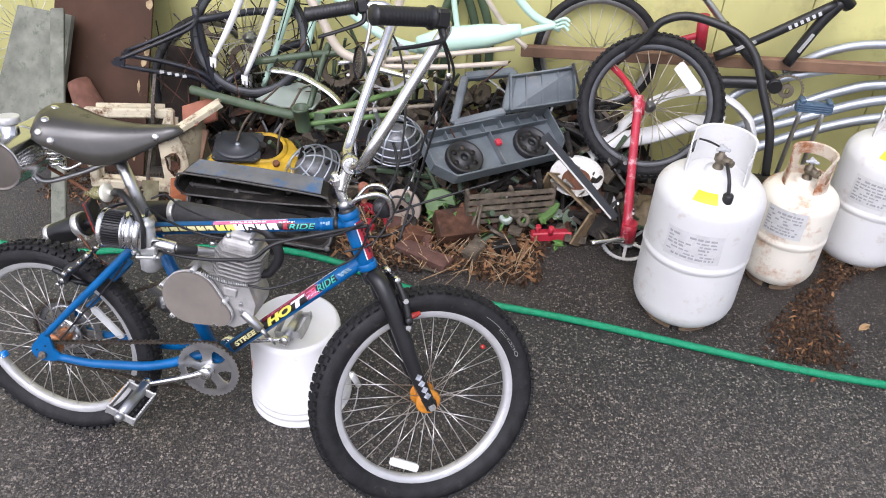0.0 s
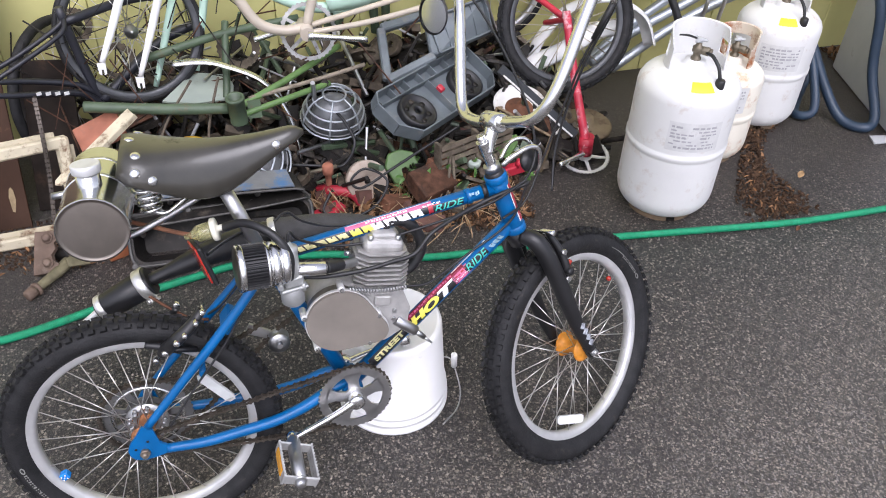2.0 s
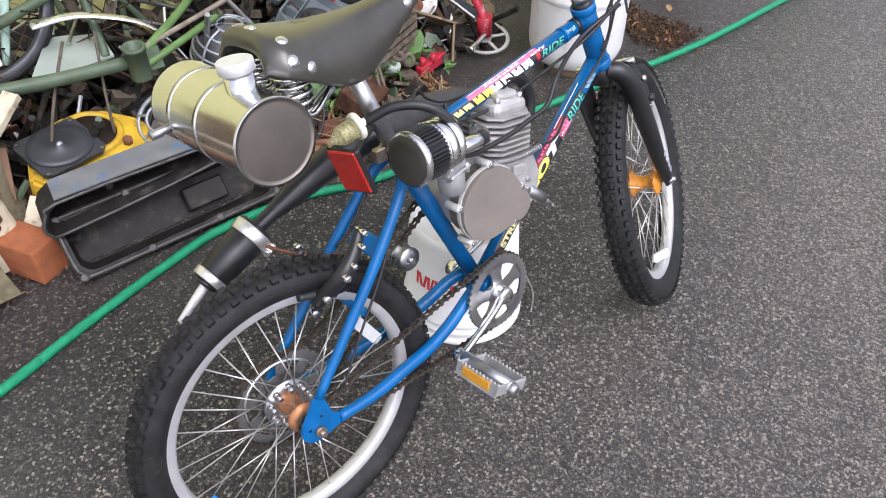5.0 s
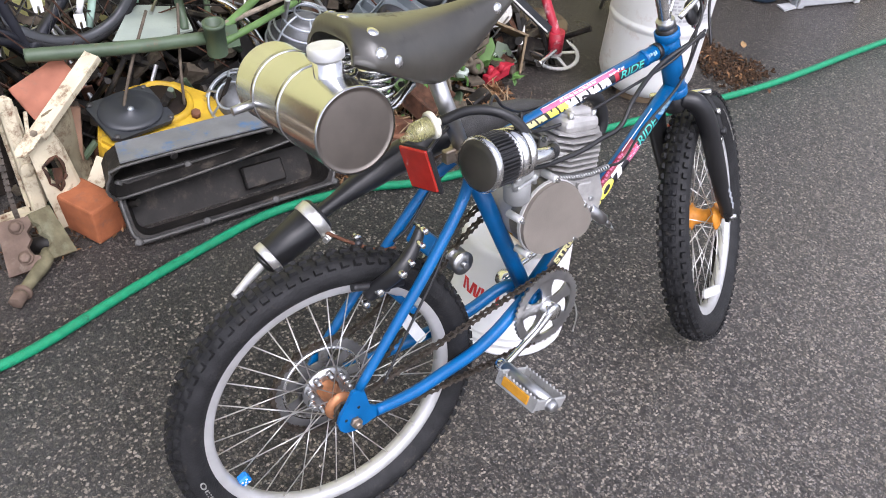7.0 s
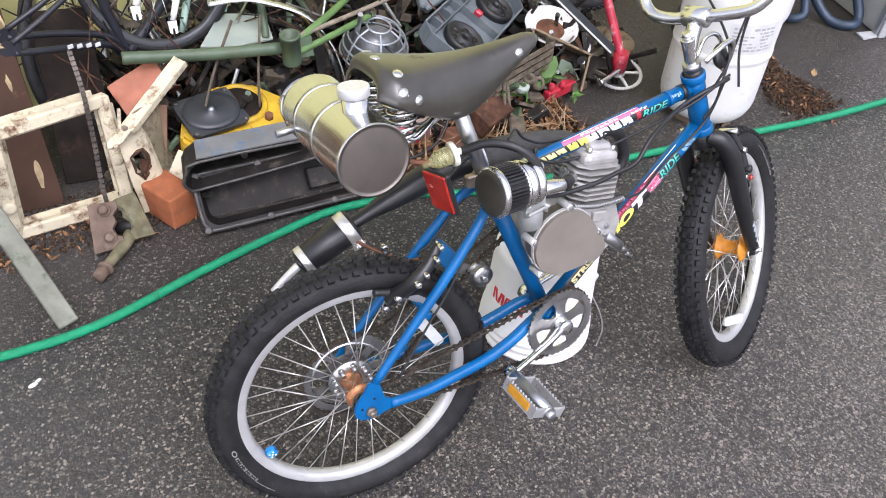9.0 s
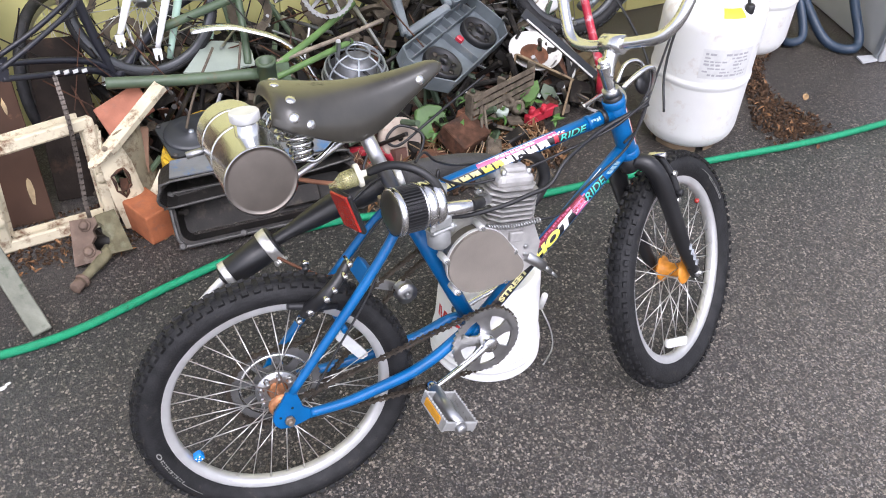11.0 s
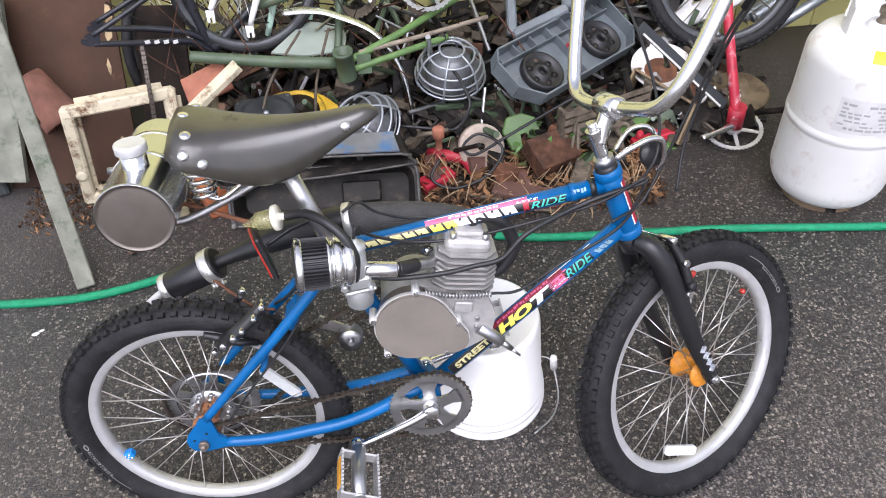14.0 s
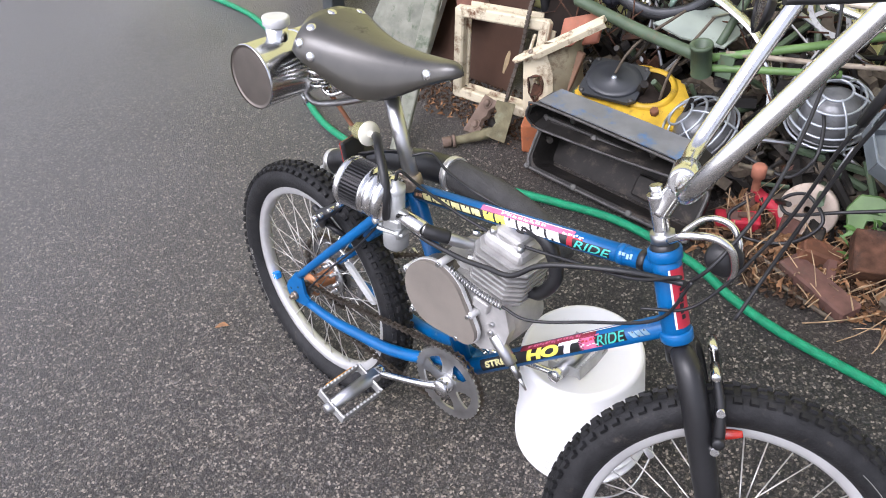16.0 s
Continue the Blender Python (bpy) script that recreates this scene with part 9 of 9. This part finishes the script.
solid("blue_hose", bm, BLUE_HOSE, "dark blue hose coiled beside the grey cabinet", "hose")
bm = B()
tube(bm, [(2.44, 1.30, 0.32), (2.42, 1.14, 0.16), (2.40, 1.06, 0.05), (2.36, 1.10, 0.02), (2.44, 1.2, 0.02), (2.5, 1.25, 0.1)], 0.017, 12, steps=8)
solid("blue_hose", bm, BLUE_HOSE, "dark blue hose loop behind gas cylinder", "hose")
bm = B()
plate(bm, [(-0.05, -0.02), (0.05, -0.03), (0.06, 0.01), (-0.03, 0.03)], 0.006, Matrix.Translation((2.585, 0.875, 0.006)))
solid("stone_chip", bm, GREY_BOX, "pale flat stone chip on asphalt", "stone")

# mirror on the left handlebar
bm = B()
tube(bm, bl((0.655, 0.470, 0.975), (0.665, 0.440, 0.945), (0.662, 0.395, 0.900)), 0.0045, 8)
mirror = part("mirror_arm", bm, STEEL, bike, "round handlebar mirror on a short arm")
mc, mt = bl((0.655, 0.373, 0.890), (-0.145, -0.060, 1.06))
mm_ = axis(mc, mt)
part("mirror_shell", lathe(B(), [(0, -0.016), (0.02, -0.014), (0.036, -0.004), (0.040, 0.002), (0.037, 0.003)], 30, mm_), BLACK_PAINT, mirror)
part("mirror_glass", lathe(B(), [(0.0375, 0.0), (0, 0.003)], 30, mm_), POLISHED, mirror, "mirror glass")


# ---- loose small scrap, leaves and crumbs ----
def heap_height(x, y):
    a = max(0.0, min(1.0, (y - 0.98) / 0.45))
    e = max(0.0, min(1.0, (x + 0.30) / 0.25)) * max(0.0, min(1.0, (1.55 - x) / 0.25))
    case = 0.5 if 0.66 < x < 1.22 and y < 1.36 else 1.0
    return (0.03 + 0.27 * a) * e * case


def bits(name, label, category, material, count, seed, shape, area, height):
    """Many uncounted small pieces of one look, joined as one piece of stuff."""
    rnd = random.Random(seed)
    verts, faces = [], []
    for _ in range(count):
        x, y = rnd.uniform(area[0], area[1]), rnd.uniform(area[2], area[3])
        z = height(x, y, rnd)
        if z is None:
            continue
        m = Matrix.Translation((x, y, z)) @ Euler((rnd.uniform(-1.2, 1.2), rnd.uniform(-1.2, 1.2), rnd.uniform(0, 6.3))).to_matrix().to_4x4()
        vs, fs = shape(rnd)
        s = len(verts)
        verts += [tuple(m @ Vector(v)) for v in vs]
        faces += [tuple(s + i for i in f) for f in fs]
    me = bpy.data.meshes.new(name)
    me.from_pydata(verts, [], faces)
    me.materials.append(material)
    return tagged(new(name, me), label, category, "", "stuff")


def block_shape(sx, sy, sz):
    def make(rnd):
        a, b, c = rnd.uniform(*sx) / 2, rnd.uniform(*sy) / 2, rnd.uniform(*sz) / 2
        k = rnd.uniform(0.5, 1)
        vs = [(-a, -b, -c), (a, -b, -c), (a, b * k, -c), (-a, b, -c), (-a, -b, c), (a, -b, c), (a, b * k, c), (-a, b, c)]
        return vs, [(0, 3, 2, 1), (4, 5, 6, 7), (0, 1, 5, 4), (1, 2, 6, 5), (2, 3, 7, 6), (3, 0, 4, 7)]
    return make


def bar_shape(length, radius):
    def make(rnd):
        L, r = rnd.uniform(*length) / 2, rnd.uniform(*radius)
        vs = [(e * L, r * math.cos(q), r * math.sin(q)) for e in (-1, 1) for q in (2 * math.pi * k / 7 for k in range(7))]
        return vs, [tuple(range(6, -1, -1)), tuple(range(7, 14))] + [(k, (k + 1) % 7, 7 + (k + 1) % 7, 7 + k) for k in range(7)]
    return make


def ring_shape(radius):
    def make(rnd):
        R, w, t = rnd.uniform(*radius), 0.35, rnd.uniform(0.004, 0.012)
        vs, fs, n = [], [], 16
        for k in range(n):
            a = 2 * math.pi * k / n
            for rr, z in ((R, t), (R, -t), (R * w, -t), (R * w, t)):
                vs.append((rr * math.cos(a), rr * math.sin(a), z))
        for k in range(n):
            p, q = 4 * k, 4 * ((k + 1) % n)
            fs += [(p + j, p + (j + 1) % 4, q + (j + 1) % 4, q + j) for j in range(4)]
        return vs, fs
    return make


def leaf_shape(size):
    def make(rnd):
        L = rnd.uniform(*size)
        w, c = L * rnd.uniform(0.22, 0.42), L * rnd.uniform(0.08, 0.35)
        vs = [(-L / 2, 0, 0), (-L * 0.15, w / 2, c * 0.6), (L * 0.2, w * 0.45, c), (L / 2, 0, c * 0.4), (L * 0.2, -w * 0.45, c * 0.9), (-L * 0.15, -w / 2, c * 0.5), (0, 0, c * 0.25)]
        return vs, [(0, 6, 1), (1, 6, 2), (2, 6, 3), (3, 6, 4), (4, 6, 5), (5, 6, 0)]
    return make


def straw_shape(length, width):
    def make(rnd):
        L, b, w = rnd.uniform(*length), rnd.uniform(-0.3, 0.3), rnd.uniform(*width)
        vs, fs = [], []
        for k in range(6):
            f = k / 5
            x, y, z = L * (f - 0.5), b * L * f * f, 0.10 * L * math.sin(math.pi * f)
            vs += [(x, y - w, z), (x, y + w, z), (x, y, z + w)]
        for k in range(5):
            p = 3 * k
            fs += [(p + j, p + (j + 1) % 3, p + 3 + (j + 1) % 3, p + 3 + j) for j in range(3)]
        return vs, fs
    return make


def in_heap(lo=0.1, hi=0.95):
    def z(x, y, rnd):
        h = heap_height(x, y)
        return 0.012 + h * rnd.uniform(lo, hi) if h > 0.02 else None
    return z


HEAP = (-0.30, 1.52, 1.0, 1.56)
bits("scrap_iron", "rusty offcuts of iron heaped along the wall", "scrap", RUST_DK, 200, 21, block_shape((0.02, 0.12), (0.01, 0.05), (0.004, 0.02)), HEAP, in_heap())
bits("scrap_plates", "dark oily plates and castings in the heap", "scrap", DARK_IRON, 330, 22, block_shape((0.04, 0.18), (0.02, 0.09), (0.005, 0.03)), HEAP, in_heap(0.05, 0.9))
bits("scrap_bars", "dark rods and pipes jammed in the heap", "scrap", DARK_IRON, 190, 23, bar_shape((0.10, 0.42), (0.004, 0.013)), HEAP, in_heap(0.2, 1.0))
bits("scrap_earthy", "earth-caked metal pieces in the heap", "scrap", MUD_IRON, 240, 24, block_shape((0.03, 0.12), (0.02, 0.06), (0.008, 0.035)), HEAP, in_heap(0.1, 1.0))
bits("scrap_green", "green-painted bars and brackets in the heap", "scrap", GREEN_P, 80, 25, bar_shape((0.08, 0.36), (0.005, 0.012)), HEAP, in_heap(0.3, 1.05))
bits("scrap_wheels", "old pulleys and flanges in the heap", "scrap", MUD_IRON, 70, 26, ring_shape((0.02, 0.055)), HEAP, in_heap(0.3, 1.0))
bits("scrap_steel", "dull steel rods and tubes in the heap", "scrap", STEEL, 70, 27, bar_shape((0.08, 0.40), (0.003, 0.008)), HEAP, in_heap(0.5, 1.1))
bits("scrap_clay", "broken terracotta pieces in the heap", "scrap", BRICK_DK, 16, 28, block_shape((0.03, 0.07), (0.02, 0.05), (0.01, 0.03)), (0.40, 1.10, 0.86, 1.2), lambda x, y, rnd: 0.02 + heap_height(x, y) * rnd.uniform(0.3, 0.9))
bits("wire_tangle", "tangle of thin dark spokes and wires", "wire", DARK_IRON, 60, 29, bar_shape((0.12, 0.40), (0.0012, 0.0026)), (-0.36, 0.30, 1.30, 1.56), lambda x, y, rnd: rnd.uniform(0.15, 0.68))
bits("wire_tangle", "tangle of rusty spokes and wires", "wire", RUST_DK, 45, 30, bar_shape((0.10, 0.34), (0.0014, 0.003)), (-0.36, 0.9, 1.15, 1.52), lambda x, y, rnd: rnd.uniform(0.15, 0.46))

# old bicycle gear clusters and black tubes behind the white fork
for k, (x, y, z, r) in enumerate(((-0.08, 1.43, 0.36, 0.06), (0.04, 1.45, 0.30, 0.05), (-0.18, 1.45, 0.48, 0.055), (0.30, 1.40, 0.38, 0.07), (0.52, 1.33, 0.40, 0.075))):
    bm = B()
    ring_plate(bm, r * 0.62, r, 0.005, m=axis((x, y, z), (x + 0.02 * k - 0.04, y - 0.8, z + 0.5)), teeth=26)
    solid("sprocket", bm, MUD_IRON, "old toothed sprocket caught in the scrap", "sprocket", group="sprockets in the scrap")
for k, pts in enumerate(([(0.62, 1.585, 0.30), (0.66, 1.57, 0.55), (0.72, 1.575, 0.66), (0.78, 1.585, 0.52), (0.80, 1.59, 0.3)], [(0.66, 1.59, 0.3), (0.70, 1.58, 0.6), (0.75, 1.58, 0.70), (0.83, 1.59, 0.52), (0.84, 1.59, 0.3)])):
    bm = B()
    tube(bm, pts, 0.016, 12, steps=8)
    solid("bent_pipe", bm, GREEN_P, "bowed green pipe standing by the wall", "pipe", group="bowed green pipes")
bm = B()
tube(bm, [(0.47, 1.05, 0.02), (0.50, 1.00, 0.05), (0.57, 0.97, 0.05), (0.60, 0.93, 0.03)], 0.018, 12)
solid("red_pipe", bm, RED, "short bent red-painted pipe piece", "pipe")
bm = B()
box(bm, (0.11, 0.05, 0.035), Matrix.Translation((0.485, 0.915, 0.022)) @ Matrix.Rotation(0.5, 4, "Z"), 0.006, 2)
solid("red_bracket", bm, RED, "red-painted casting beside the caged lamp", "bracket")
for k, (x, y, z, s, yaw) in enumerate(((0.70, 0.90, 0.035, 0.10, 0.4), (0.90, 0.86, 0.03, 0.09, 1.1), (1.00, 0.90, 0.03, 0.085, 0.2), (0.88, 1.0, 0.09, 0.11, 0.8), (0.93, 1.03, 0.12, 0.09, 2.2), (0.66, 0.96, 0.05, 0.08, 1.7))):
    bm = B()
    box(bm, (s, s * 0.55, 0.040), Matrix.Translation((x, y, z)) @ Euler((0.4 * math.sin(k * 3), 0.35 * math.cos(k * 2), yaw)).to_matrix().to_4x4(), 0.005)
    solid("scrap_block", bm, (RUST, MUD_IRON, DARK_IRON)[k % 3], "small weathered brown scrap block", "block", group="small scrap blocks")
# thin rods poking out in front
for k, (a, b) in enumerate((((0.86, 0.86, 0.0), (0.90, 0.96, 0.16)), ((0.895, 0.865, 0.0), (0.905, 0.95, 0.15)), ((0.54, 0.86, 0.01), (0.66, 0.80, 0.02)), ((0.58, 0.80, 0.01), (0.80, 0.74, 0.012)))):
    bm = B()
    rod(bm, a, b, 0.005, seg=8)
    solid("loose_rod", bm, MUD_IRON, "short brown rod lying in leaves", "rod", group="short rods")


def pile_front(x, y, rnd):
    return 0.006 + 0.05 * max(0, min(1, (y - 0.74) / 0.3)) * rnd.random()


bits("dry_leaves", "brown dry leaves drifted against the scrap", "leaves", LEAFDRY, 620, 41, leaf_shape((0.015, 0.065)), (0.44, 1.12, 0.76, 1.02), pile_front)
bits("straw", "straw and dry stems drifted against the scrap", "straw", VINE, 150, 42, straw_shape((0.05, 0.20), (0.0008, 0.0022)), (0.46, 1.10, 0.74, 0.98), pile_front)
bits("soil_crumbs", "dark soil crumbs under the leaves", "soil", SOIL, 1500, 43, block_shape((0.004, 0.018), (0.004, 0.014), (0.003, 0.010)), (0.42, 1.14, 0.73, 1.02), lambda x, y, rnd: 0.003 + 0.02 * rnd.random() if y > 0.745 + 0.05 * math.sin(x * 17) else None)
bits("green_leaves", "green ivy leaves among the scrap", "leaves", LEAFGREEN, 60, 44, leaf_shape((0.03, 0.06)), (0.72, 1.20, 0.92, 1.08), lambda x, y, rnd: rnd.uniform(0.03, 0.13))


def strip(x, y, rnd):
    c = 2.05 + 0.07 * math.sin(y * 6.0) + (y - 0.8) * 0.40
    w = 0.085 + 0.04 * math.sin(y * 11 + 1)
    return 0.003 + 0.006 * rnd.random() if abs(x - c) < w * rnd.uniform(0.4, 1.15) else None


bits("soil_crumbs", "brown soil and leaf crumbs beside the cylinders", "soil", SOIL, 6500, 45, block_shape((0.004, 0.016), (0.004, 0.012), (0.002, 0.006)), (1.75, 2.45, 0.55, 1.25), strip)
bits("dry_leaves", "dry leaf scraps beside the cylinders", "leaves", LEAFDRY, 700, 46, leaf_shape((0.010, 0.036)), (1.75, 2.45, 0.55, 1.25), strip)
bits("dry_leaves", "brown leaf litter beside the grey cabinet", "leaves", LEAFDRY, 900, 51, leaf_shape((0.015, 0.06)), (2.85, 4.6, 0.62, 1.58), lambda x, y, rnd: 0.004 + 0.02 * rnd.random() if y > 0.80 + 0.10 * math.sin(x * 5) - 0.1 * rnd.random() else None)
bits("soil_crumbs", "dark soil under the litter beside the cabinet", "soil", SOIL, 5200, 52, block_shape((0.006, 0.03), (0.006, 0.02), (0.003, 0.008)), (2.85, 4.6, 0.70, 1.60), lambda x, y, rnd: 0.003 if y > 0.84 + 0.10 * math.sin(x * 5) - 0.12 * rnd.random() else None)
bits("dry_leaves", "leaf crumbs scattered round the cream frame", "leaves", LEAFDRY, 200, 47, leaf_shape((0.010, 0.028)), (-0.70, -0.10, 0.86, 1.05), lambda x, y, rnd: 0.004 + 0.004 * rnd.random())
bits("soil_crumbs", "soil crumbs round the cream frame", "soil", SOIL, 900, 48, block_shape((0.003, 0.012), (0.003, 0.010), (0.002, 0.006)), (-0.72, -0.10, 0.90, 1.12), lambda x, y, rnd: 0.003)
bits("grit", "loose pale grit scattered over the asphalt", "grit", GRIT, 260, 49, block_shape((0.003, 0.007), (0.003, 0.006), (0.002, 0.004)), (-1.2, 2.4, -0.9, 0.6), lambda x, y, rnd: 0.002)
# a few single pieces on the open asphalt
for name, x, y, s, mt, lab, cat in (("leaf", 2.135, 0.75, 0.055, STRAW, "pale curled dry leaf on the asphalt", "leaf"), ("leaf", 1.93, 0.485, 0.03, RUST, "small red-brown leaf on the asphalt", "leaf"), ("leaf", -0.34, -0.12, 0.04, LEAFDRY, "small faded leaf on the asphalt", "leaf")):
    vs, fs = leaf_shape((s, s))(random.Random(int(x * 50)))
    me = bpy.data.meshes.new(name)
    me.from_pydata(vs, [], fs)
    me.materials.append(mt)
    ob = tagged(new(name, me), lab, cat)
    ob.matrix_basis = pose(x, y, 0.004, 0, 0, 40)
for x, y, s in ((-0.567, 0.497, 0.011), (-0.555, 0.506, 0.007)):
    bm = B()
    lathe(bm, [(0, 0.003), (s * 0.6, 0.0025), (s, 0.001), (s * 0.9, 0)], 9, pose(x, y, 0, 0, 0, 20) @ Matrix.Diagonal((1.0, 0.6, 1, 1)))
    solid("bird_dropping", bm, WHITE_P, "dried white bird dropping on the asphalt", "dropping", group="bird droppings")
